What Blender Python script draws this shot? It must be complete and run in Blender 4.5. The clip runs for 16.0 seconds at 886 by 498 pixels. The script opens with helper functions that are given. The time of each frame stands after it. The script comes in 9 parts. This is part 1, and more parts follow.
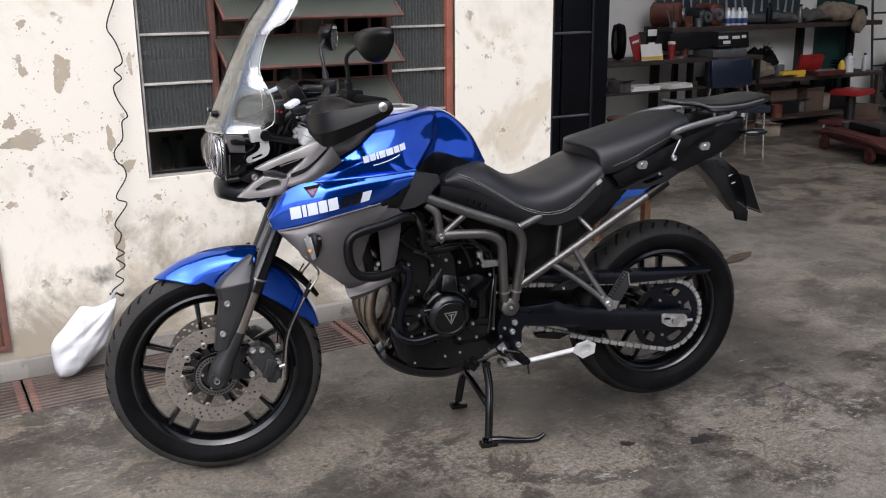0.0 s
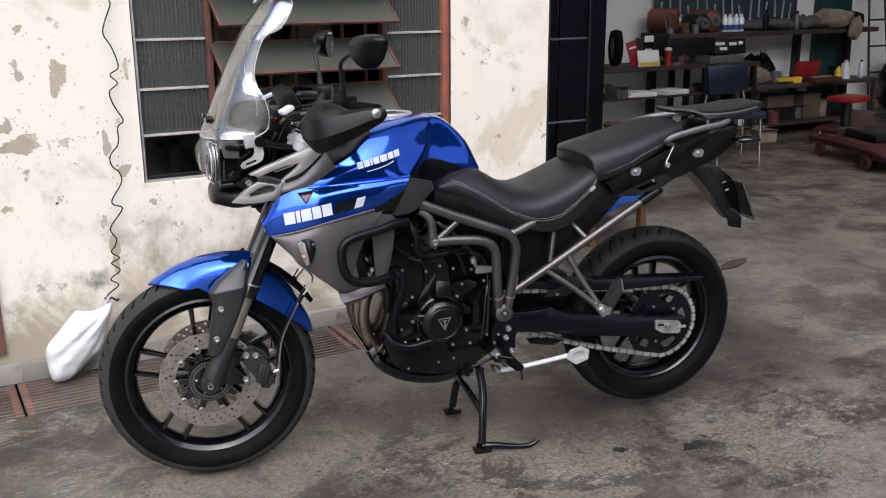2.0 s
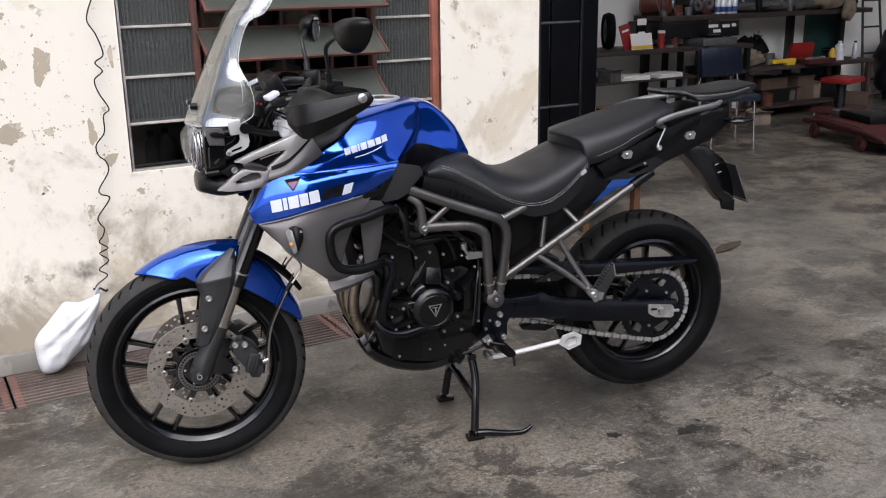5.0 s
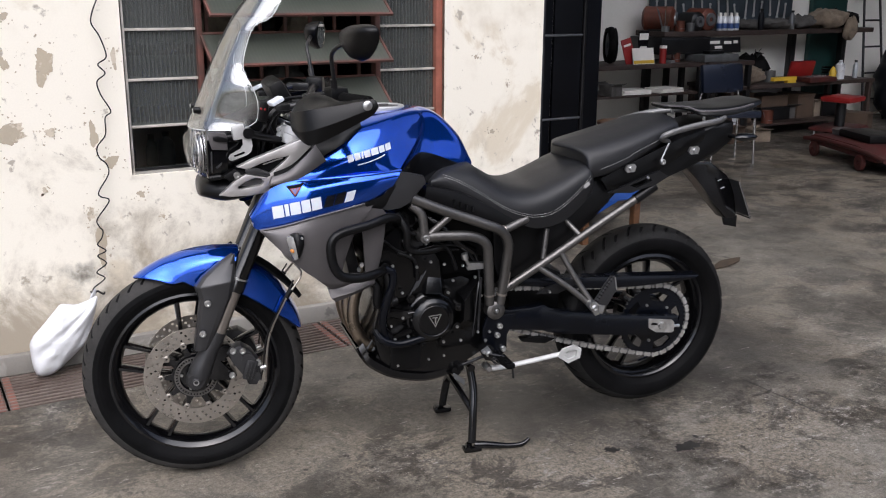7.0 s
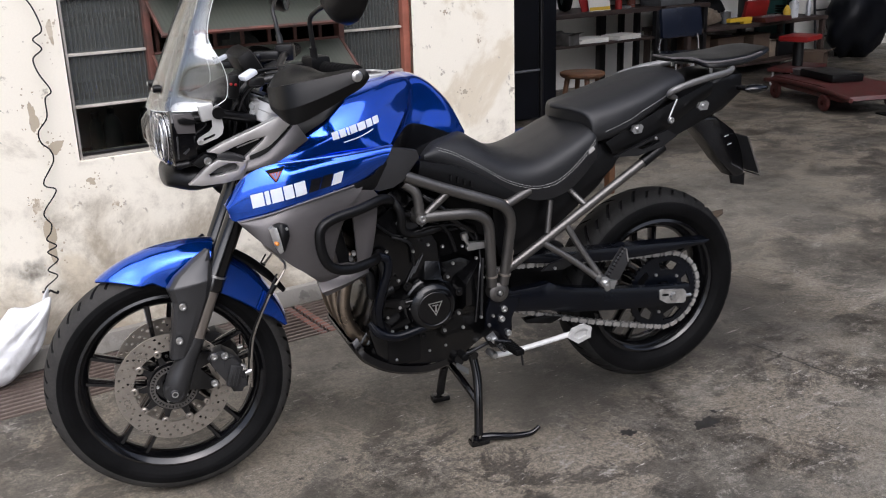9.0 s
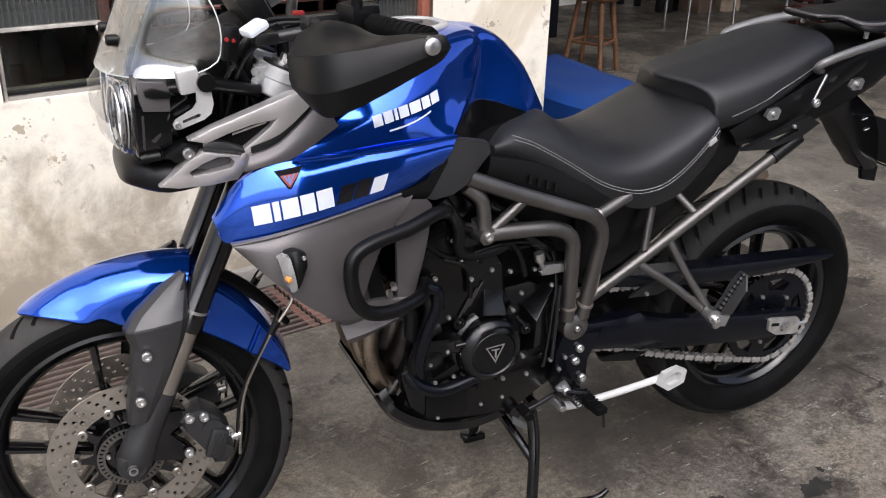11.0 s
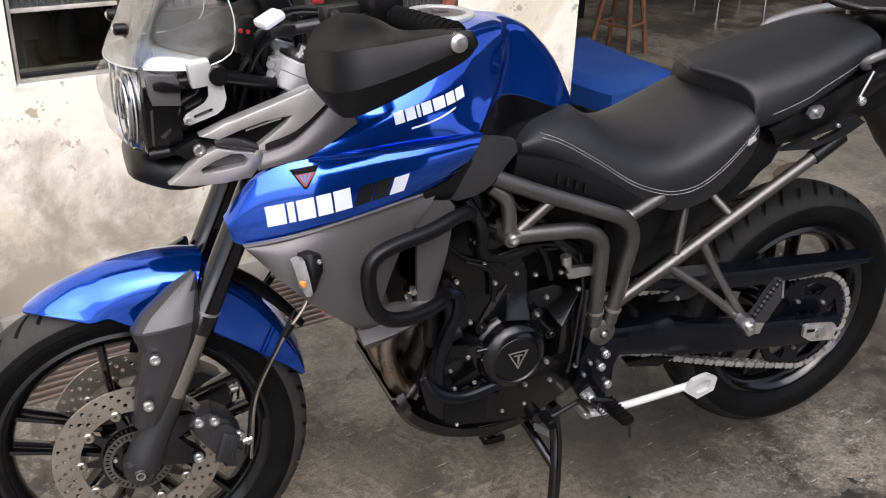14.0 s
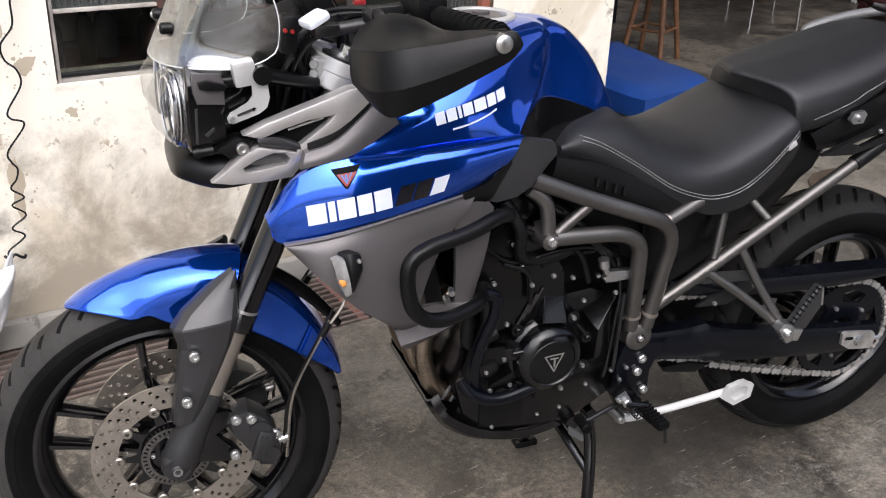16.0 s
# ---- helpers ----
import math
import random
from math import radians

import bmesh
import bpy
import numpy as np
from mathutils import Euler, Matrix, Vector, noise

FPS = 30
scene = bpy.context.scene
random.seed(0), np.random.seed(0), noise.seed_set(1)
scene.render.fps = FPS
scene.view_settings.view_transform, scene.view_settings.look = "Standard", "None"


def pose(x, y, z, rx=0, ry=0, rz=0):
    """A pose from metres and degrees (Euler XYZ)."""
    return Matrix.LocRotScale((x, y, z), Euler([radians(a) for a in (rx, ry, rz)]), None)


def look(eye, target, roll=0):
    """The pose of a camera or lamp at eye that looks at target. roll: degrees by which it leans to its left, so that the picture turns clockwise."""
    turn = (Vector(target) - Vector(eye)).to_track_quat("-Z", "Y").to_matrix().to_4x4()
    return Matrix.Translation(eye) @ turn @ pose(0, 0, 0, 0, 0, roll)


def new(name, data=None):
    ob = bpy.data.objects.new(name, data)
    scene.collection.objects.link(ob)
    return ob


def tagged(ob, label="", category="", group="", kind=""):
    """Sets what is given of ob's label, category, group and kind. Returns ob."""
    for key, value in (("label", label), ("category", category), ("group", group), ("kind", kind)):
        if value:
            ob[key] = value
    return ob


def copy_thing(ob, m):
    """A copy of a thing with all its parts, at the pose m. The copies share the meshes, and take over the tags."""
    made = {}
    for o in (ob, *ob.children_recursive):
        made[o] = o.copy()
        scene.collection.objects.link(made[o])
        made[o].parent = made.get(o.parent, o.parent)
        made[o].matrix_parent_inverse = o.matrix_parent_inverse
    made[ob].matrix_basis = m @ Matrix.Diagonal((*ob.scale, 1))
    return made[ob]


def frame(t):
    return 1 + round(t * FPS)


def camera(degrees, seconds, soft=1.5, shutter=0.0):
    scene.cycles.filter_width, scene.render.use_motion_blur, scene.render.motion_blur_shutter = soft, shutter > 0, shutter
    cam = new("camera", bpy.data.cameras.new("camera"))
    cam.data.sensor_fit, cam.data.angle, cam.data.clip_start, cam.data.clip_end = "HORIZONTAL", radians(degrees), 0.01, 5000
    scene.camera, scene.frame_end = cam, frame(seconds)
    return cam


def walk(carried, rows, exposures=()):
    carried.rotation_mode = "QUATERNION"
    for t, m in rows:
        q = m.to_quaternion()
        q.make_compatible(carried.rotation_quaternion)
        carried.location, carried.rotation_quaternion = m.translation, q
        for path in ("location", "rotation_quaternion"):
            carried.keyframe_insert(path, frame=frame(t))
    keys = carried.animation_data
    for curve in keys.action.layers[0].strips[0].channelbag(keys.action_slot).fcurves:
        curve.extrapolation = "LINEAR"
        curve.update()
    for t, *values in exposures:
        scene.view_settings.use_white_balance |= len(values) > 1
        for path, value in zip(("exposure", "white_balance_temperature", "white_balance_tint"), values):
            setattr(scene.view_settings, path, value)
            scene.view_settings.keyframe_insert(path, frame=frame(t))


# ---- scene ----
cam = camera(49.7, 16.0, soft=1.1)
PATH = [
    (0, (0.141, -3.907, 1.481), (1.092, -2.23, 0.951), -0.5),
    (0.5, (0.144, -3.914, 1.483), (1.089, -2.225, 0.977), -0.4),
    (1, (0.15, -3.916, 1.483), (1.094, -2.227, 0.977), -0.8),
    (1.5, (0.151, -3.921, 1.487), (1.102, -2.237, 0.976), -0.6),
    (2, (0.15, -3.919, 1.487), (1.106, -2.241, 0.966), -0.3),
    (2.5, (0.158, -3.921, 1.49), (1.097, -2.237, 0.957), -0.9),
    (3, (0.164, -3.917, 1.488), (1.111, -2.243, 0.939), -1.3),
    (3.5, (0.177, -3.912, 1.483), (1.12, -2.238, 0.928), -1.7),
    (6, (0.182, -3.898, 1.473), (1.15, -2.232, 0.937), 0.1),
    (6.5, (0.178, -3.894, 1.471), (1.146, -2.224, 0.946), 0.4),
    (7, (0.175, -3.881, 1.471), (1.144, -2.213, 0.944), 0.4),
    (7.5, (0.178, -3.858, 1.471), (1.146, -2.189, 0.942), 0.5),
    (8, (0.193, -3.781, 1.481), (1.191, -2.124, 0.973), 0.6),
    (8.5, (0.184, -3.671, 1.485), (1.223, -2.05, 0.945), -0.5),
    (9, (0.198, -3.558, 1.468), (1.248, -1.972, 0.849), -1.8),
    (11.5, (0.504, -2.667, 1.469), (1.607, -1.235, 0.613), 2.2),
    (12, (0.537, -2.654, 1.454), (1.631, -1.243, 0.551), 1.0),
    (12.5, (0.509, -2.666, 1.475), (1.575, -1.197, 0.634), 1.9),
    (13, (0.5, -2.685, 1.483), (1.579, -1.228, 0.637), 1.9),
    (13.5, (0.499, -2.683, 1.475), (1.55, -1.223, 0.602), 2.1),
    (14, (0.495, -2.682, 1.476), (1.544, -1.21, 0.62), 2.2),
    (14.5, (0.495, -2.682, 1.475), (1.524, -1.192, 0.627), 1.9),
    (15, (0.492, -2.685, 1.471), (1.503, -1.185, 0.618), 1.6),
    (15.5, (0.487, -2.684, 1.471), (1.484, -1.177, 0.613), 1.6),
    (16, (0.474, -2.672, 1.47), (1.481, -1.167, 0.621), 2.2),
]
walk(cam, [(t, look(eye, target, roll)) for t, eye, target, roll in PATH], exposures=[(0, 0.95, 5960, 15), (9, 0.95, 5980, 15), (11.5, 1.20, 6140, 15), (16, 1.24, 6130, 15)])

# ---------------------------------------------------------------- world and light
world = bpy.data.worlds.new("overcast_sky")
scene.world = world
world.use_nodes = True
wn = world.node_tree.nodes
sky = wn.new("ShaderNodeTexSky")
sky.sky_type, sky.sun_disc = "NISHITA", False
sky.sun_elevation, sky.sun_rotation = radians(48), radians(205)
sky.air_density, sky.dust_density, sky.ozone_density = 1.0, 4.0, 1.0
hsv = wn.new("ShaderNodeHueSaturation")
hsv.inputs["Saturation"].default_value = 0.6
world.node_tree.links.new(sky.outputs[0], hsv.inputs["Color"])
world.node_tree.links.new(hsv.outputs[0], wn["Background"].inputs["Color"])
wn["Background"].inputs["Strength"].default_value = 0.092

sun = new("sun", bpy.data.lights.new("sun", "SUN"))
sun.data.energy, sun.data.angle, sun.data.color = 1.5, radians(76), (1.0, 0.965, 0.90)
sun.matrix_world = look((-2.2, -5.0, 7.7), (0.6, -0.6, 0.5))


# ---------------------------------------------------------------- materials
def mat(name, color, rough=0.5, metal=0.0, vary=0.15, scale=8.0, fine=60.0, bump=0.0, coat=0.0, color2=None, rough_vary=0.1, spec=0.5, island=0.0, cuts=(0.3, 0.7)):
    """Principled surface with coarse stains and fine grain, in metres."""
    m = bpy.data.materials.new(name)
    m.use_nodes = True
    nt, N, L = m.node_tree, m.node_tree.nodes, m.node_tree.links
    p = N["Principled BSDF"]
    p.inputs["Metallic"].default_value, p.inputs["Specular IOR Level"].default_value = metal, spec
    p.inputs["Coat Weight"].default_value, p.inputs["Coat Roughness"].default_value = coat, 0.03
    tc = N.new("ShaderNodeTexCoord")
    big, small = N.new("ShaderNodeTexNoise"), N.new("ShaderNodeTexNoise")
    big.inputs["Scale"].default_value, big.inputs["Detail"].default_value = scale, 5
    small.inputs["Scale"].default_value, small.inputs["Detail"].default_value = fine, 4
    for n in (big, small):
        L.new(tc.outputs["Object"], n.inputs["Vector"])
    ramp = N.new("ShaderNodeValToRGB")
    c2 = color2 or [max(0, c * (1 - 2 * vary)) for c in color]
    e = ramp.color_ramp.elements
    e[0].position, e[1].position = cuts
    e[0].color, e[1].color = (*c2, 1), (*color, 1)
    add = N.new("ShaderNodeMath")
    add.operation = "MULTIPLY_ADD"
    add.inputs[1].default_value = 0.35
    L.new(small.outputs["Fac"], add.inputs[0])
    sub = N.new("ShaderNodeMath")
    sub.operation = "SUBTRACT"
    L.new(big.outputs["Fac"], sub.inputs[0])
    sub.inputs[1].default_value = 0.175
    L.new(sub.outputs[0], add.inputs[2])
    L.new(add.outputs[0], ramp.inputs["Fac"])
    out = ramp.outputs["Color"]
    if island:
        oi, mix = N.new("ShaderNodeObjectInfo"), N.new("ShaderNodeHueSaturation")
        mr = N.new("ShaderNodeMapRange")
        mr.inputs["To Min"].default_value, mr.inputs["To Max"].default_value = 1 - island, 1 + island
        L.new(oi.outputs["Random"], mr.inputs["Value"])
        L.new(mr.outputs[0], mix.inputs["Value"])
        L.new(out, mix.inputs["Color"])
        out = mix.outputs["Color"]
    L.new(out, p.inputs["Base Color"])
    rr = N.new("ShaderNodeMapRange")
    rr.inputs["To Min"].default_value, rr.inputs["To Max"].default_value = max(0.02, rough - rough_vary), min(1, rough + rough_vary)
    L.new(add.outputs[0], rr.inputs["Value"])
    L.new(rr.outputs[0], p.inputs["Roughness"])
    if bump:
        b = N.new("ShaderNodeBump")
        b.inputs["Strength"].default_value, b.inputs["Distance"].default_value = min(1.0, bump), 0.004
        L.new(small.outputs["Fac"], b.inputs["Height"])
        L.new(b.outputs[0], p.inputs["Normal"])
    return m


def glass(name, tint=(1, 1, 1), rough=0.02, least=0.04, most=0.8):
    """Thin clear pane: mostly see-through, with a gloss that grows towards grazing views."""
    m = bpy.data.materials.new(name)
    m.use_nodes = True
    N, L = m.node_tree.nodes, m.node_tree.links
    N.remove(N["Principled BSDF"])
    tr, gl, mx, lw, pw, mr = (N.new("ShaderNode" + k) for k in ("BsdfTransparent", "BsdfGlossy", "MixShader", "LayerWeight", "Math", "MapRange"))
    tr.inputs[0].default_value = (*tint, 1)
    gl.inputs["Roughness"].default_value = rough
    pw.operation = "POWER"
    pw.inputs[1].default_value = 4.0
    mr.inputs["To Min"].default_value, mr.inputs["To Max"].default_value = least, most
    L.new(lw.outputs["Facing"], pw.inputs[0])
    L.new(pw.outputs[0], mr.inputs["Value"])
    L.new(mr.outputs[0], mx.inputs[0])
    L.new(tr.outputs[0], mx.inputs[1])
    L.new(gl.outputs[0], mx.inputs[2])
    L.new(mx.outputs[0], N["Material Output"].inputs["Surface"])
    return m


def layered(name, base, patch, under, rough=0.9, s1=1.6, s2=7.0, cut=(0.55, 0.6), grime=(0.2, 0.2, 0.19), bump=0.5, spec=0.3, wet=0.0, gcut=(0.5, 0.75), soft_s=0.7, splash=None, smudge=None):
    """Old surface: a base coat, worn patches with an edge of their own, soft grime clouds and fine grain."""
    m = bpy.data.materials.new(name)
    m.use_nodes = True
    N, L = m.node_tree.nodes, m.node_tree.links
    p = N["Principled BSDF"]
    p.inputs["Specular IOR Level"].default_value = spec
    tc = N.new("ShaderNodeTexCoord")

    def nz(scale, detail=6, rough_=0.6, dist=0.0):
        n = N.new("ShaderNodeTexNoise")
        n.inputs["Scale"].default_value, n.inputs["Detail"].default_value = scale, detail
        n.inputs["Roughness"].default_value, n.inputs["Distortion"].default_value = rough_, dist
        L.new(tc.outputs["Object"], n.inputs["Vector"])
        return n.outputs["Fac"]

    def ramp(fac, a, b):
        r = N.new("ShaderNodeMapRange")
        r.interpolation_type = "SMOOTHSTEP"
        r.inputs["From Min"].default_value, r.inputs["From Max"].default_value = a, b
        L.new(fac, r.inputs["Value"])
        return r.outputs[0]

    def mix(fac, a, b, mode="MIX"):
        x = N.new("ShaderNodeMix")
        x.data_type, x.blend_type = "RGBA", mode
        L.new(fac, x.inputs[0])
        for sock, v in ((x.inputs[6], a), (x.inputs[7], b)):
            if isinstance(v, tuple):
                sock.default_value = (*v, 1)
            else:
                L.new(v, sock)
        return x.outputs[2]

    worn = ramp(nz(s1, 8, 0.62, 0.4), *cut)
    chips = ramp(nz(s2, 7, 0.6, 0.2), cut[0] + 0.05, cut[1] + 0.05)
    clouds = ramp(nz(soft_s, 5, 0.65), *gcut)
    grain = nz(140, 5, 0.75)
    col = mix(clouds, base, grime)
    col = mix(worn, col, patch)
    col = mix(chips, col, under)
    if splash:
        # brown splash dirt with a ragged outline, thickest near the drain
        sp, sep = N.new("ShaderNodeMath"), N.new("ShaderNodeSeparateXYZ")
        L.new(tc.outputs["Object"], sep.inputs[0])
        sp.operation = "MULTIPLY_ADD"
        sp.inputs[1].default_value = -0.37
        L.new(sep.outputs["Z"], sp.inputs[0])
        L.new(nz(3.4, 10, 0.70, 0.3), sp.inputs[2])
        col = mix(ramp(sp.outputs[0], 0.25, 0.53), col, splash)
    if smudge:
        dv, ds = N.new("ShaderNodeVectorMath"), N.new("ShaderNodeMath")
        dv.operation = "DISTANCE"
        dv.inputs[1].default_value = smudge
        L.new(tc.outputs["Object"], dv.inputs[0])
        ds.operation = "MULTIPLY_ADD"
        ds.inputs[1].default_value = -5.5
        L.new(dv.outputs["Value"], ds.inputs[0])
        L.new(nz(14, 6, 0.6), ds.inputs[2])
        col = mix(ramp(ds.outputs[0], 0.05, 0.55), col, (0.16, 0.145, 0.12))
    g = ramp(grain, 0.25, 0.75)
    dark = mix(g, (1 - 0.12 * bump, 1 - 0.12 * bump, 1 - 0.125 * bump), (1.02, 1.02, 1.02))
    x = N.new("ShaderNodeMix")
    x.data_type, x.blend_type = "RGBA", "MULTIPLY"
    x.inputs[0].default_value = 1.0
    L.new(col, x.inputs[6])
    L.new(dark, x.inputs[7])
    L.new(x.outputs[2], p.inputs["Base Color"])
    rr = N.new("ShaderNodeMapRange")
    rr.inputs["From Min"].default_value, rr.inputs["From Max"].default_value = 0.3, 0.7
    rr.inputs["To Min"].default_value, rr.inputs["To Max"].default_value = rough, max(0.1, rough - wet)
    L.new(nz(1.3, 6, 0.6), rr.inputs["Value"])
    L.new(rr.outputs[0], p.inputs["Roughness"])
    b = N.new("ShaderNodeBump")
    b.inputs["Strength"].default_value, b.inputs["Distance"].default_value = bump, 0.004
    hs = N.new("ShaderNodeMath")
    hs.operation = "SUBTRACT"
    L.new(grain, hs.inputs[0])
    L.new(worn, hs.inputs[1])
    L.new(hs.outputs[0], b.inputs["Height"])
    L.new(b.outputs[0], p.inputs["Normal"])
    return m


def floor_material(name):
    """Workshop concrete: mottled brown-grey, dark oily clouds, pale scuffs drawn out along one way, dust flecks."""
    m = bpy.data.materials.new(name)
    m.use_nodes = True
    N, L = m.node_tree.nodes, m.node_tree.links
    p = N["Principled BSDF"]
    p.inputs["Specular IOR Level"].default_value = 0.5
    tc = N.new("ShaderNodeTexCoord")

    def nz(scale, detail=8, rough=0.65, dist=0.0, stretch=None, turn=0.0):
        n = N.new("ShaderNodeTexNoise")
        n.inputs["Scale"].default_value, n.inputs["Detail"].default_value = scale, detail
        n.inputs["Roughness"].default_value, n.inputs["Distortion"].default_value = rough, dist
        mp = N.new("ShaderNodeMapping")
        mp.inputs["Rotation"].default_value = (0, 0, turn)
        if stretch:
            mp.inputs["Scale"].default_value = stretch
        L.new(tc.outputs["Object"], mp.inputs["Vector"])
        L.new(mp.outputs[0], n.inputs["Vector"])
        return n.outputs["Fac"]

    def step(fac, a, b, lo=0.0, hi=1.0):
        r = N.new("ShaderNodeMapRange")
        r.interpolation_type = "SMOOTHSTEP"
        for k, v in (("From Min", a), ("From Max", b), ("To Min", lo), ("To Max", hi)):
            r.inputs[k].default_value = v
        L.new(fac, r.inputs["Value"])
        return r.outputs[0]

    def mix(fac, a, b, mode="MIX"):
        x = N.new("ShaderNodeMix")
        x.data_type, x.blend_type = "RGBA", mode
        if isinstance(fac, float):
            x.inputs[0].default_value = fac
        else:
            L.new(fac, x.inputs[0])
        for sock, v in ((x.inputs[6], a), (x.inputs[7], b)):
            if isinstance(v, tuple):
                sock.default_value = (*v, 1)
            else:
                L.new(v, sock)
        return x.outputs[2]

    def mul(a, b):
        x = N.new("ShaderNodeMath")
        x.operation = "MULTIPLY"
        L.new(a, x.inputs[0])
        L.new(b, x.inputs[1])
        return x.outputs[0]

    mott = step(nz(6.5, 15, 0.80), 0.38, 0.63)
    col = mix(mott, (0.040, 0.034, 0.026), (0.205, 0.180, 0.142))
    clouds = step(nz(1.15, 10, 0.68, 0.5), 0.48, 0.62, 0.0, 0.72)
    col = mix(clouds, col, (0.042, 0.039, 0.034))
    pale = step(nz(2.6, 12, 0.76, 0.3), 0.52, 0.62, 0.0, 0.60)
    col = mix(pale, col, (0.262, 0.236, 0.194))
    island = step(nz(2.1, 14, 0.72, 0.6), 0.495, 0.545, 0.0, 0.80)
    col = mix(island, col, (0.300, 0.258, 0.198))
    brown = step(nz(3.7, 14, 0.72, 0.5), 0.52, 0.57, 0.0, 0.80)
    col = mix(brown, col, (0.036, 0.029, 0.022))
    speck = step(nz(60, 10, 0.85), 0.40, 0.58)
    col = mix(speck, mix(0.50, col, (0.016, 0.014, 0.012)), col)
    broken = step(nz(34, 10, 0.80), 0.42, 0.54)
    where = step(nz(1.3, 6, 0.6), 0.42, 0.58)
    scuff = mul(mul(step(nz(7.0, 15, 0.82, 0.35, (1.0, 1.8, 1.0), 0.35), 0.54, 0.60), where), broken)
    col = mix(scuff, col, (0.36, 0.34, 0.30))
    fleck = mul(step(nz(26, 10, 0.80, 0.2, (1.0, 2.0, 1.0), 0.2), 0.60, 0.64), step(nz(2.3, 4), 0.40, 0.54))
    col = mix(fleck, col, (0.46, 0.44, 0.40))
    # a trodden stretch with many pale scrapes, its base brightened for yard daylight
    def around(x, y, r0, r1):
        far = N.new("ShaderNodeVectorMath")
        far.operation = "DISTANCE"
        far.inputs[1].default_value = (x, y, 0.0)
        L.new(tc.outputs["Object"], far.inputs[0])
        return step(far.outputs["Value"], r0, r1, 1.0, 0.0)

    # dusty pale stretches; the one at x 4.4 paints in daylight
    ragged = step(nz(3.0, 12, 0.78), 0.38, 0.58, 0.15, 0.75)
    for x, y, r0, r1 in ((1.40, -0.78, 0.1, 0.8), (0.35, -1.75, 0.2, 1.2), (4.40, 0.05, 0.2, 1.5)):
        col = mix(mul(around(x, y, r0, r1), ragged), col, (0.265, 0.242, 0.202))
    near = around(3.25, -2.20, 0.3, 1.9)
    col = mix(mul(near, step(nz(3.0, 12, 0.78), 0.42, 0.60, 0.0, 0.80)), col, (0.32, 0.292, 0.242))
    scrape = mul(mul(step(nz(10.0, 15, 0.85, 0.3, (1.0, 1.8, 1.0), 0.5), 0.52, 0.60), near), broken)
    col = mix(scrape, col, (0.42, 0.395, 0.345))
    # old oil under the bike, and soft shade painted beside the rear wheel
    oil_and_shade = step(nz(3.4, 12, 0.74), 0.34, 0.54, 0.45, 0.88)
    for x, y, r0, r1 in ((3.02, -1.12, 0.2, 0.8), (2.12, -1.30, 0.05, 0.5)):
        col = mix(mul(around(x, y, r0, r1), oil_and_shade), col, (0.030, 0.027, 0.024))
    col = mix(speck, mix(0.35, col, (0.03, 0.027, 0.024)), col)
    # thin white scratches, two ways, and ragged dark blots where the skin of the slab has gone
    for turn, at in ((0.95, 0.628), (-0.25, 0.638)):
        line = mul(step(nz(20, 12, 0.72, 0.15, (0.35, 4.0, 1.0), turn), at, at + 0.03), broken)
        col = mix(line, col, (0.58, 0.555, 0.51))
    grit = step(nz(170, 6, 0.7), 0.36, 0.62)
    col = mix(grit, mix(0.38, col, (0.012, 0.011, 0.009)), col)
    blot = mul(step(nz(5.2, 12, 0.74, 0.4), 0.60, 0.63, 0.0, 0.85), step(nz(0.9, 3), 0.45, 0.55))
    col = mix(blot, col, (0.030, 0.026, 0.022))
    spots = step(nz(11, 5, 0.6, 0.2), 0.70, 0.74)
    col = mix(spots, col, (0.022, 0.020, 0.018))
    L.new(col, p.inputs["Base Color"])
    L.new(step(nz(2.0, 8, 0.7), 0.3, 0.7, 0.28, 0.66), p.inputs["Roughness"])
    b = N.new("ShaderNodeBump")
    b.inputs["Strength"].default_value, b.inputs["Distance"].default_value = 0.32, 0.003
    L.new(nz(60, 8, 0.75), b.inputs["Height"])
    L.new(b.outputs[0], p.inputs["Normal"])
    return m


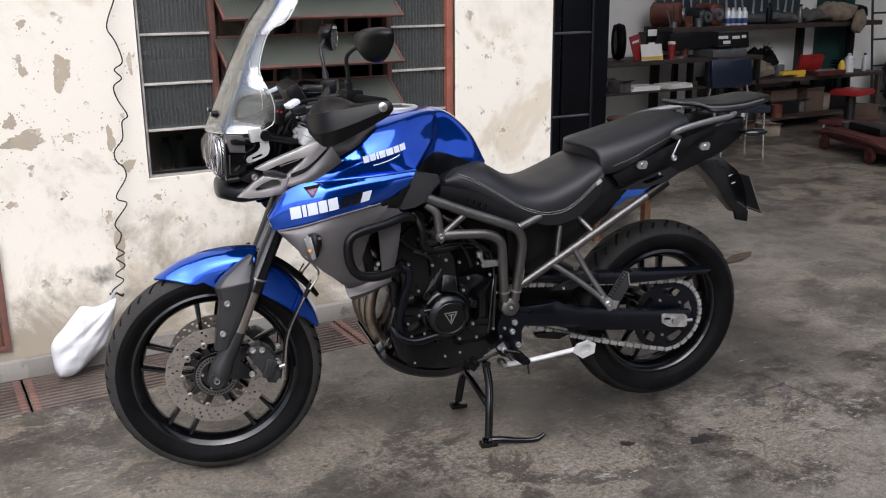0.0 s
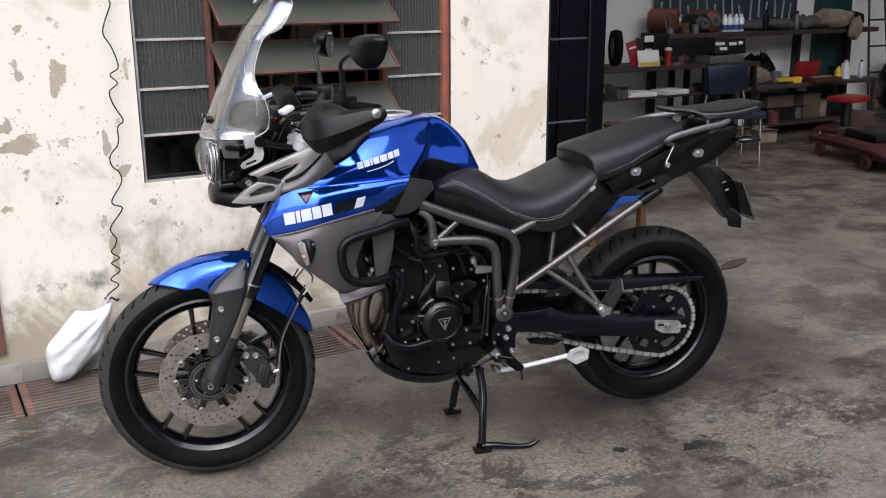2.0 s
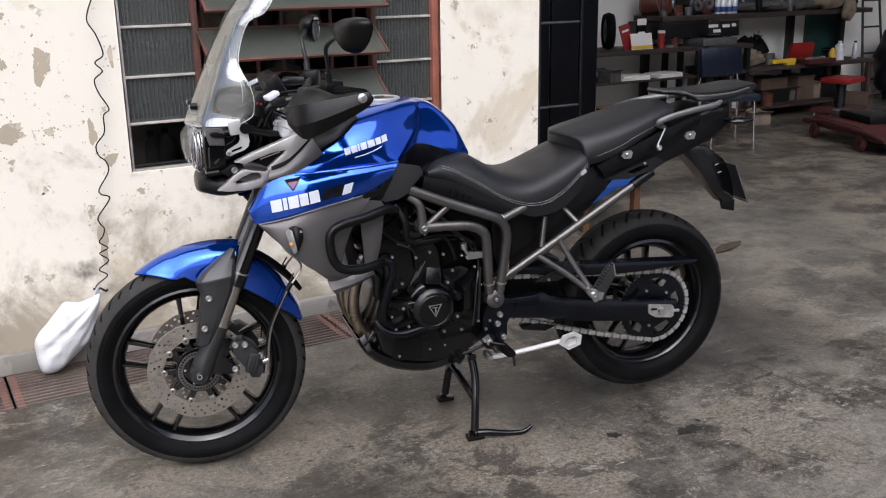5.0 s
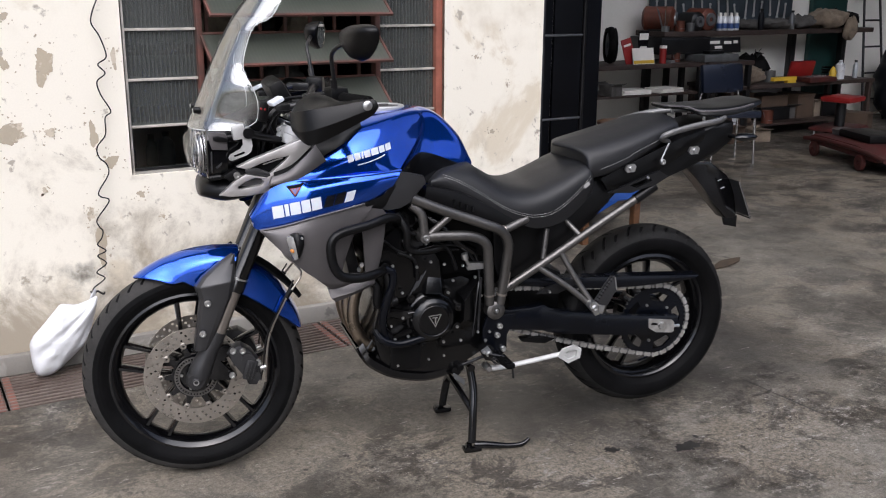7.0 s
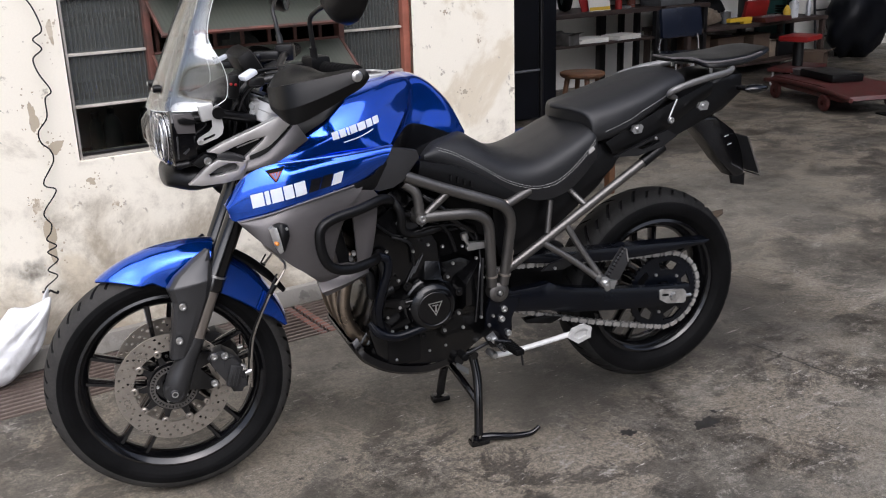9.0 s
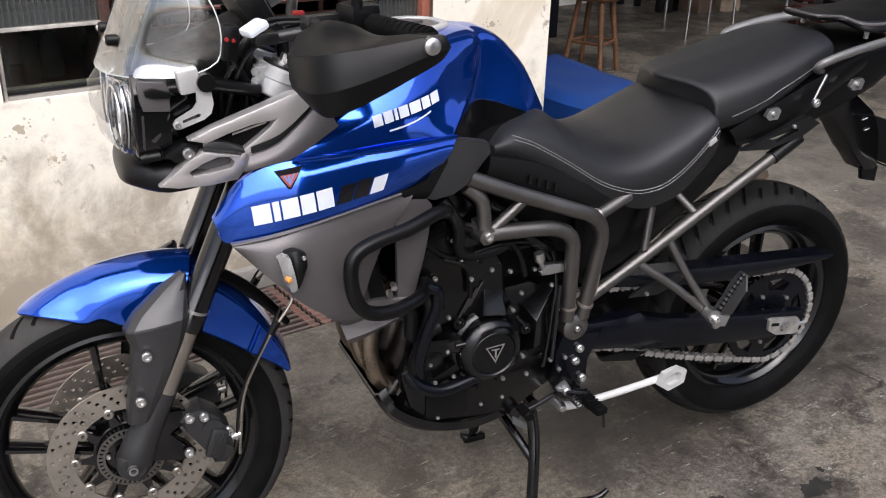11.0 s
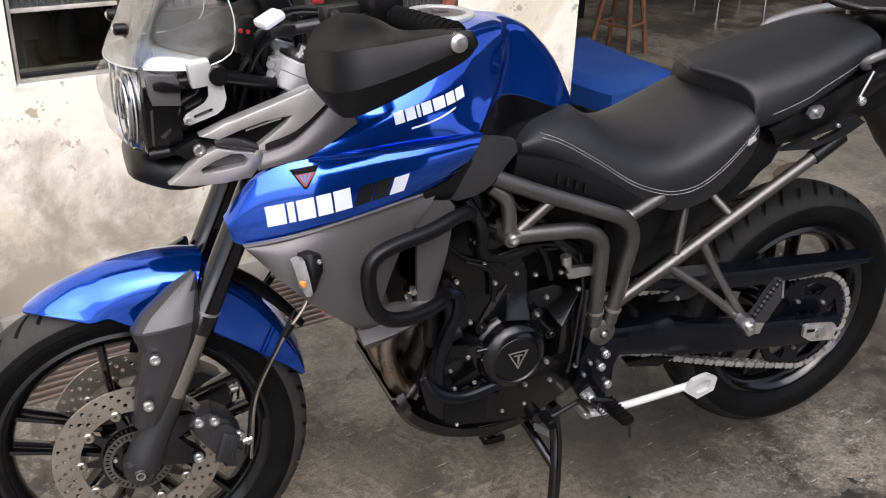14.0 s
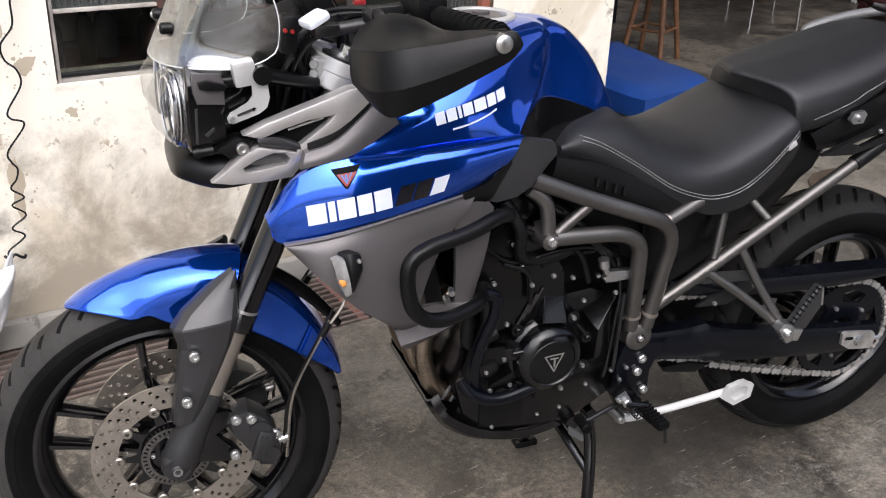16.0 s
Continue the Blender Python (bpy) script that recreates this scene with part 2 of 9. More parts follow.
M = dict(
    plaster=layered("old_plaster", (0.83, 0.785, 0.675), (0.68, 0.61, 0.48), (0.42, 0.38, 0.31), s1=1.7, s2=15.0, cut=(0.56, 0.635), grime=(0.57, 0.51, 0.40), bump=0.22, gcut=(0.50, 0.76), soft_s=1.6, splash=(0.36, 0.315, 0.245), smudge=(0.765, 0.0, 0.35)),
    bare_render=layered("bare_tan_render", (0.47, 0.405, 0.305), (0.60, 0.53, 0.415), (0.36, 0.32, 0.255), s1=9, s2=22, grime=(0.30, 0.27, 0.22), bump=0.4),
    concrete=floor_material("worn_concrete_floor"),
    kerb=layered("plinth_concrete", (0.31, 0.295, 0.265), (0.25, 0.235, 0.21), (0.19, 0.18, 0.165), s1=3, s2=10, grime=(0.3, 0.29, 0.27)),
    grate=mat("rusty_grate_bars", (0.185, 0.150, 0.130), 0.55, 0.3, 0.25, 5, 90, 0.4, color2=(0.10, 0.070, 0.058)),
    grate_red=mat("red_oxide_frame", (0.22, 0.085, 0.060), 0.7, 0.0, 0.2, 12, 70, 0.3, color2=(0.12, 0.06, 0.05)),
    orange=mat("red_oxide_window_paint", (0.42, 0.145, 0.095), 0.6, 0.0, 0.2, 9, 60, 0.2, color2=(0.26, 0.09, 0.06)),
    louvre_red=mat("dark_red_oxide_steel", (0.17, 0.062, 0.046), 0.6, 0.0, 0.35, 9, 60, 0.3, color2=(0.07, 0.04, 0.033)),
    cast=mat("satin_cast_alloy", (0.56, 0.56, 0.55), 0.38, 0.45, 0.08, 14, 160, 0.05),
    tool_panel=mat("blue_grey_panel_paint", (0.050, 0.068, 0.085), 0.5, 0.0, 0.3, 5, 60, 0.05),
    rust_red=mat("faded_red_oxide_motor", (0.17, 0.045, 0.024), 0.5, 0.2, 0.4, 9, 60, 0.1, color2=(0.08, 0.03, 0.02)),
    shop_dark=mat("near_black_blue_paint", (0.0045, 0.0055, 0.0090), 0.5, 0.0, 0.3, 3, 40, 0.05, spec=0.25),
    barmetal=mat("weathered_glazing_bar", (0.62, 0.58, 0.52), 0.5, 0.2, 0.2, 18, 80, 0.2),
    cream=mat("cream_wall_paint", (0.80, 0.785, 0.73), 0.8, 0.0, 0.06, 1.5, 40, 0.1),
    blocker_grey=mat("dark_grey_light_blocker", (0.060, 0.058, 0.054), 0.85, 0.0, 0.2, 1.2, 30, 0.1),
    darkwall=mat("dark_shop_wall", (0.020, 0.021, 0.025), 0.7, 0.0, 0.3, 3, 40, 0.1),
    ceiling=mat("pale_ceiling_sheet", (0.55, 0.54, 0.51), 0.8, 0.0, 0.15, 2, 30, 0.1),
    roof=mat("roof_sheet", (0.10, 0.10, 0.11), 0.7, 0.2, 0.2, 2, 30),
    black_metal=mat("black_painted_steel", (0.009, 0.009, 0.010), 0.36, 0.0, 0.3, 15, 90, 0.05),
    teal=mat("dark_green_paint", (0.012, 0.05, 0.045), 0.5, 0.0, 0.2, 6, 60),
    rubber=mat("tyre_rubber", (0.0052, 0.0052, 0.0055), 0.6, 0.0, 0.3, 12, 120, 0.2, rough_vary=0.12, spec=0.09),
    tread=mat("dusty_tread_rubber", (0.040, 0.038, 0.036), 0.75, 0.0, 0.3, 12, 120, 0.15, color2=(0.022, 0.021, 0.020), spec=0.25),
    # darker copy of the tread, with the rear tyre's shade in its colour
    rear_tread=mat("shaded_rear_tread", (0.017, 0.0165, 0.016), 0.7, 0.0, 0.3, 12, 120, 0.15, spec=0.2),
    rail_grey=mat("satin_grey_rail", (0.20, 0.198, 0.195), 0.42, 0.5, 0.1, 8, 200, 0.04),
    blue=mat("metallic_blue_paint", (0.006, 0.085, 0.58), 0.11, 0.86, 0.04, 3, 900, 0.0, coat=1.0, rough_vary=0.03),
    black_plastic=mat("textured_black_plastic", (0.0040, 0.0040, 0.0044), 0.36, 0.0, 0.2, 10, 700, 0.05, spec=0.26),
    gloss_black=mat("gloss_black_paint", (0.0035, 0.0035, 0.0042), 0.16, 0.0, 0.2, 10, 200, 0.0, coat=0.12),
    engine=mat("black_engine_casing", (0.0032, 0.0032, 0.0036), 0.20, 0.0, 0.3, 14, 160, 0.06, spec=0.45),
    graphite=mat("graphite_grey_plastic", (0.118, 0.110, 0.111), 0.38, 0.4, 0.1, 6, 300, 0.05),
    graphite_dark=mat("dark_graphite_plastic", (0.047, 0.047, 0.049), 0.34, 0.4, 0.1, 6, 300, 0.05),
    dark_cast=mat("dark_cast_alloy", (0.028, 0.028, 0.029), 0.42, 0.3, 0.1, 12, 200, 0.1),
    silver_plastic=mat("satin_silver_plastic", (0.64, 0.62, 0.61), 0.36, 0.78, 0.08, 8, 300, 0.04),
    swing=mat("satin_black_swingarm", (0.0030, 0.0038, 0.0065), 0.24, 0.0, 0.2, 10, 200, 0.02, spec=0.26),
    frame=mat("titanium_grey_frame_paint", (0.165, 0.158, 0.150), 0.42, 0.9, 0.1, 10, 160, 0.04),
    alloy=mat("bright_alloy", (0.62, 0.62, 0.61), 0.3, 0.95, 0.12, 16, 120, 0.08),
    steel=mat("disc_steel", (0.44, 0.405, 0.36), 0.30, 0.9, 0.15, 14, 180, 0.06),
    chain=mat("chain_steel", (0.60, 0.585, 0.56), 0.42, 0.75, 0.2, 40, 200),
    exhaust=mat("heat_tinted_header", (0.38, 0.31, 0.24), 0.3, 0.95, 0.2, 10, 100),
    seat=mat("black_seat_vinyl", (0.0115, 0.0119, 0.0134), 0.47, 0.0, 0.12, 6, 420, 0.2, spec=0.42),
    stitch=mat("white_thread", (0.46, 0.455, 0.44), 0.8),
    white=mat("white_decal", (0.72, 0.76, 0.82), 0.3, 0.0, 0.04, coat=0.6),
    decal_black=mat("black_decal", (0.006, 0.006, 0.008), 0.25, 0.0, 0.1, coat=0.6),
    red=mat("red_plastic", (0.27, 0.014, 0.013), 0.4, 0.0, 0.15),
    red_paint=mat("worn_red_paint", (0.085, 0.014, 0.012), 0.5, 0.0, 0.4, 7, 50, 0.1, color2=(0.035, 0.012, 0.010)),
    fork_steel=mat("bare_fork_steel", (0.34, 0.305, 0.27), 0.34, 0.75, 0.1, 12, 200, 0.03),
    clear_plastic=mat("clear_lens_over_reflector", (0.40, 0.40, 0.39), 0.12, 0.3, 0.2, 40, 200, 0.0, coat=1.0),
    stand_silver=mat("silver_stand_paint", (0.58, 0.58, 0.565), 0.38, 0.15, 0.12, 14, 120, 0.05),
    amber=mat("amber_lens", (0.75, 0.28, 0.04), 0.2, 0.0, 0.1, coat=1.0),
    tail_red=mat("red_lens", (0.32, 0.008, 0.012), 0.15, 0.0, 0.1, coat=1.0),
    # white that paints the bright glint along the clear screen's rim
    edge_glint=mat("white_edge_glint", (0.75, 0.77, 0.76), 0.15, 0.0, 0.03, coat=0.8),
    mirror=mat("mirror_glass", (0.85, 0.87, 0.9), 0.03, 1.0, 0.0, rough_vary=0.0),
    bag=mat("white_plastic_film", (0.74, 0.75, 0.765), 0.32, 0.0, 0.06, 10, 60, 0.5),
    wood=mat("brown_wood", (0.16, 0.075, 0.035), 0.5, 0.0, 0.3, 10, 50, 0.1),
    bench=mat("dark_bench_wood", (0.050, 0.032, 0.026), 0.6, 0.0, 0.3, 6, 40, 0.1),
    blue_cloth=mat("blue_tarpaulin", (0.008, 0.052, 0.25), 0.5, 0.0, 0.15, 6, 60, 0.15),
    navy=mat("navy_vinyl", (0.011, 0.015, 0.028), 0.26, 0.0, 0.05, 8, 80, 0.0, rough_vary=0.03),
    chrome=mat("chrome_tube", (0.7, 0.7, 0.7), 0.15, 1.0, 0.05),
    paper=mat("white_paper", (0.75, 0.73, 0.68), 0.8, 0.0, 0.06),
    yellow=mat("yellow_paint", (0.65, 0.42, 0.03), 0.5, 0.0, 0.1),
    tan=mat("tan_rag_cloth", (0.24, 0.19, 0.14), 0.9, 0.0, 0.25, 12, 90, 0.4),
    grey_cloth=mat("grey_rag_cloth", (0.09, 0.085, 0.08), 0.9, 0.0, 0.3, 12, 90, 0.4),
    cardboard=mat("cardboard", (0.085, 0.055, 0.036), 0.85, 0.0, 0.15, 8, 60),
    grey_metal=mat("grey_steel", (0.24, 0.25, 0.26), 0.4, 0.7, 0.15, 10, 80),
    can_blue=mat("blue_can_print", (0.05, 0.10, 0.28), 0.3, 0.3, 0.1),
    can_white=mat("white_can_print", (0.70, 0.72, 0.75), 0.3, 0.2, 0.06),
    leaf=mat("dry_leaf", (0.075, 0.052, 0.032), 0.8, 0.0, 0.3, 30, 120, 0.2),
    oil=mat("oil_stain", (0.035, 0.033, 0.03), 0.45, 0.0, 0.3, 18, 90),
)
M["clear"] = glass("clear_polycarbonate", (0.94, 0.95, 0.94), 0.03, 0.21)
M["lens"] = glass("headlight_lens", (0.955, 0.96, 0.965), 0.02, 0.12)
M["dusty_pane"] = glass("dusty_clear_glass", (0.78, 0.80, 0.77), 0.10, 0.13)
M["reeded"] = glass("dirty_reeded_glass", (0.50, 0.53, 0.52), 0.32, 0.12)
RN, RL = M["reeded"].node_tree.nodes, M["reeded"].node_tree.links
# diffuse grey for dirt, also standing in for light the panes reflect
dust, dmix = RN.new("ShaderNodeBsdfDiffuse"), RN.new("ShaderNodeMixShader")
dust.inputs[0].default_value, dmix.inputs[0].default_value = (0.28, 0.30, 0.28, 1), 0.12
RL.new(RN["Mix Shader"].outputs[0], dmix.inputs[1])
RL.new(dust.outputs[0], dmix.inputs[2])
RL.new(dmix.outputs[0], RN["Material Output"].inputs["Surface"])


# ---------------------------------------------------------------- mesh helpers
def spline(pts, n=6, closed=False):
    """Points on a smooth curve through pts, n to a span."""
    P = [Vector(p) for p in pts]
    out, m = [], len(P)
    for i in range(m if closed else m - 1):
        a, b, c, d = (P[k % m] if closed else P[min(max(k, 0), m - 1)] for k in (i - 1, i, i + 1, i + 2))
        for j in range(n):
            t = j / n
            out.append(0.5 * (2 * b + (c - a) * t + (2 * a - 5 * b + 4 * c - d) * t * t + (3 * b - a - 3 * c + d) * t ** 3))
    if not closed:
        out.append(P[-1])
    return out


def skin(bm, rings, closed=True, caps=True):
    """Faces between rings of points."""
    vs = [[bm.verts.new(p) for p in r] for r in rings]
    k = len(vs[0])
    for a, b in zip(vs, vs[1:]):
        for i in range(k if closed else k - 1):
            j = (i + 1) % k
            bm.faces.new((a[i], a[j], b[j], b[i]))
    if caps and closed:
        bm.faces.new(list(reversed(vs[0])))
        bm.faces.new(vs[-1])
    return vs


def tube(bm, pts, r, seg=12, n=6, caps=True, curve=True, flat=1.0):
    """A pipe along a smooth line; r may be a list, one radius to each point."""
    C = spline(pts, n) if curve and len(pts) > 2 else [Vector(p) for p in pts]
    if isinstance(r, (list, tuple)):
        R = [v.x for v in spline([(x, 0, 0) for x in r], n)] if curve and len(pts) > 2 else list(r)
    else:
        R = [r] * len(C)
    rings, up = [], None
    for i, p in enumerate(C):
        t = (C[min(i + 1, len(C) - 1)] - C[max(i - 1, 0)]).normalized()
        if up is None:
            up = t.orthogonal().normalized()
        up = (up - t * up.dot(t)).normalized()
        s = t.cross(up)
        rings.append([p + R[i] * (math.cos(a) * up + flat * math.sin(a) * s) for a in (2 * math.pi * k / seg for k in range(seg))])
    skin(bm, rings, True, caps)


def rod(bm, a, b, r, r2=None, seg=16):
    tube(bm, [a, b], [r, r if r2 is None else r2], seg, curve=False)


def lathe(bm, prof, seg=48, axis="y", c=(0, 0, 0), closed=True):
    """Turns a profile of (along the axis, radius) round the axis."""
    rings = []
    for k in range(seg):
        a = 2 * math.pi * k / seg
        ca, sa = math.cos(a), math.sin(a)
        ring = []
        for u, r in prof:
            v = {"y": (r * ca, u, r * sa), "z": (r * ca, r * sa, u), "x": (u, r * ca, r * sa)}[axis]
            ring.append(Vector(v) + Vector(c))
        rings.append(ring)
    rings.append(rings[0])
    vs = [[bm.verts.new(p) for p in r] for r in rings[:-1]]
    vs.append(vs[0])
    k = len(prof)
    for a, b in zip(vs, vs[1:]):
        for i in range(k if closed else k - 1):
            j = (i + 1) % k
            if prof[i][1] < 1e-6 and prof[j][1] < 1e-6:
                continue
            f = [a[i], a[j], b[j], b[i]]
            bm.faces.new(f)


def box(bm, c, s, bevel=0.0, m=None):
    """A box with centre c and size s; bevelled edges where bevel is given."""
    r = bmesh.ops.create_cube(bm, size=1.0)
    vs = r["verts"]
    bmesh.ops.scale(bm, vec=s, verts=vs)
    if bevel:
        es = list({e for v in vs for e in v.link_edges})
        r = bmesh.ops.bevel(bm, geom=es, offset=bevel, segments=2, affect="EDGES", profile=0.6)
        vs = list({v for f in r["faces"] for v in f.verts} | {v for v in vs if v.is_valid})
    if m is not None:
        bmesh.ops.transform(bm, matrix=m, verts=vs)
    bmesh.ops.translate(bm, vec=c, verts=vs)
    return vs


def slab(bm, outline, y0, y1, bevel=0.0, smooth=0, dy=None):
    """A plate whose outline lies in x, z and which goes from y0 to y1. dy(x, z) pushes it sideways."""
    pts = [(p[0], 0, p[1]) for p in outline]
    if smooth:
        pts = spline(pts, smooth, True)
    lo = [bm.verts.new((p[0], y0, p[2])) for p in pts]
    hi = [bm.verts.new((p[0], y1, p[2])) for p in pts]
    k = len(pts)
    new_f = [bm.faces.new(lo), bm.faces.new(list(reversed(hi)))]
    new_f += [bm.faces.new((lo[j], lo[i], hi[i], hi[j])) for i, j in ((i, (i + 1) % k) for i in range(k))]
    vs = lo + hi
    if bevel:
        es = [e for f in new_f[:2] for e in f.edges]
        r = bmesh.ops.bevel(bm, geom=es, offset=bevel, segments=2, affect="EDGES", profile=0.6)
        vs = list({v for f in r["faces"] for v in f.verts} | {v for v in vs if v.is_valid})
    if dy:
        bmesh.ops.triangulate(bm, faces=[f for f in bm.faces if len(f.verts) > 4])
        for v in vs:
            v.co.y += dy(v.co.x, v.co.z)
    return vs


def part(name, bm, material, parent=None, label="", angle=38, at=None):
    """Links a bmesh as one mesh object, under a thing or a part where one is given."""
    bmesh.ops.recalc_face_normals(bm, faces=bm.faces)
    for f in bm.faces:
        f.smooth = True
    lim = radians(angle)
    for e in bm.edges:
        if len(e.link_faces) == 2 and e.calc_face_angle(0) > lim:
            e.smooth = False
    me = bpy.data.meshes.new(name)
    bm.to_mesh(me)
    bm.free()
    me.materials.append(material)
    ob = new(name, me)
    if parent is not None:
        ob.parent = parent
    if at is not None:
        ob.matrix_basis = at
    if label:
        ob["label"] = label
    return ob


def thing(name, m, label, category, group="", kind=""):
    ob = new(name)
    ob.matrix_basis = m
    ob.empty_display_size = 0.1
    return tagged(ob, label, category, group, kind)


def nb():
    return bmesh.new()


def structure(name, bm, material, label="", at=None):
    return tagged(part(name, bm, material, None, "", at=at), label, "", "", "structure")

# ---------------------------------------------------------------- the place
WALL_X0, CORNER_X, WALL_T, ROOF_Z = -7.0, 2.985, 0.18, 4.2
WIN_X0, WIN_X1, WIN_Z0, WIN_Z1 = 0.99, 2.43, 0.735, 2.10
BACK_Y = 3.7
GR_Y0, GR_Y1, GR_X0, GR_X1 = -0.385, -0.045, -3.6, 3.05

# floor, open along the drain channel
b = nb()
for x0, x1, y0, y1 in ((-60, 60, -60, GR_Y0), (-60, 60, GR_Y1, 80), (-60, GR_X0, GR_Y0, GR_Y1), (GR_X1, 60, GR_Y0, GR_Y1)):
    box(b, ((x0 + x1) / 2, (y0 + y1) / 2, -0.1), (x1 - x0, y1 - y0, 0.2))
bmesh.ops.remove_doubles(b, verts=b.verts, dist=1e-4)
box(b, ((GR_X0 + GR_X1) / 2, (GR_Y0 + GR_Y1) / 2, -0.19), (GR_X1 - GR_X0, GR_Y1 - GR_Y0, 0.02))
ground = structure("ground", b, M["concrete"], "worn stained grey concrete floor")
# dark sheet over the channel bottom paints the shade between the bars
b = nb()
box(b, ((GR_X0 + GR_X1) / 2, (GR_Y0 + GR_Y1) / 2, -0.172), (GR_X1 - GR_X0 - 0.01, GR_Y1 - GR_Y0 - 0.01, 0.008))
structure("drain_channel", b, M["oil"], "drain channel bottom with its shade in the dark colour")

# joint line and stains on the floor
def blot(x, y, r, seed, material, z=0.0012, stretch=1.0, turn=0.0, name="floor_stain"):
    rnd = random.Random(seed)
    bm = nb()
    ph = [rnd.uniform(0, 6.28) for _ in range(4)]
    vs = []
    for k in range(36):
        a = 2 * math.pi * k / 36
        rr = r * (1 + 0.22 * math.sin(2 * a + ph[0]) + 0.16 * math.sin(5 * a + ph[1]) + 0.12 * math.sin(9 * a + ph[2]) + 0.08 * math.sin(14 * a + ph[3]))
        p = Vector((rr * math.cos(a) * stretch, rr * math.sin(a), 0))
        p.rotate(Euler((0, 0, turn)))
        vs.append(bm.verts.new((x + p.x, y + p.y, z)))
    bm.faces.new(vs)
    return structure(name, bm, material, "dark oily stain on the concrete" if material is M["oil"] else "pale worn patch of concrete")


blot(2.344, -1.779, 0.032, 3, M["oil"], stretch=1.3)
blot(2.107, -1.676, 0.017, 5, M["oil"], stretch=1.6)
blot(2.42, -1.74, 0.010, 6, M["oil"])


def joint(name, x, y0, y1, lean, seed, keep):
    """A saw-cut joint with crumbled edges, filled with dirt along parts of its length."""
    rnd = random.Random(seed)
    bm, y = nb(), y0
    while y < y1:
        n = rnd.randint(3, 7)
        if rnd.random() < keep:
            left, right = [], []
            for k in range(n + 1):
                t = y + 0.06 * k
                c, w = x + lean * (t - y0) + rnd.uniform(-0.0022, 0.0022), 0.0008 + rnd.random() * 0.0032
                w *= 0.2 if k in (0, n) else 1.0
                left.append(bm.verts.new((c - w, t, 0.0012)))
                right.append(bm.verts.new((c + w, t, 0.0012)))
            for k in range(n):
                bm.faces.new((left[k], right[k], right[k + 1], left[k + 1]))
        y += 0.06 * n
    structure(name, bm, M["oil"], "dark crumbled joint line in the concrete")


joint("floor_joint", 3.058, -6.0, -0.4, -0.026, 4, 0.8)
joint("floor_joint_far", 3.594, -4.7, -0.5, -0.021, 9, 0.5)

# front wall with its window opening
b = nb()
for x0, x1, z0, z1 in ((WALL_X0, WIN_X0, 0, ROOF_Z), (WIN_X0, WIN_X1, 0, WIN_Z0), (WIN_X0, WIN_X1, WIN_Z1, ROOF_Z), (WIN_X1, CORNER_X, 0, ROOF_Z)):
    box(b, ((x0 + x1) / 2, WALL_T / 2, (z0 + z1) / 2), (x1 - x0, WALL_T, z1 - z0))
bmesh.ops.remove_doubles(b, verts=b.verts, dist=1e-4)
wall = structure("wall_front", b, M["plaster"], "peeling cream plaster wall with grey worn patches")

b = nb()
box(b, ((WALL_X0 + CORNER_X) / 2, -0.02, 0.035), (CORNER_X - WALL_X0, 0.04, 0.085), 0.012)
structure("plinth", b, M["kerb"], "low grey concrete plinth along the wall")

# shop behind, closed round
b = nb()
box(b, (5.6, BACK_Y + 0.075, ROOF_Z / 2), (13.2, 0.15, ROOF_Z))
structure("wall_back", b, M["cream"], "cream painted back wall of the shop")
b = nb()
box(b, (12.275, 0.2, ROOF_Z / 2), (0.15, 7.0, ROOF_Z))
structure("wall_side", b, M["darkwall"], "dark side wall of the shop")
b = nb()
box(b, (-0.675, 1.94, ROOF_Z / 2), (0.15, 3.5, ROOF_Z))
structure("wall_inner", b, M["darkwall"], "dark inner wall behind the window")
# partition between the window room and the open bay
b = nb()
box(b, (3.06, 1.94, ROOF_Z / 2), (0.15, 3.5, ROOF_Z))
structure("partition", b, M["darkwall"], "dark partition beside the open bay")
# unseen ceiling; the gap near the back wall is added to brighten it
b = nb()
for x0, x1, y0, y1 in ((-1.0, 5.9, -0.1, 3.8), (9.7, 12.4, -0.1, 3.8), (5.9, 9.7, -0.1, 3.00), (5.9, 9.7, 3.58, 3.8)):
    box(b, ((x0 + x1) / 2, (y0 + y1) / 2, 3.66), (x1 - x0, y1 - y0, 0.12))
structure("ceiling", b, M["ceiling"], "pale sheet ceiling with an opening added to light the back wall")

# unseen sheet roof and yard walls, added to shade the shop and darken reflections
b = nb()
box(b, (5.7, -0.275, ROOF_Z + 0.06), (13.0, 0.55, 0.10))
box(b, (7.75, -0.90, ROOF_Z + 0.06), (8.9, 0.68, 0.10))
structure("shade_roof", b, M["roof"], "unseen dark sheet roof added to shade the shop front")
b = nb()
for x0, x1, z0, z1 in ((-0.8, 2.7, 0, ROOF_Z), (2.7, 5.9, 2.6, ROOF_Z), (5.9, 12.2, 0, ROOF_Z)):
    box(b, ((x0 + x1) / 2, -6.78, (z0 + z1) / 2), (x1 - x0, 0.16, z1 - z0))
structure("yard_blocker", b, M["blocker_grey"], "unseen dark grey wall with a gap, added to block low light")
b = nb()
box(b, (12.275, -5.0, ROOF_Z / 2), (0.15, 3.4, ROOF_Z))
box(b, (12.275, -1.68, 1.1), (0.15, 3.20, 2.2))
structure("yard_blocker_end", b, M["blocker_grey"], "unseen dark grey light-blocking wall, lower beside the shop")

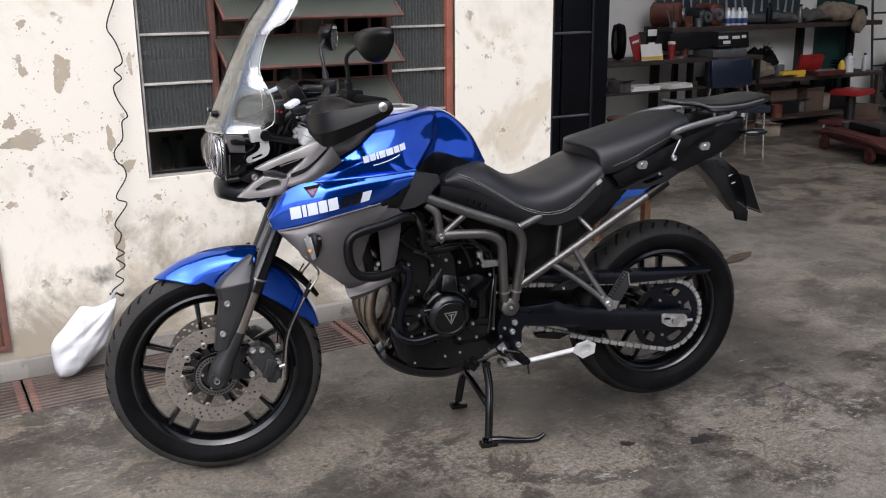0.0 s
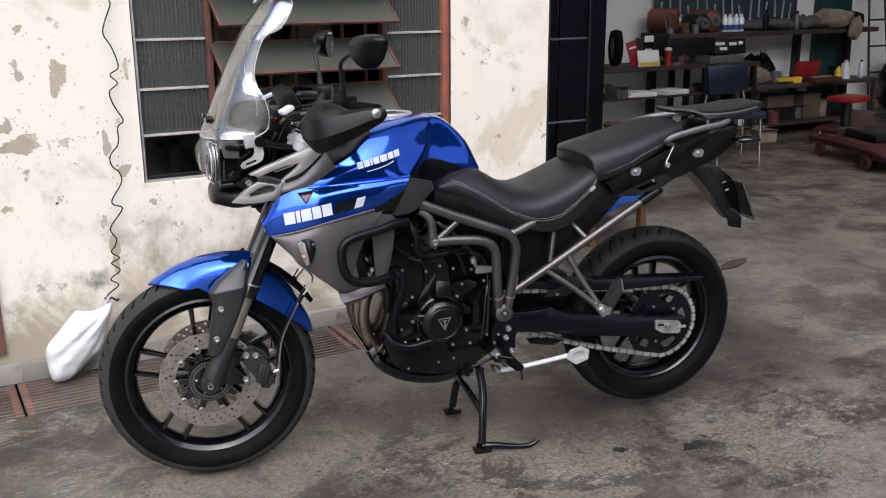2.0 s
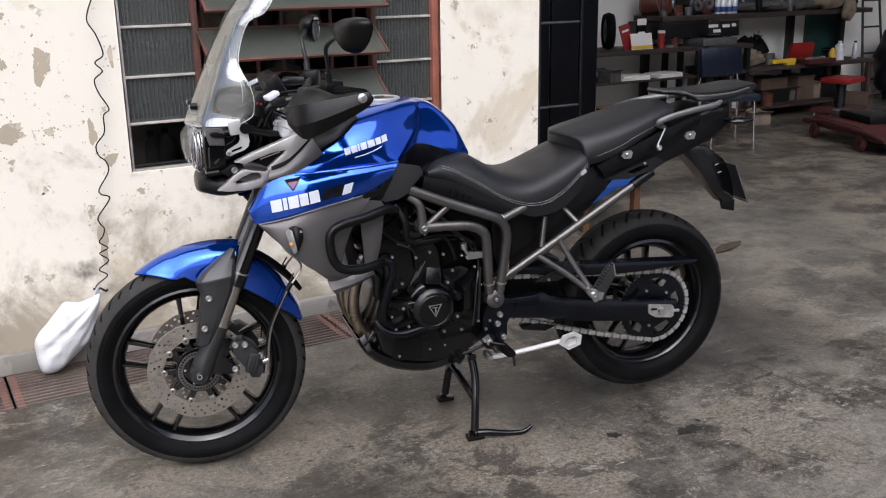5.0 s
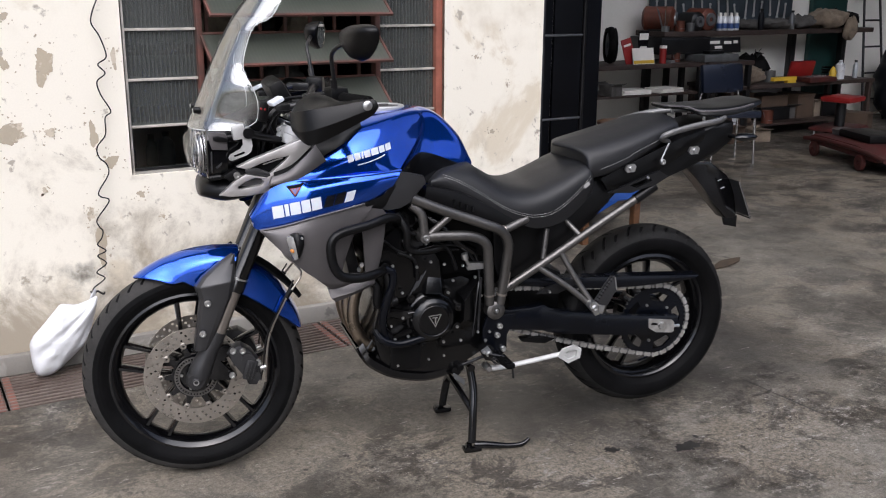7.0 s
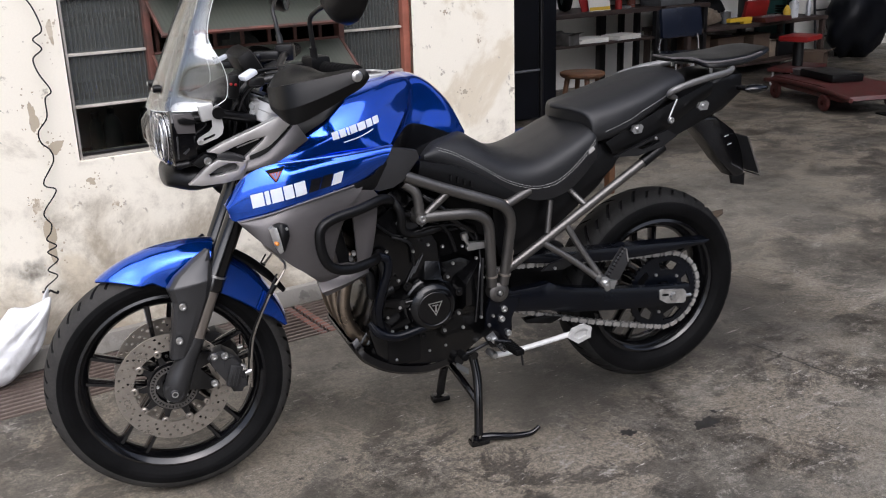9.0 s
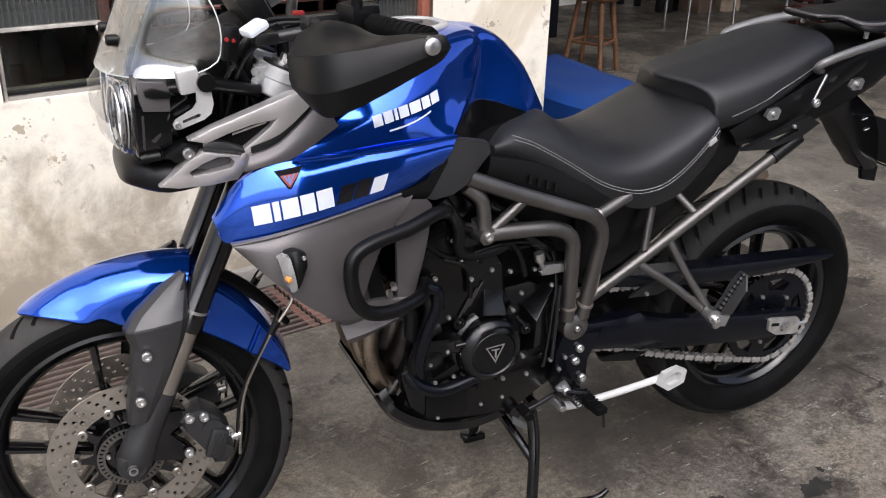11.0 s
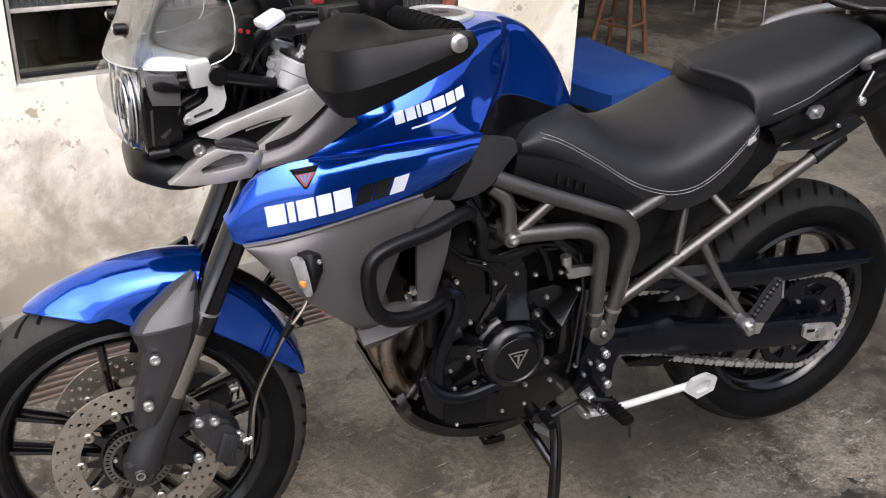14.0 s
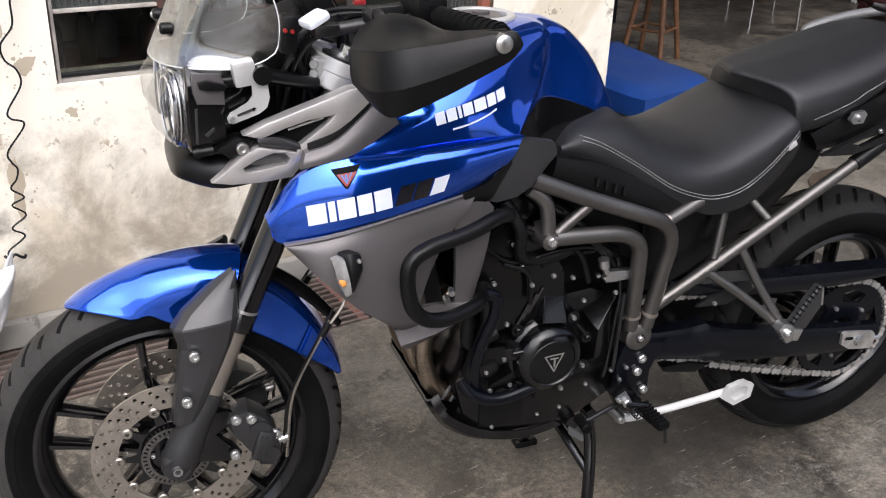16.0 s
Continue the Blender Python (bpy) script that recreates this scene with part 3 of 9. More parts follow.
# bare patches where the plaster has come away
def wall_patch(x, z, w, h, seed, material, y=-0.0012):
    rnd = random.Random(seed)
    ph = [rnd.uniform(0, 6.28) for _ in range(5)]
    bm = nb()
    vs = []
    n = 128
    jag = [rnd.uniform(-1, 1) for _ in range(n)]
    mid = [rnd.uniform(-1, 1) for _ in range(n // 4)]
    for k in range(n):
        a = 2 * math.pi * k / n
        f = 0.95 + 0.16 * math.sin(2 * a + ph[0]) + 0.15 * math.sin(3 * a + ph[1]) + 0.11 * math.sin(5 * a + ph[2]) + 0.15 * (mid[k // 4] + (mid[(k // 4 + 1) % (n // 4)] - mid[k // 4]) * (k % 4) / 4) + 0.035 * jag[k]
        vs.append(bm.verts.new((x + 0.5 * w * f * math.cos(a), y, z + 0.5 * h * f * math.sin(a))))
    bm.faces.new(vs)
    # flakes gone round the edge of the patch
    for _ in range(int(6 + 120 * (w + h))):
        a, far = rnd.uniform(0, 6.28), rnd.uniform(0.62, 1.5)
        c, r = (x + far * w * math.cos(a), z + far * h * math.sin(a)), rnd.uniform(0.0012, 0.0050) * (1.6 - 0.7 * far)
        bm.faces.new([bm.verts.new((c[0] + r * rnd.uniform(0.5, 1.4) * math.cos(1.05 * q), y, c[1] + r * rnd.uniform(0.5, 1.4) * math.sin(1.05 * q))) for q in range(6)])
    return structure("bare_patch", bm, material, "bare tan patch in the peeling plaster")


for k, (x, z, w, h) in enumerate(((0.70, 1.18, 0.075, 0.12), (0.565, 1.19, 0.03, 0.05), (0.545, 0.93, 0.15, 0.075), (0.50, 1.00, 0.05, 0.05), (0.70, 0.93, 0.045, 0.03), (0.855, 0.91, 0.035, 0.09), (0.915, 0.80, 0.05, 0.05), (0.85, 0.47, 0.042, 0.15), (0.955, 1.20, 0.022, 0.075), (0.47, 0.69, 0.04, 0.03),
                                   (0.66, 0.71, 0.022, 0.022), (1.02, 0.66, 0.03, 0.03), (1.10, 0.56, 0.02, 0.02), (0.82, 0.60, 0.025, 0.06), (0.58, 1.36, 0.03, 0.03), (0.20, 0.95, 0.16, 0.20), (-0.15, 1.15, 0.2, 0.12), (0.35, 1.35, 0.10, 0.07), (2.60, 1.16, 0.02, 0.015), (2.78, 1.02, 0.016, 0.02), (2.70, 0.80, 0.03, 0.02))):
    wall_patch(x, z, w, h, 900 + k, M["bare_render"])

# drain grate
def drain(x0, x1):
    g = thing("drain_grate", pose(x0, (GR_Y0 + GR_Y1) / 2, 0), "rusty steel drain grate of parallel bars", "grate", "drain grates along the wall")
    w = GR_Y1 - GR_Y0
    for k in range(11):
        bm = nb()
        box(bm, ((x1 - x0) / 2, -w / 2 + 0.015 + k * (w - 0.03) / 10, -0.004), (x1 - x0 - 0.004, 0.0125, 0.012), 0.002)
        part("bar", bm, M["grate"], g)
    for x in (0.020, x1 - x0 - 0.020):
        bm = nb()
        box(bm, (x, 0, -0.0045), (0.026, w - 0.004, 0.012), 0.003)
        part("cross_flat", bm, M["grate_red"], g, "red oxide painted cross flat")
    return g


for x0 in (-3.57, -2.24, -0.91, 0.42, 1.75):
    drain(x0, x0 + (1.326 if x0 < 1.7 else 1.295))


# ---------------------------------------------------------------- window of three lights
RIB = M["reeded"].node_tree
wv, bp_, tcx = RIB.nodes.new("ShaderNodeTexWave"), RIB.nodes.new("ShaderNodeBump"), RIB.nodes.new("ShaderNodeTexCoord")
wv.inputs["Scale"].default_value, wv.inputs["Distortion"].default_value = 19.0, 2.2
bp_.inputs["Strength"].default_value, bp_.inputs["Distance"].default_value = 0.35, 0.004
RIB.links.new(tcx.outputs["Object"], wv.inputs["Vector"])
RIB.links.new(wv.outputs["Fac"], bp_.inputs["Height"])
for n_ in RIB.nodes:
    if n_.type == "BSDF_GLOSSY":
        RIB.links.new(bp_.outputs[0], n_.inputs["Normal"])

rp, rm = RIB.nodes.new("ShaderNodeMath"), RIB.nodes.new("ShaderNodeMapRange")
rp.operation = "POWER"
rp.inputs[1].default_value = 5.0
rm.inputs["To Min"].default_value, rm.inputs["To Max"].default_value = 0.10, 0.17
RIB.links.new(wv.outputs["Fac"], rp.inputs[0])
RIB.links.new(rp.outputs[0], rm.inputs["Value"])
RIB.links.new(rm.outputs[0], dmix.inputs[0])
M["louvre_glass"] = M["reeded"].copy()
for n_ in M["louvre_glass"].node_tree.nodes:
    if n_.type == "MAP_RANGE" and abs(n_.inputs["To Max"].default_value - 0.17) < 1e-4:
        n_.inputs["To Min"].default_value, n_.inputs["To Max"].default_value = 0.24, 0.32
    if n_.type == "BSDF_DIFFUSE":
        n_.inputs[0].default_value = (0.205, 0.225, 0.185, 1)

win = tagged(new("window_1"), "old steel window with reeded panes and open tilted louvres", "window", "", "structure")
win.matrix_basis = pose(0, 0, 0)
BARS = [0.752, 0.925, 1.110, 1.305, 1.500, 1.695, 1.890, 2.085]
for x, w in ((1.003, 0.010), (1.302, 0.024), (2.100, 0.024), (2.415, 0.034)):
    b = nb()
    box(b, (x, 0.045, (WIN_Z0 + WIN_Z1) / 2), (w, 0.05, WIN_Z1 - WIN_Z0), 0.004)
    part("window_frame", b, M["orange"] if x > 2.3 else M["louvre_red"] if x > 1.1 else M["barmetal"], win, "red oxide painted steel upright" if x > 1.1 else "")
for x0, x1 in ((1.010, 1.290), (2.112, 2.398)):
    for z in BARS:
        b = nb()
        box(b, ((x0 + x1) / 2, 0.045, z), (x1 - x0, 0.022, 0.010), 0.002)
        part("glazing_bar", b, M["barmetal"] if z > 0.8 else M["black_metal"], win)
    for z0, z1 in zip(BARS, BARS[1:]):
        b = nb()
        box(b, ((x0 + x1) / 2, 0.050, (z0 + z1) / 2), (x1 - x0, 0.004, z1 - z0 - 0.010))
        pane = part("pane", b, M["dusty_pane"] if x0 < 1.2 and z1 < 0.95 else M["reeded"], win)
b = nb()
box(b, ((WIN_X0 + WIN_X1) / 2, 0.050, WIN_Z0 + 0.004), (WIN_X1 - WIN_X0, 0.05, 0.012), 0.003)
part("window_sill", b, M["kerb"], win)
for k in range(7):
    z = 0.775 + 0.195 * k
    lv = nb()
    m = pose(0, 0, 0, -53, 0, 0)
    T = Matrix.Translation((1.702, -0.045, z + 0.060))
    box(lv, (0, 0, 0), (0.775, 0.004, 0.185))
    bmesh.ops.transform(lv, matrix=T @ m, verts=lv.verts)
    part("louvre", lv, M["louvre_glass"], win, "tilted reeded glass louvre")
    for dz, nm in ((-0.097, "lower"), (0.097, "upper")):
        b = nb()
        box(b, (0, 0, dz), (0.800, 0.012, 0.012), 0.002)
        bmesh.ops.transform(b, matrix=T @ m, verts=b.verts)
        part("louvre_rail", b, M["louvre_red"], win)
    for dx in (-0.394, 0.394):
        b = nb()
        box(b, (dx, 0, 0), (0.010, 0.012, 0.185), 0.002)
        bmesh.ops.transform(b, matrix=T @ m, verts=b.verts)
        part("louvre_side", b, M["louvre_red"], win)
# guard bars behind the louvres
for k in range(7):
    b = nb()
    box(b, (1.36 + 0.115 * k, 0.12, (WIN_Z0 + WIN_Z1) / 2), (0.014, 0.014, WIN_Z1 - WIN_Z0), 0.002)
    part("guard_bar", b, M["louvre_red"], win)
for z in (0.98, 1.23, 1.48, 1.73):
    b = nb()
    box(b, (1.70, 0.135, z), (0.80, 0.012, 0.014), 0.002)
    part("guard_bar", b, M["louvre_red"], win)

# ---------------------------------------------------------------- the motorcycle: x to its rear, y to its right, z up
from mathutils.bvhtree import BVHTree

bike = thing("motorcycle", pose(0.900, -1.118, 0, 0, 0, -12.19), "blue and black adventure motorcycle on its centre stand", "motorcycle")
STEM = Matrix.Translation((0.33, 0, 1.03))
STEER = STEM @ Matrix.Rotation(radians(-3.5), 4, Vector((0.402, 0, 0.916))) @ STEM.inverted()
FLIP = Matrix.Diagonal((1, -1, 1, 1))


def both(name, make, material, parent=None, label="", at=None, angle=38):
    """The left part that make(bm) builds and its mirror image on the right."""
    obs = []
    for side in (0, 1):
        bm = nb()
        make(bm)
        if side:
            bmesh.ops.transform(bm, matrix=FLIP, verts=bm.verts)
        obs.append(part(name, bm, material, parent or bike, label, angle, at))
    return obs


def half_loft(bm, stations, k=5, n=5, shear=None):
    """A symmetric closed body from half profiles (x, [(y, z) from the top centre down])."""
    prof = [[(x, *p) for p in spline([(y, z, 0) for y, z in pts], k)] for x, pts in stations]
    cols = [spline([(r[i][0], r[i][1], r[i][2]) for r in prof], n) for i in range(len(prof[0]))]
    rings = []
    for s in range(len(cols[0])):
        left = [Vector((c[s].x, -max(0.0, c[s].y), c[s].z)) for c in cols]
        right = [Vector((p.x, -p.y, p.z)) for p in reversed(left) if p.y < -1e-5]
        ring = left + right
        rings.append([Vector(shear(p)) for p in ring] if shear else ring)
    least = min(len(r) for r in rings)
    skin(bm, [r[:least] for r in rings])


def ruled(bm, top, bottom, rows=6, n=6, bulge=0.01, thick=0.004, mid=0.5, sharp=False):
    """A panel between two edge lines, pushed out to the left by bulge, with thickness."""
    T = [Vector(p) for p in top] if sharp else spline(top, n)
    B = [Vector(p) for p in bottom] if sharp else spline(bottom, n)
    outer = []
    for a, b_ in zip(T, B):
        col = []
        for r in range(rows + 1):
            t = r / rows
            p = a.lerp(b_, t)
            s = t / mid if t < mid else (1 - t) / (1 - mid)
            p.y -= bulge * (1 - (1 - s) ** 2)
            col.append(p)
        outer.append(col)
    rings = [c + [Vector((p.x, p.y + thick, p.z)) for p in reversed(c)] for c in outer]
    skin(bm, rings)


def holed(bm, outer, holes, y0, y1, tilt=None):
    """A plate in x, z with openings through it."""
    es = []
    for loop in [outer] + holes:
        vs = [bm.verts.new((x, y0, z)) for x, z in loop]
        es += [bm.edges.new((vs[i], vs[(i + 1) % len(vs)])) for i in range(len(vs))]
    r = bmesh.ops.triangle_fill(bm, edges=es, use_beauty=True)
    fs = [g for g in r["geom"] if isinstance(g, bmesh.types.BMFace)]
    r = bmesh.ops.extrude_face_region(bm, geom=fs)
    vs = [g for g in r["geom"] if isinstance(g, bmesh.types.BMVert)]
    bmesh.ops.translate(bm, vec=(0, y1 - y0, 0), verts=vs)
    if tilt:
        for v in bm.verts:
            v.co.y += tilt(v.co.x, v.co.z)


def ring_pts(cx, cz, r, n, start=0.0):
    return [(cx + r * math.cos(start + 2 * math.pi * k / n), cz + r * math.sin(start + 2 * math.pi * k / n)) for k in range(n)]


def tree(ob):
    bm = nb()
    bm.from_mesh(ob.data)
    t = BVHTree.FromBMesh(bm)
    bm.free()
    return t


def side_y(t, x, z, off=0.001, y=-1.0):
    hit = t.ray_cast(Vector((x, y, z)), Vector((0, 1, 0)))[0]
    return hit.y - off if hit else None


def sticker(t, outline, off=0.001, cuts=3):
    """A thin flat piece that lies on a surface; outline in x, z as four corners."""
    bm = nb()
    a, b_, c, d = (Vector((p[0], p[1])) for p in outline)
    g = [[bm.verts.new((0, 0, 0)) for _ in range(cuts + 1)] for _ in range(cuts + 1)]
    last = -0.2
    for i in range(cuts + 1):
        for j in range(cuts + 1):
            p = a.lerp(b_, i / cuts).lerp(d.lerp(c, i / cuts), j / cuts)
            y = side_y(t, p.x, p.y, off)
            last = y if y is not None else last
            g[i][j].co = (p.x, last, p.y)
    for i in range(cuts):
        for j in range(cuts):
            bm.faces.new((g[i][j], g[i + 1][j], g[i + 1][j + 1], g[i][j + 1]))
    return bm


# small screws are shared meshes
def screw_mesh(name, r, h, material, seg=12):
    bm = nb()
    lathe(bm, [(0, 0.0), (0, r), (-h * 0.7, r), (-h, r * 0.8), (-h, r * 0.5), (-h * 0.5, r * 0.4), (-h * 0.5, 0.0)], seg, "y", closed=False)
    me = bpy.data.meshes.new(name)
    bm.to_mesh(me)
    bm.free()
    me.materials.append(material)
    return me


BOLT = screw_mesh("bolt", 0.0048, 0.007, M["alloy"])
BOLT_S = screw_mesh("bolt", 0.0040, 0.005, M["alloy"])
BOLT_L = screw_mesh("bolt", 0.010, 0.010, M["alloy"])
BOLT_B = screw_mesh("bolt", 0.007, 0.007, M["gloss_black"])


def bolt(mesh, x, y, z, parent, at=None, name="bolt"):
    ob = new(name, mesh)
    ob.parent = parent
    ob.matrix_basis = (at or Matrix()) @ Matrix.Translation((x, y, z))
    return ob


# ---- wheels
def tyre_bm(R, w, rim_r, grooves, seg):
    """A tyre whose tread has slanted grooves cut into both shoulders."""
    side = [(-0.62, rim_r - 0.004), (-0.80, rim_r + 0.012), (-0.93, rim_r + 0.024), (-0.95, rim_r + 0.027), (-0.985, rim_r + 0.040), (-1.0, R - 0.048)]
    tread = [(-0.985, R - 0.040), (-0.96, R - 0.033), (-0.90, R - 0.0255), (-0.82, R - 0.0190), (-0.72, R - 0.0132), (-0.60, R - 0.0085), (-0.46, R - 0.0048), (-0.30, R - 0.0020), (-0.14, R - 0.0005), (0, R)]
    half = side + tread
    prof = half + [(-u, r) for u, r in reversed(half[:-1])] + [(0.5, rim_r - 0.012), (-0.5, rim_r - 0.012)]
    bm = nb()
    rings = []
    for k in range(seg):
        ring = []
        for i, (u, r) in enumerate(prof):
            a = 2 * math.pi * (k / seg + min(abs(u), 0.98) * 1.15 / grooves)
            if 0.10 < abs(u) < 0.98 and R - r < 0.045:
                g = k / seg * grooves + (0.5 if u > 0 else 0)
                if g % 1.0 < 0.13 and abs(u) < 0.95 and (int(g) % 2 or abs(u) > 0.4):
                    r -= 0.0055 if abs(u) < 0.62 else 0.0016
            ring.append(Vector((r * math.cos(a), u * w, r * math.sin(a))))
        rings.append(ring)
    vs = [[bm.verts.new(p) for p in r] for r in rings]
    n = len(prof)
    for k in range(seg):
        a, c = vs[k], vs[(k + 1) % seg]
        for i in range(n):
            j = (i + 1) % n
            f = bm.faces.new((a[i], a[j], c[j], c[i]))
            if max(prof[i][1], prof[j][1]) > R - 0.031:
                low_r = min(math.hypot(v.co.x, v.co.z) for v in f.verts) < min(prof[i][1], prof[j][1]) - 0.002
                f.material_index = 0 if low_r else 1
    return bm


def wheel(name, at, R, w, rim_r, rim_w, grooves, first, hub_r):
    bm = nb()
    lathe(bm, [(-rim_w, rim_r + 0.010), (-rim_w - 0.004, rim_r - 0.002), (-rim_w * 0.92, rim_r - 0.012), (-rim_w * 0.5, rim_r - 0.026), (0, rim_r - 0.030),
               (rim_w * 0.5, rim_r - 0.026), (rim_w * 0.92, rim_r - 0.012), (rim_w + 0.004, rim_r - 0.002), (rim_w, rim_r + 0.010), (rim_w * 0.5, rim_r - 0.014), (-rim_w * 0.5, rim_r - 0.014)], 72)
    lathe(bm, [(-0.052, 0.012), (-0.052, hub_r * 0.7), (-0.035, hub_r), (0.035, hub_r), (0.052, hub_r * 0.7), (0.052, 0.012)], 36)
    w_ob = part(name, bm, M["gloss_black"], bike, "gloss black cast wheel with five pairs of spokes", at=at)
    ty = part("tyre", tyre_bm(R, w, rim_r, grooves, grooves * 11), M["rubber"], w_ob, "black rubber tyre with angled tread grooves", angle=24)
    ty.data.materials.append(M["tread"] if w < 0.06 else M["rear_tread"])
    for k in range(5):
        for s in (-1, 1):
            a = radians(first + 72 * k)
            c, n = Vector((math.cos(a), 0, math.sin(a))), Vector((-math.sin(a), 0, math.cos(a)))
            bm = nb()
            pts = [c * (hub_r * 0.75) + n * (s * 0.026), c * (rim_r * 0.55) + n * (s * 0.033), c * (rim_r - 0.022) + n * (s * 0.037)]
            rings = []
            for p, hw, hd in zip(pts, (0.0095, 0.0062, 0.0085), (0.026, 0.018, 0.022)):
                rings.append([p + n * (hw * u) + Vector((0, hd * v, 0)) for u, v in ((-1, -0.6), (-0.5, -1), (0.5, -1), (1, -0.6), (1, 0.6), (0.5, 1), (-0.5, 1), (-1, 0.6))])
            skin(bm, rings)
            part("spoke", bm, M["gloss_black"], w_ob)
    return w_ob


def disc(r0, r1, y, th, rows, parent, material, name="brake_disc"):
    """A brake disc whose rows of holes go through it."""
    bm = nb()
    holes = [ring_pts(0, 0, r0, 40)]
    for j, (rr, n, off) in enumerate(rows):
        for k in range(n):
            a = 2 * math.pi * (k + off) / n
            holes.append(ring_pts(rr * math.cos(a), rr * math.sin(a), 0.0043, 8))
    holed(bm, ring_pts(0, 0, r1, 72), holes, y, y + th)
    return part(name, bm, material, parent, "perforated steel brake disc")


FW = STEER @ Matrix.Translation((0, 0, 0.331))
fw = wheel("front_wheel", FW, 0.331, 0.052, 0.2475, 0.036, 46, 92, 0.045)
for s in (-1, 1):
    d = disc(0.104, 0.1525, s * 0.064 - 0.0025, 0.005, [(0.119, 30, 0), (0.131, 30, 0.33), (0.143, 30, 0.66)], fw, M["steel"])
    bm = nb()
    outline = []
    for k in range(160):
        a = 2 * math.pi * k / 160
        r = 0.070 + 0.034 * max(0.0, math.cos(10 * a)) ** 2
        outline.append((r * math.cos(a), r * math.sin(a)))
    holed(bm, outline, [ring_pts(0, 0, 0.03, 24)], s * 0.060 - 0.003, s * 0.060 + 0.003)
    part("disc_carrier", bm, M["gloss_black"], fw)
    for k in range(10):
        a = 2 * math.pi * k / 10
        bm = nb()
        lathe(bm, [(-0.006, 0.004), (-0.006, 0.0085), (-0.004, 0.0105), (0.005, 0.0105), (0.005, 0.004)], 16, "y", (0.102 * math.cos(a), s * 0.064, 0.102 * math.sin(a)))
        part("disc_button", bm, M["steel"], fw)
    for k in range(5):
        a = 2 * math.pi * (k + 0.4) / 5
        bolt(BOLT, 0.042 * math.cos(a), -0.066 if s < 0 else 0.062, 0.042 * math.sin(a), fw)
bm = nb()
slots = []
for k in range(40):
    a = 2 * math.pi * k / 40
    slots.append([(rr * math.cos(a + u), rr * math.sin(a + u)) for rr, u in ((0.053, -0.035), (0.060, -0.035), (0.060, 0.035), (0.053, 0.035))])
holed(bm, ring_pts(0, 0, 0.0635, 60), slots + [ring_pts(0, 0, 0.048, 36)], -0.075, -0.073)
part("sensor_ring", bm, M["frame"], fw, "slotted steel sensor ring")

RW = Matrix.Translation((1.531, 0, 0.363))
rw = wheel("rear_wheel", RW, 0.321, 0.076, 0.222, 0.056, 40, 95, 0.082)
bm = nb()
teeth = []
for k in range(100):
    a = 2 * math.pi * k / 100
    r = 0.127 if k % 2 else 0.121
    teeth.append((r * math.cos(a), r * math.sin(a)))
cut = []
for k in range(5):
    a = 2 * math.pi * (k + 0.1) / 5
    cut.append([(math.cos(a + u) * r, math.sin(a + u) * r) for u, r in ((-0.34, 0.078), (0.0, 0.074), (0.34, 0.078), (0.38, 0.102), (0.0, 0.106), (-0.38, 0.102))])
holed(bm, teeth, cut + [ring_pts(0, 0, 0.035, 28)], -0.104, -0.097)
sprocket = part("sprocket", bm, M["swing"], rw, "dark steel rear sprocket")
for k in range(5):
    a = 2 * math.pi * (k + 0.6) / 5
    bolt(BOLT, 0.068 * math.cos(a), -0.104, 0.068 * math.sin(a), rw)
bm = nb()
lathe(bm, [(-0.097, 0.03), (-0.097, 0.062), (-0.05, 0.075), (-0.05, 0.03)], 32)
part("sprocket_carrier", bm, M["black_metal"], rw)
disc(0.085, 0.1275, 0.078, 0.005, [(0.098, 24, 0), (0.112, 24, 0.5)], rw, M["steel"])

# ---- chain along its loop
bm, bm_in = nb(), nb()
C2, C1 = Vector((1.537, 0.367)), Vector((0.965, 0.466))
loop = []
for k in range(0, 15):
    a = radians(98 - 188 * k / 14)
    loop.append((C2.x + 0.1265 * math.cos(a), C2.y + 0.1265 * math.sin(a)))
low = (C1.x + 0.008, C1.y - 0.062)
up = (C1.x + 0.002, C1.y + 0.068)
a0, a1 = loop[-1], loop[0]
for k in range(1, 34):
    t = k / 34
    loop.append((a0[0] + (low[0] - a0[0]) * t, a0[1] + (low[1] - a0[1]) * t - 0.012 * math.sin(math.pi * t)))
for k in range(0, 5):
    a = radians(280 - 180 * k / 4)
    loop.append((C1.x + 0.064 * math.cos(a), C1.y + 0.064 * math.sin(a)))
for k in range(1, 34):
    t = k / 34
    loop.append((up[0] + (a1[0] - up[0]) * t, up[1] + (a1[1] - up[1]) * t))
dist, links, acc = 0.0159, [], 0.0
for i in range(len(loop)):
    p, q = Vector(loop[i]), Vector(loop[(i + 1) % len(loop)])
    seg_l = (q - p).length
    while acc < seg_l and seg_l > 1e-6:
        links.append(p.lerp(q, acc / seg_l))
        acc += dist
    acc -= seg_l
for i in range(len(links)):
    p, q = links[i], links[(i + 1) % len(links)]
    m = (p + q) / 2
    d = (q - p).normalized()
    n = Vector((-d.y, d.x))
    off = 0.0085 if i % 2 else 0.0062
    for s in (-1, 1):
        o = [m + d * u + n * v for u, v in ((-0.0132, 0), (-0.009, 0.0082), (-0.002, 0.0060), (0.002, 0.0060), (0.009, 0.0082), (0.0132, 0), (0.009, -0.0082), (0.002, -0.006), (-0.002, -0.006), (-0.009, -0.0082))]
        slab(bm if i % 2 else bm_in, [(v.x, v.y) for v in o], -0.1005 + s * off - 0.0012, -0.1005 + s * off + 0.0012)
    lathe(bm, [(-0.111, 0.0), (-0.111, 0.0042), (-0.090, 0.0042), (-0.090, 0.0)], 8, "y", (p.x, 0, p.y), closed=False)
chain_ = part("drive_chain", bm, M["chain"], bike, "grey steel drive chain", angle=30)
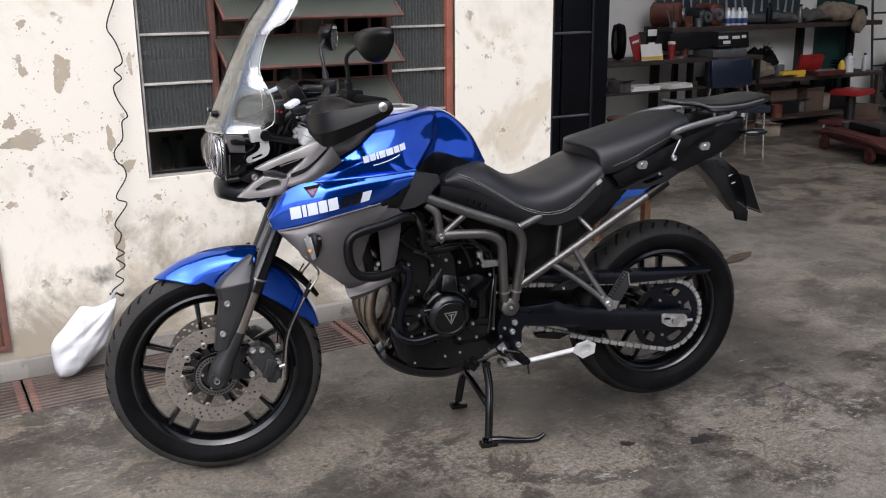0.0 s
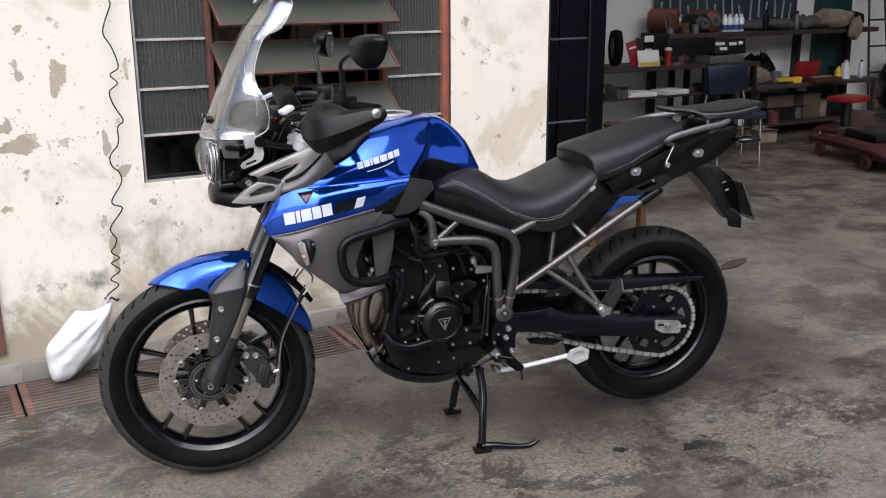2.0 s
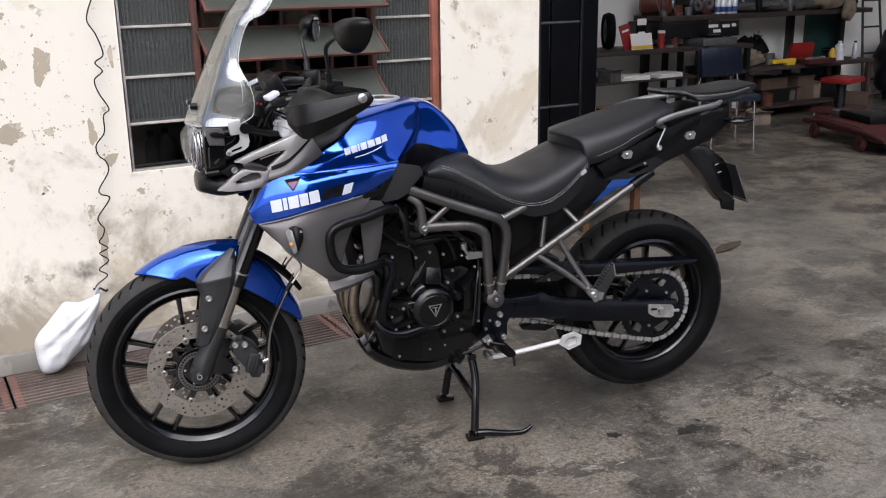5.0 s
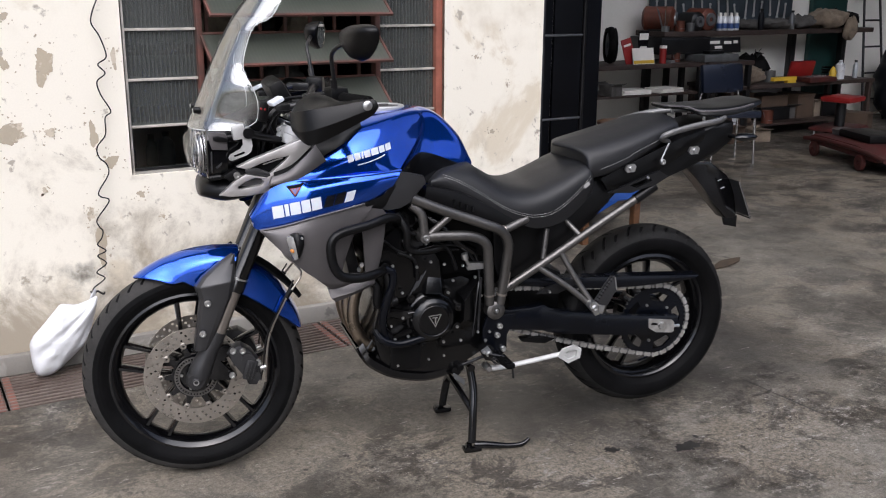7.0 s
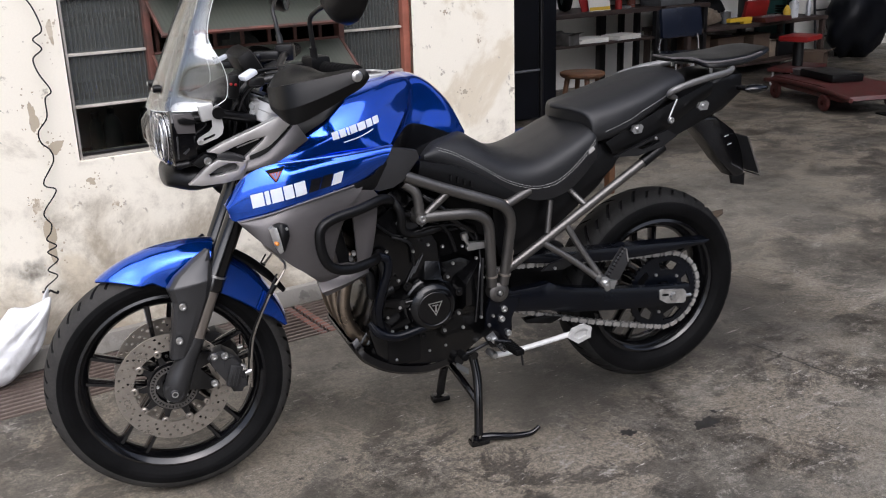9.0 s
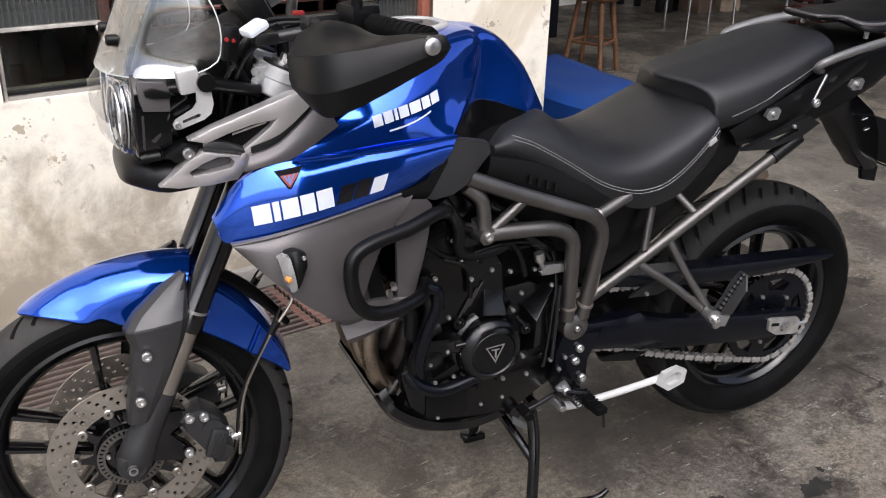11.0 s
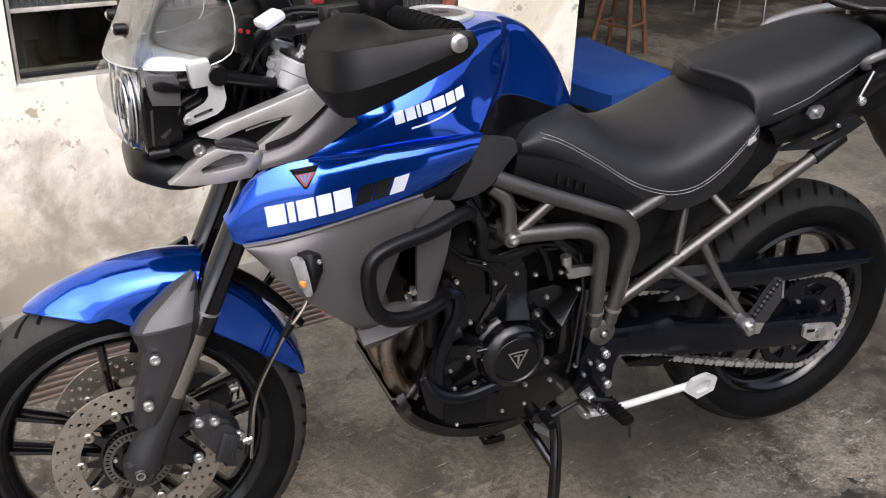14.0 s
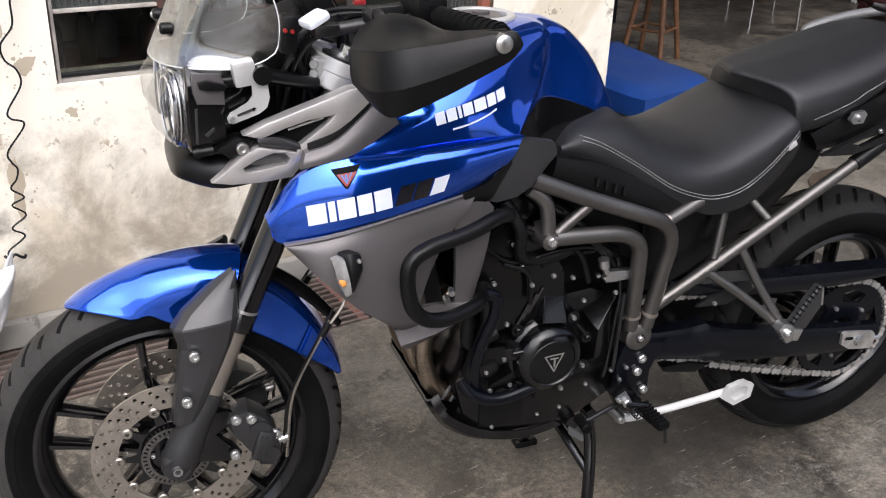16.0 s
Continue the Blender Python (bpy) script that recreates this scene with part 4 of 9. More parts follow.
part("inner_link_strip", bm_in, M["rail_grey"], chain_, "darker inner chain links", angle=30)

# ---- fork
both("fork_tube", lambda bm: rod(bm, (0.055, -0.088, 0.43), (0.150, -0.088, 0.655), 0.0215, seg=28), M["fork_steel"], at=STEER, label="bare steel lower fork tube")
both("fork_outer", lambda bm: tube(bm, [(0.126, -0.088, 0.598), (0.127, -0.088, 0.600), (0.140, -0.088, 0.632), (0.141, -0.088, 0.634), (0.235, -0.088, 0.850), (0.318, -0.088, 1.045)], [0.026, 0.0280, 0.0280, 0.0262, 0.0262, 0.0268], 28, curve=False), M["gloss_black"], at=STEER, label="gloss black upper fork tube")
both("fork_ring", lambda bm: rod(bm, (0.1405, -0.088, 0.6330), (0.1430, -0.088, 0.6385), 0.0272, seg=28), M["alloy"], at=STEER)


def axle_clamp(bm):
    tube(bm, [(0.004, -0.09, 0.300), (0.010, -0.09, 0.345), (0.035, -0.089, 0.400), (0.072, -0.088, 0.475)], [0.022, 0.034, 0.029, 0.0255], 22)
    lathe(bm, [(-0.118, 0.012), (-0.118, 0.024), (-0.108, 0.029), (-0.07, 0.029), (-0.07, 0.012)], 24, "y", (0.0, 0, 0.331))


ac = both("axle_clamp", axle_clamp, M["dark_cast"], at=STEER)
bm = nb()
rod(bm, (0, -0.123, 0.331), (0, 0.123, 0.331), 0.011)
lathe(bm, [(-0.117, 0.0), (-0.117, 0.006), (-0.1245, 0.007), (-0.126, 0.010), (-0.124, 0.013), (-0.114, 0.0145), (-0.114, 0.0)], 20, "y", (0, 0, 0.331), closed=False)
fa = part("front_axle", bm, M["dark_cast"], bike, "dark hollow steel wheel axle", at=STEER)
bm = nb()
lathe(bm, [(-0.1272, 0.0060), (-0.1272, 0.0085), (-0.120, 0.0085), (-0.120, 0.0060)], 20, "y", (0, 0, 0.331))
part("axle_end", bm, M["alloy"], fa, "bright ring round the axle's bore").matrix_parent_inverse = Matrix()


def guard(bm):
    """A light sloping facet above a crease and a long upright facet below it, wrapped round the leg."""
    rows = [((0.124, 0.708), (0.133, 0.706), -0.086), ((0.078, 0.680), (0.133, 0.682), -0.106), ((0.032, 0.649), (0.131, 0.655), -0.127), ((0.012, 0.626), (0.129, 0.639), -0.1385), ((0.011, 0.622), (0.128, 0.634), -0.1395), ((0.022, 0.584), (0.117, 0.589), -0.1345), ((0.012, 0.516), (0.088, 0.520), -0.129), ((0.002, 0.460), (0.062, 0.462), -0.123), ((-0.002, 0.425), (0.046, 0.428), -0.118)]
    rings = []
    for (x0, z0), (x1, z1), y in rows:
        ring = []
        for t, d in ((0, 0.030), (0.05, 0.012), (0.16, 0.003), (0.40, 0.0), (0.70, 0.001), (0.88, 0.006), (0.97, 0.016), (1.0, 0.026)):
            ring.append(Vector((x0 + (x1 - x0) * t, min(y + d, -0.072), z0 + (z1 - z0) * t)))
        ring += [Vector((p.x, p.y + 0.004, p.z)) for p in reversed(ring)]
        rings.append(ring)
    skin(bm, rings)


fg = both("fork_guard", guard, M["graphite_dark"], at=STEER, label="dark grey moulded fork guard", angle=16)
bolt(BOLT_L, 0.047, -0.138, 0.578, fg[0])
bolt(BOLT_L, 0.028, -0.134, 0.485, fg[0])

# triple clamps: a dark lower yoke, and a bright upper one with drum-shaped collars and two pinch bolts a side
bm = nb()
box(bm, (0.259, 0, 0.905), (0.075, 0.165, 0.028), 0.008, pose(0, 0, 0, 0, 23.7, 0))
for s in (-1, 1):
    rod(bm, (0.241, s * 0.088, 0.885), (0.271, s * 0.088, 0.927), 0.037, seg=28)
part("lower_clamp", bm, M["black_metal"], bike, at=STEER)
bm = nb()
box(bm, (0.322, 0, 1.050), (0.075, 0.165, 0.028), 0.008, pose(0, 0, 0, 0, 23.7, 0))
uc = part("upper_clamp", bm, M["cast"], bike, "bright alloy triple clamp", at=STEER)
FORK_AX = Vector((0.39, 0, 0.92))
for s in (-1, 1):
    c = Vector((0.312, s * 0.090, 1.056))
    bm = nb()
    lathe(bm, [(-0.028, 0.030), (-0.028, 0.0400), (-0.025, 0.0425), (0.000, 0.0425), (0.002, 0.0445), (0.020, 0.0445), (0.0225, 0.0425), (0.0225, 0.030)], 36, "z")
    bmesh.ops.transform(bm, matrix=Matrix.Translation(c) @ Matrix.Rotation(radians(23), 4, "Y"), verts=bm.verts)
    box(bm, (0.277, s * 0.106, 1.069), (0.024, 0.024, 0.036), 0.005)
    part("clamp_collar", bm, M["cast"], uc, "satin alloy fork collar").matrix_parent_inverse = STEER.inverted()
    bm = nb()
    rod(bm, c + FORK_AX * 0.018, c + FORK_AX * 0.027, 0.036, seg=28)
    part("collar_ring", bm, M["black_metal"], uc).matrix_parent_inverse = STEER.inverted()
    bm = nb()
    rod(bm, c + FORK_AX * 0.024, c + FORK_AX * 0.034, 0.022, seg=24)
    rod(bm, c + FORK_AX * 0.033, c + FORK_AX * 0.046, 0.0105, seg=6)
    part("fork_cap", bm, M["alloy"], uc, "alloy fork cap with a hexagon").matrix_parent_inverse = STEER.inverted()
    for dz in (-0.007, 0.0085):
        bm = nb()
        way = Vector((-0.60, s * 0.80, 0.12))
        p = Vector((0.271, s * 0.112, 1.069 + dz))
        rod(bm, p, p + way * 0.011, 0.0068, seg=16)
        part("pinch_bolt", bm, M["alloy"], uc).matrix_parent_inverse = STEER.inverted()

# ---- front mudguard
def mudguard(bm, st):
    """Stations (degrees round the wheel, crown radius, half width, radius of the shoulder crease, radius of the lower edge)."""
    A = spline([(a, r, w) for a, r, w, _, _ in st], 4)
    B = spline([(c, d, 0) for *_, c, d in st], 4)
    rings = []
    for p, q in zip(A, B):
        a, r, w, rc, rl = radians(p.x), p.y, p.z, q.x, min(q.y, q.x - 0.001)
        ring = []
        for lay in (0, 1):
            sec = [(1.03, rl), (1.02, rl + 0.6 * (rc - rl)), (1.0, rc), (0.94, rc + 0.22 * (r - rc)), (0.76, rc + 0.60 * (r - rc)), (0.50, rc + 0.84 * (r - rc)), (0.22, rc + 0.965 * (r - rc)), (0.0, r)]
            sec = [(-u, v) for u, v in sec] + [(u, v) for u, v in reversed(sec[:-1])]
            pts = [Vector(((v - 0.004 * lay) * math.cos(a), u * (w - 0.003 * lay), 0.331 + (v - 0.004 * lay) * math.sin(a))) for u, v in sec]
            ring += pts if lay == 0 else list(reversed(pts))
        rings.append(ring)
    skin(bm, rings)


bm = nb()
mudguard(bm, ((118, 0.3475, 0.012, 0.346, 0.3445), (113, 0.353, 0.042, 0.339, 0.336), (107, 0.360, 0.056, 0.322, 0.318), (100, 0.368, 0.063, 0.306, 0.298), (94, 0.376, 0.066, 0.322, 0.300), (88, 0.383, 0.067, 0.337, 0.283), (80, 0.394, 0.068, 0.354, 0.278), (73, 0.405, 0.068, 0.366, 0.282), (69, 0.412, 0.068, 0.372, 0.290)))
mg = part("front_mudguard", bm, M["blue"], bike, "glossy blue front mudguard", at=STEER, angle=24)
bm = nb()
mudguard(bm, ((68, 0.396, 0.066, 0.374, 0.292), (58, 0.389, 0.069, 0.370, 0.292), (49, 0.381, 0.072, 0.363, 0.296), (37, 0.368, 0.074, 0.353, 0.308), (28, 0.361, 0.073, 0.349, 0.328), (22, 0.352, 0.064, 0.345, 0.340)))
part("mudguard_rear", bm, M["blue"], mg, "glossy blue rear half of the mudguard", angle=24).matrix_parent_inverse = Matrix()
bm = nb()
tube(bm, [(0.397 * math.cos(radians(a)), -0.030, 0.331 + (0.397 - 0.0008 * (60 - a)) * math.sin(radians(a))) for a in (62, 55, 48, 41, 35)], [0.012, 0.014, 0.014, 0.012, 0.008], 8, 4, flat=0.5)
part("mudguard_liner", bm, M["black_plastic"], mg)

# ---- brake calipers and hoses
def caliper(bm):
    slab(bm, [(0.092, 0.405), (0.104, 0.424), (0.135, 0.428), (0.165, 0.408), (0.187, 0.372), (0.193, 0.330), (0.178, 0.298), (0.152, 0.302), (0.140, 0.345), (0.112, 0.388)], -0.106, -0.050, 0.008)
    rod(bm, (0.155, -0.112, 0.385), (0.155, -0.06, 0.385), 0.019)
    rod(bm, (0.172, -0.112, 0.328), (0.172, -0.06, 0.328), 0.018)


def caliper_cover(bm):
    box(bm, (0.160, -0.110, 0.352), (0.036, 0.018, 0.066), 0.008, pose(0, 0, 0, 0, 17, 0))
    for k in range(3):
        box(bm, (0.151 + 0.009 * k, -0.1200, 0.352 - 0.002 * k), (0.003, 0.004, 0.050), 0.001, pose(0, 0, 0, 0, 17, 0))


both("caliper_mount", lambda bm: slab(bm, [(0.012, 0.372), (0.050, 0.425), (0.098, 0.432), (0.122, 0.412), (0.100, 0.394), (0.062, 0.384), (0.105, 0.352), (0.120, 0.330), (0.098, 0.318), (0.040, 0.325)], -0.098, -0.078, 0.005), M["engine"], at=STEER)
cal = both("brake_caliper", caliper, M["dark_cast"], at=STEER, label="black two-piston brake caliper")
both("caliper_cover", caliper_cover, M["dark_cast"], cal[0], "ribbed dark caliper cover")
both("banjo_bolt", lambda bm: (rod(bm, (0.190, -0.094, 0.348), (0.208, -0.094, 0.352), 0.0075), rod(bm, (0.196, -0.094, 0.349), (0.201, -0.094, 0.350), 0.0105)), M["alloy"], cal[0])
for x, z in ((0.112, 0.414), (0.106, 0.338), (0.140, 0.412), (0.184, 0.372)):
    bolt(BOLT_L, x, -0.104, z, cal[0])
both("brake_hose", lambda bm: tube(bm, [(0.205, -0.085, 0.30), (0.208, -0.092, 0.345), (0.222, -0.098, 0.45), (0.272, -0.105, 0.56), (0.322, -0.095, 0.628), (0.315, -0.07, 0.655), (0.275, -0.06, 0.70), (0.26, -0.05, 0.80)], 0.0034, 8, 8), M["steel"], at=STEER)
both("hose_grommet", lambda bm: tube(bm, [(0.276, -0.105, 0.568), (0.292, -0.104, 0.592)], 0.0075, 10, curve=False), M["black_plastic"], at=STEER)
both("sensor_cable", lambda bm: tube(bm, [(0.19, -0.095, 0.31), (0.20, -0.098, 0.36), (0.214, -0.104, 0.45), (0.266, -0.110, 0.56), (0.300, -0.10, 0.62)], 0.0025, 6, 6), M["black_plastic"], at=STEER)

# ---- tank and body panels
def body_loft(bm, stations, k=4, n=4, creases=()):
    """A symmetric closed body from half rings (x, y, z) that run from the top centre down; a crease station keeps its edge."""
    prof = [spline(st, k) for st in stations]
    spans = [0, *creases, len(prof) - 1]
    rings = []
    for a, b_ in zip(spans, spans[1:]):
        cols = [spline([r[i] for r in prof[a:b_ + 1]], n) for i in range(len(prof[0]))]
        for s in range(len(cols[0])):
            if rings and s == 0:
                continue
            left = [Vector((c[s].x, -max(0.0, c[s].y), c[s].z)) for c in cols]
            rings.append(left + [Vector((p.x, -p.y, p.z)) for p in reversed(left[1:])])
    skin(bm, rings)


TANK = [
    [(0.297, 0, 1.030), (0.296, 0.06, 1.028), (0.292, 0.12, 1.012), (0.281, 0.168, 0.975), (0.272, 0.190, 0.945), (0.258, 0.185, 0.90)],
    [(0.435, 0, 1.090), (0.433, 0.08, 1.083), (0.425, 0.15, 1.055), (0.410, 0.192, 1.005), (0.393, 0.210, 0.95), (0.375, 0.195, 0.89)],
    [(0.560, 0, 1.112), (0.560, 0.085, 1.107), (0.555, 0.148, 1.083), (0.538, 0.188, 1.030), (0.513, 0.211, 0.957), (0.495, 0.195, 0.89)],
    [(0.632, 0, 1.121), (0.638, 0.058, 1.117), (0.640, 0.105, 1.098), (0.622, 0.146, 1.038), (0.572, 0.206, 0.957), (0.545, 0.200, 0.89)],
    [(0.668, 0, 1.121), (0.690, 0.038, 1.116), (0.702, 0.066, 1.100), (0.687, 0.100, 1.040), (0.600, 0.201, 0.957), (0.565, 0.198, 0.89)],
    [(0.684, 0, 1.121), (0.706, 0.032, 1.113), (0.718, 0.053, 1.097), (0.706, 0.074, 1.035), (0.630, 0.150, 0.955), (0.600, 0.165, 0.89)],
    [(0.735, 0, 1.113), (0.748, 0.030, 1.104), (0.753, 0.044, 1.086), (0.752, 0.056, 1.028), (0.704, 0.104, 0.955), (0.690, 0.128, 0.89)],
    [(0.788, 0, 1.084), (0.791, 0.020, 1.076), (0.792, 0.033, 1.060), (0.790, 0.047, 1.016), (0.770, 0.082, 0.950), (0.755, 0.098, 0.89)],
    [(0.848, 0, 1.022), (0.847, 0.015, 1.014), (0.846, 0.026, 1.002), (0.843, 0.038, 0.980), (0.832, 0.058, 0.945), (0.825, 0.075, 0.89)],
    [(0.890, 0, 0.942), (0.888, 0.012, 0.940), (0.886, 0.022, 0.937), (0.882, 0.030, 0.930), (0.876, 0.040, 0.916), (0.870, 0.052, 0.89)],
]
bm = nb()
body_loft(bm, TANK, 4, 4, (4,))
tank = part("fuel_tank", bm, M["blue"], bike, "glossy metallic blue fuel tank", angle=26)
TANK_T = tree(tank)


def on_tank(pts, off=0.006):
    return [(x, side_y(TANK_T, x, z, off) or -0.15, z) for x, z in pts]


both("tank_rear_trim", lambda bm: ruled(bm, on_tank([(0.622, 0.952), (0.655, 0.975), (0.690, 0.990), (0.735, 0.981), (0.785, 0.962), (0.835, 0.940)]), on_tank([(0.605, 0.912), (0.650, 0.905), (0.700, 0.900), (0.750, 0.900), (0.800, 0.903), (0.845, 0.905)]), 4, 5, 0.002, 0.012), M["gloss_black"], label="gloss black panel under the tank")
LP_TOP = [(0.166, -0.180, 0.846), (0.222, -0.192, 0.918), (0.305, -0.206, 0.945), (0.46, -0.224, 0.953), (0.602, -0.211, 0.960)]
LP_BOT = [(0.172, -0.186, 0.826), (0.195, -0.204, 0.808), (0.337, -0.238, 0.845), (0.487, -0.230, 0.875), (0.566, -0.214, 0.902)]
lower = both("side_panel", lambda bm: ruled(bm, LP_TOP, LP_BOT, 8, 6, 0.012, 0.012, 0.4), M["blue"], label="glossy metallic blue side panel")
LOW_T = tree(lower[0])

# rolled upper edge of the side panel
both("panel_lip", lambda bm: tube(bm, [(0.300, -0.207, 0.943), (0.46, -0.226, 0.952), (0.602, -0.213, 0.959)], 0.0040, 8, 6), M["blue"])

# dark grey trim behind the tank side
both("tank_trim", lambda bm: ruled(bm, [(0.552, -0.219, 0.902), (0.589, -0.214, 0.955), (0.636, -0.206, 0.946), (0.676, -0.194, 0.935), (0.684, -0.188, 0.916)],
                                  [(0.530, -0.219, 0.854), (0.560, -0.215, 0.843), (0.602, -0.207, 0.846), (0.634, -0.200, 0.860), (0.679, -0.189, 0.908)], 4, 5, 0.004, 0.02, sharp=True), M["graphite_dark"], label="satin dark grey trim panel", angle=20)
both("tank_trim_strip", lambda bm: ruled(bm, [(0.480, -0.234, 0.874), (0.540, -0.226, 0.889), (0.580, -0.218, 0.930)], [(0.505, -0.226, 0.853), (0.545, -0.220, 0.852), (0.586, -0.213, 0.905)], 3, 5, 0.003, 0.014), M["black_plastic"])


def shroud_front(bm):
    ruled(bm, [(0.188, -0.204, 0.809), (0.26, -0.224, 0.823), (0.337, -0.238, 0.842), (0.43, -0.236, 0.860), (0.520, -0.226, 0.876)],
          [(0.200, -0.205, 0.792), (0.252, -0.246, 0.742), (0.330, -0.240, 0.668), (0.408, -0.226, 0.640), (0.424, -0.224, 0.742)], 8, 6, 0.010, 0.008, 0.3)


def shroud_low(bm):
    ruled(bm, [(0.322, -0.240, 0.676), (0.385, -0.226, 0.652), (0.440, -0.218, 0.660), (0.500, -0.212, 0.655), (0.520, -0.208, 0.660)],
          [(0.386, -0.214, 0.618), (0.405, -0.212, 0.616), (0.440, -0.211, 0.624), (0.490, -0.208, 0.640), (0.512, -0.206, 0.648)], 5, 5, 0.006, 0.010)


def shroud_lip(bm):
    """The stepped foot of the shroud: a pale sloping band with a thin under edge."""
    ruled(bm, [(0.379, -0.212, 0.618), (0.440, -0.212, 0.626), (0.515, -0.207, 0.652)], [(0.386, -0.226, 0.592), (0.450, -0.226, 0.606), (0.519, -0.220, 0.628)], 3, 4, 0.0, 0.016)
    ruled(bm, [(0.386, -0.226, 0.592), (0.450, -0.226, 0.606), (0.519, -0.220, 0.628)], [(0.400, -0.216, 0.577), (0.455, -0.214, 0.594), (0.518, -0.208, 0.618)], 2, 4, 0.0, 0.016)


def shroud_rear(bm):
    ruled(bm, [(0.475, -0.230, 0.860), (0.520, -0.226, 0.868), (0.556, -0.215, 0.835)], [(0.492, -0.210, 0.655), (0.516, -0.208, 0.625), (0.542, -0.202, 0.700)], 5, 5, 0.006, 0.010)


sh = both("radiator_shroud", shroud_front, M["graphite"], label="dark grey plastic radiator shroud")
both("shroud_lower", shroud_low, M["graphite"])
both("shroud_lip", shroud_lip, M["graphite"], label="stepped grey foot of the shroud", angle=20)
both("shroud_rear", shroud_rear, M["graphite"])
both("shroud_edge", lambda bm: tube(bm, [(0.190, -0.211, 0.807), (0.26, -0.231, 0.822), (0.337, -0.243, 0.842), (0.487, -0.236, 0.872)], 0.0028, 8, 6), M["graphite"])

# front indicators in the shrouds
def blinker(bm):
    ruled(bm, [(0.268, -0.252, 0.799), (0.286, -0.262, 0.803), (0.304, -0.256, 0.795)], [(0.278, -0.254, 0.734), (0.290, -0.262, 0.732), (0.304, -0.254, 0.758)], 5, 4, 0.012, 0.03)


bl = both("indicator", blinker, M["black_plastic"])
both("indicator_lens", lambda bm: ruled(bm, [(0.256, -0.256, 0.790), (0.264, -0.266, 0.798), (0.273, -0.272, 0.797)], [(0.266, -0.258, 0.744), (0.276, -0.266, 0.729), (0.286, -0.268, 0.733)], 6, 4, 0.008, 0.016), M["clear_plastic"], bl[0], "clear indicator lens")
both("indicator_bulb", lambda bm: lathe(bm, [(-0.281, 0.0), (-0.279, 0.0045), (-0.270, 0.0065), (-0.262, 0.0)], 12, "y", (0.2695, 0, 0.758), closed=False), M["amber"], bl[0], "amber bulb")
bolt(BOLT_S, 0.298, -0.266, 0.791, bl[0])

# fuel cap
bm = nb()
lathe(bm, [(1.110, 0.046), (1.122, 0.046), (1.124, 0.048), (1.124, 0.061), (1.121, 0.064), (1.106, 0.065)], 40, "z", (0.605, 0, 0))
cap = part("fuel_cap", bm, M["cast"], bike, "satin alloy ring fuel cap")
bm = nb()
lathe(bm, [(1.110, 0.0), (1.122, 0.0), (1.1225, 0.025), (1.121, 0.046), (1.110, 0.046)], 32, "z", (0.605, 0, 0), closed=False)
box(bm, (0.605, 0, 1.125), (0.030, 0.012, 0.006), 0.002)
part("cap_lid", bm, M["graphite"], cap)

# decals: plain bars in the colours of the lettering
def slanted(x0, z0, w, h, rise, lean):
    """Corners of a leaning bar; rise: how far its base climbs for each metre of width."""
    return [(x0, z0), (x0 + w, z0 + rise * w), (x0 + w + lean * h, z0 + rise * w + h), (x0 + lean * h, z0 + h)]


px, pz = 0.228, 0.840
for k, w in enumerate((0.030, 0.011, 0.028, 0.024, 0.028)):
    part("decal_bar", sticker(LOW_T, slanted(px, pz, w, 0.034, 0.195, -0.10)), M["white"], lower[0], "white slanted decal bar")
    px, pz = px + w + 0.0035, pz + 0.20 * (w + 0.0035)
for k, (w, c) in enumerate(((0.027, "decal_black"), (0.027, "decal_black"), (0.026, "white"))):
    part("decal_bar", sticker(LOW_T, slanted(px, pz, w, 0.033 - 0.003 * (k == 2), 0.195, 0.30)), M[c], lower[0], "black slanted decal bar" if c == "decal_black" else "white slanted decal bar")
    px, pz = px + w + 0.003, pz + 0.20 * (w + 0.003)
part("badge", sticker(LOW_T, [(0.287, 0.902), (0.292, 0.902), (0.316, 0.938), (0.268, 0.930)], 0.0012), M["rubber"], lower[0])
part("badge_inlay", sticker(LOW_T, [(0.288, 0.906), (0.291, 0.906), (0.308, 0.928), (0.276, 0.923)], 0.0020), M["red"], lower[0], "red triangular badge")
for q4 in ([(0.2815, 0.9225), (0.2845, 0.923), (0.2905, 0.912), (0.289, 0.911)], [(0.298, 0.9265), (0.301, 0.927), (0.2925, 0.913), (0.291, 0.912)], [(0.2885, 0.9235), (0.2925, 0.924), (0.2915, 0.910), (0.289, 0.910)]):
    part("badge_line", sticker(LOW_T, q4, 0.0026, 1), M["can_blue"], lower[0], "thin blue badge line")
px, pz = 0.448, 0.9875
for w in (0.017, 0.017, 0.006, 0.018, 0.022, 0.017, 0.018):
    part("decal_bar", sticker(TANK_T, slanted(px, pz, w, 0.0185, 0.23, -0.12), 0.0012), M["white"], tank, "white maker's lettering drawn as bars")
    px, pz = px + w + 0.003, pz + 0.23 * (w + 0.003)
for k in range(6):
    x0 = 0.475 + 0.014 * k
    z0 = 0.978 + 1.6 * (x0 - 0.500) ** 2 + 0.23 * (x0 - 0.462)
    x1 = x0 + 0.014
    z1 = 0.978 + 1.6 * (x1 - 0.500) ** 2 + 0.23 * (x1 - 0.462)
    part("decal_swoosh", sticker(TANK_T, [(x0, z0 - 0.003), (x1, z1 - 0.003), (x1, z1), (x0, z0)], 0.0012, 1), M["white"], tank)

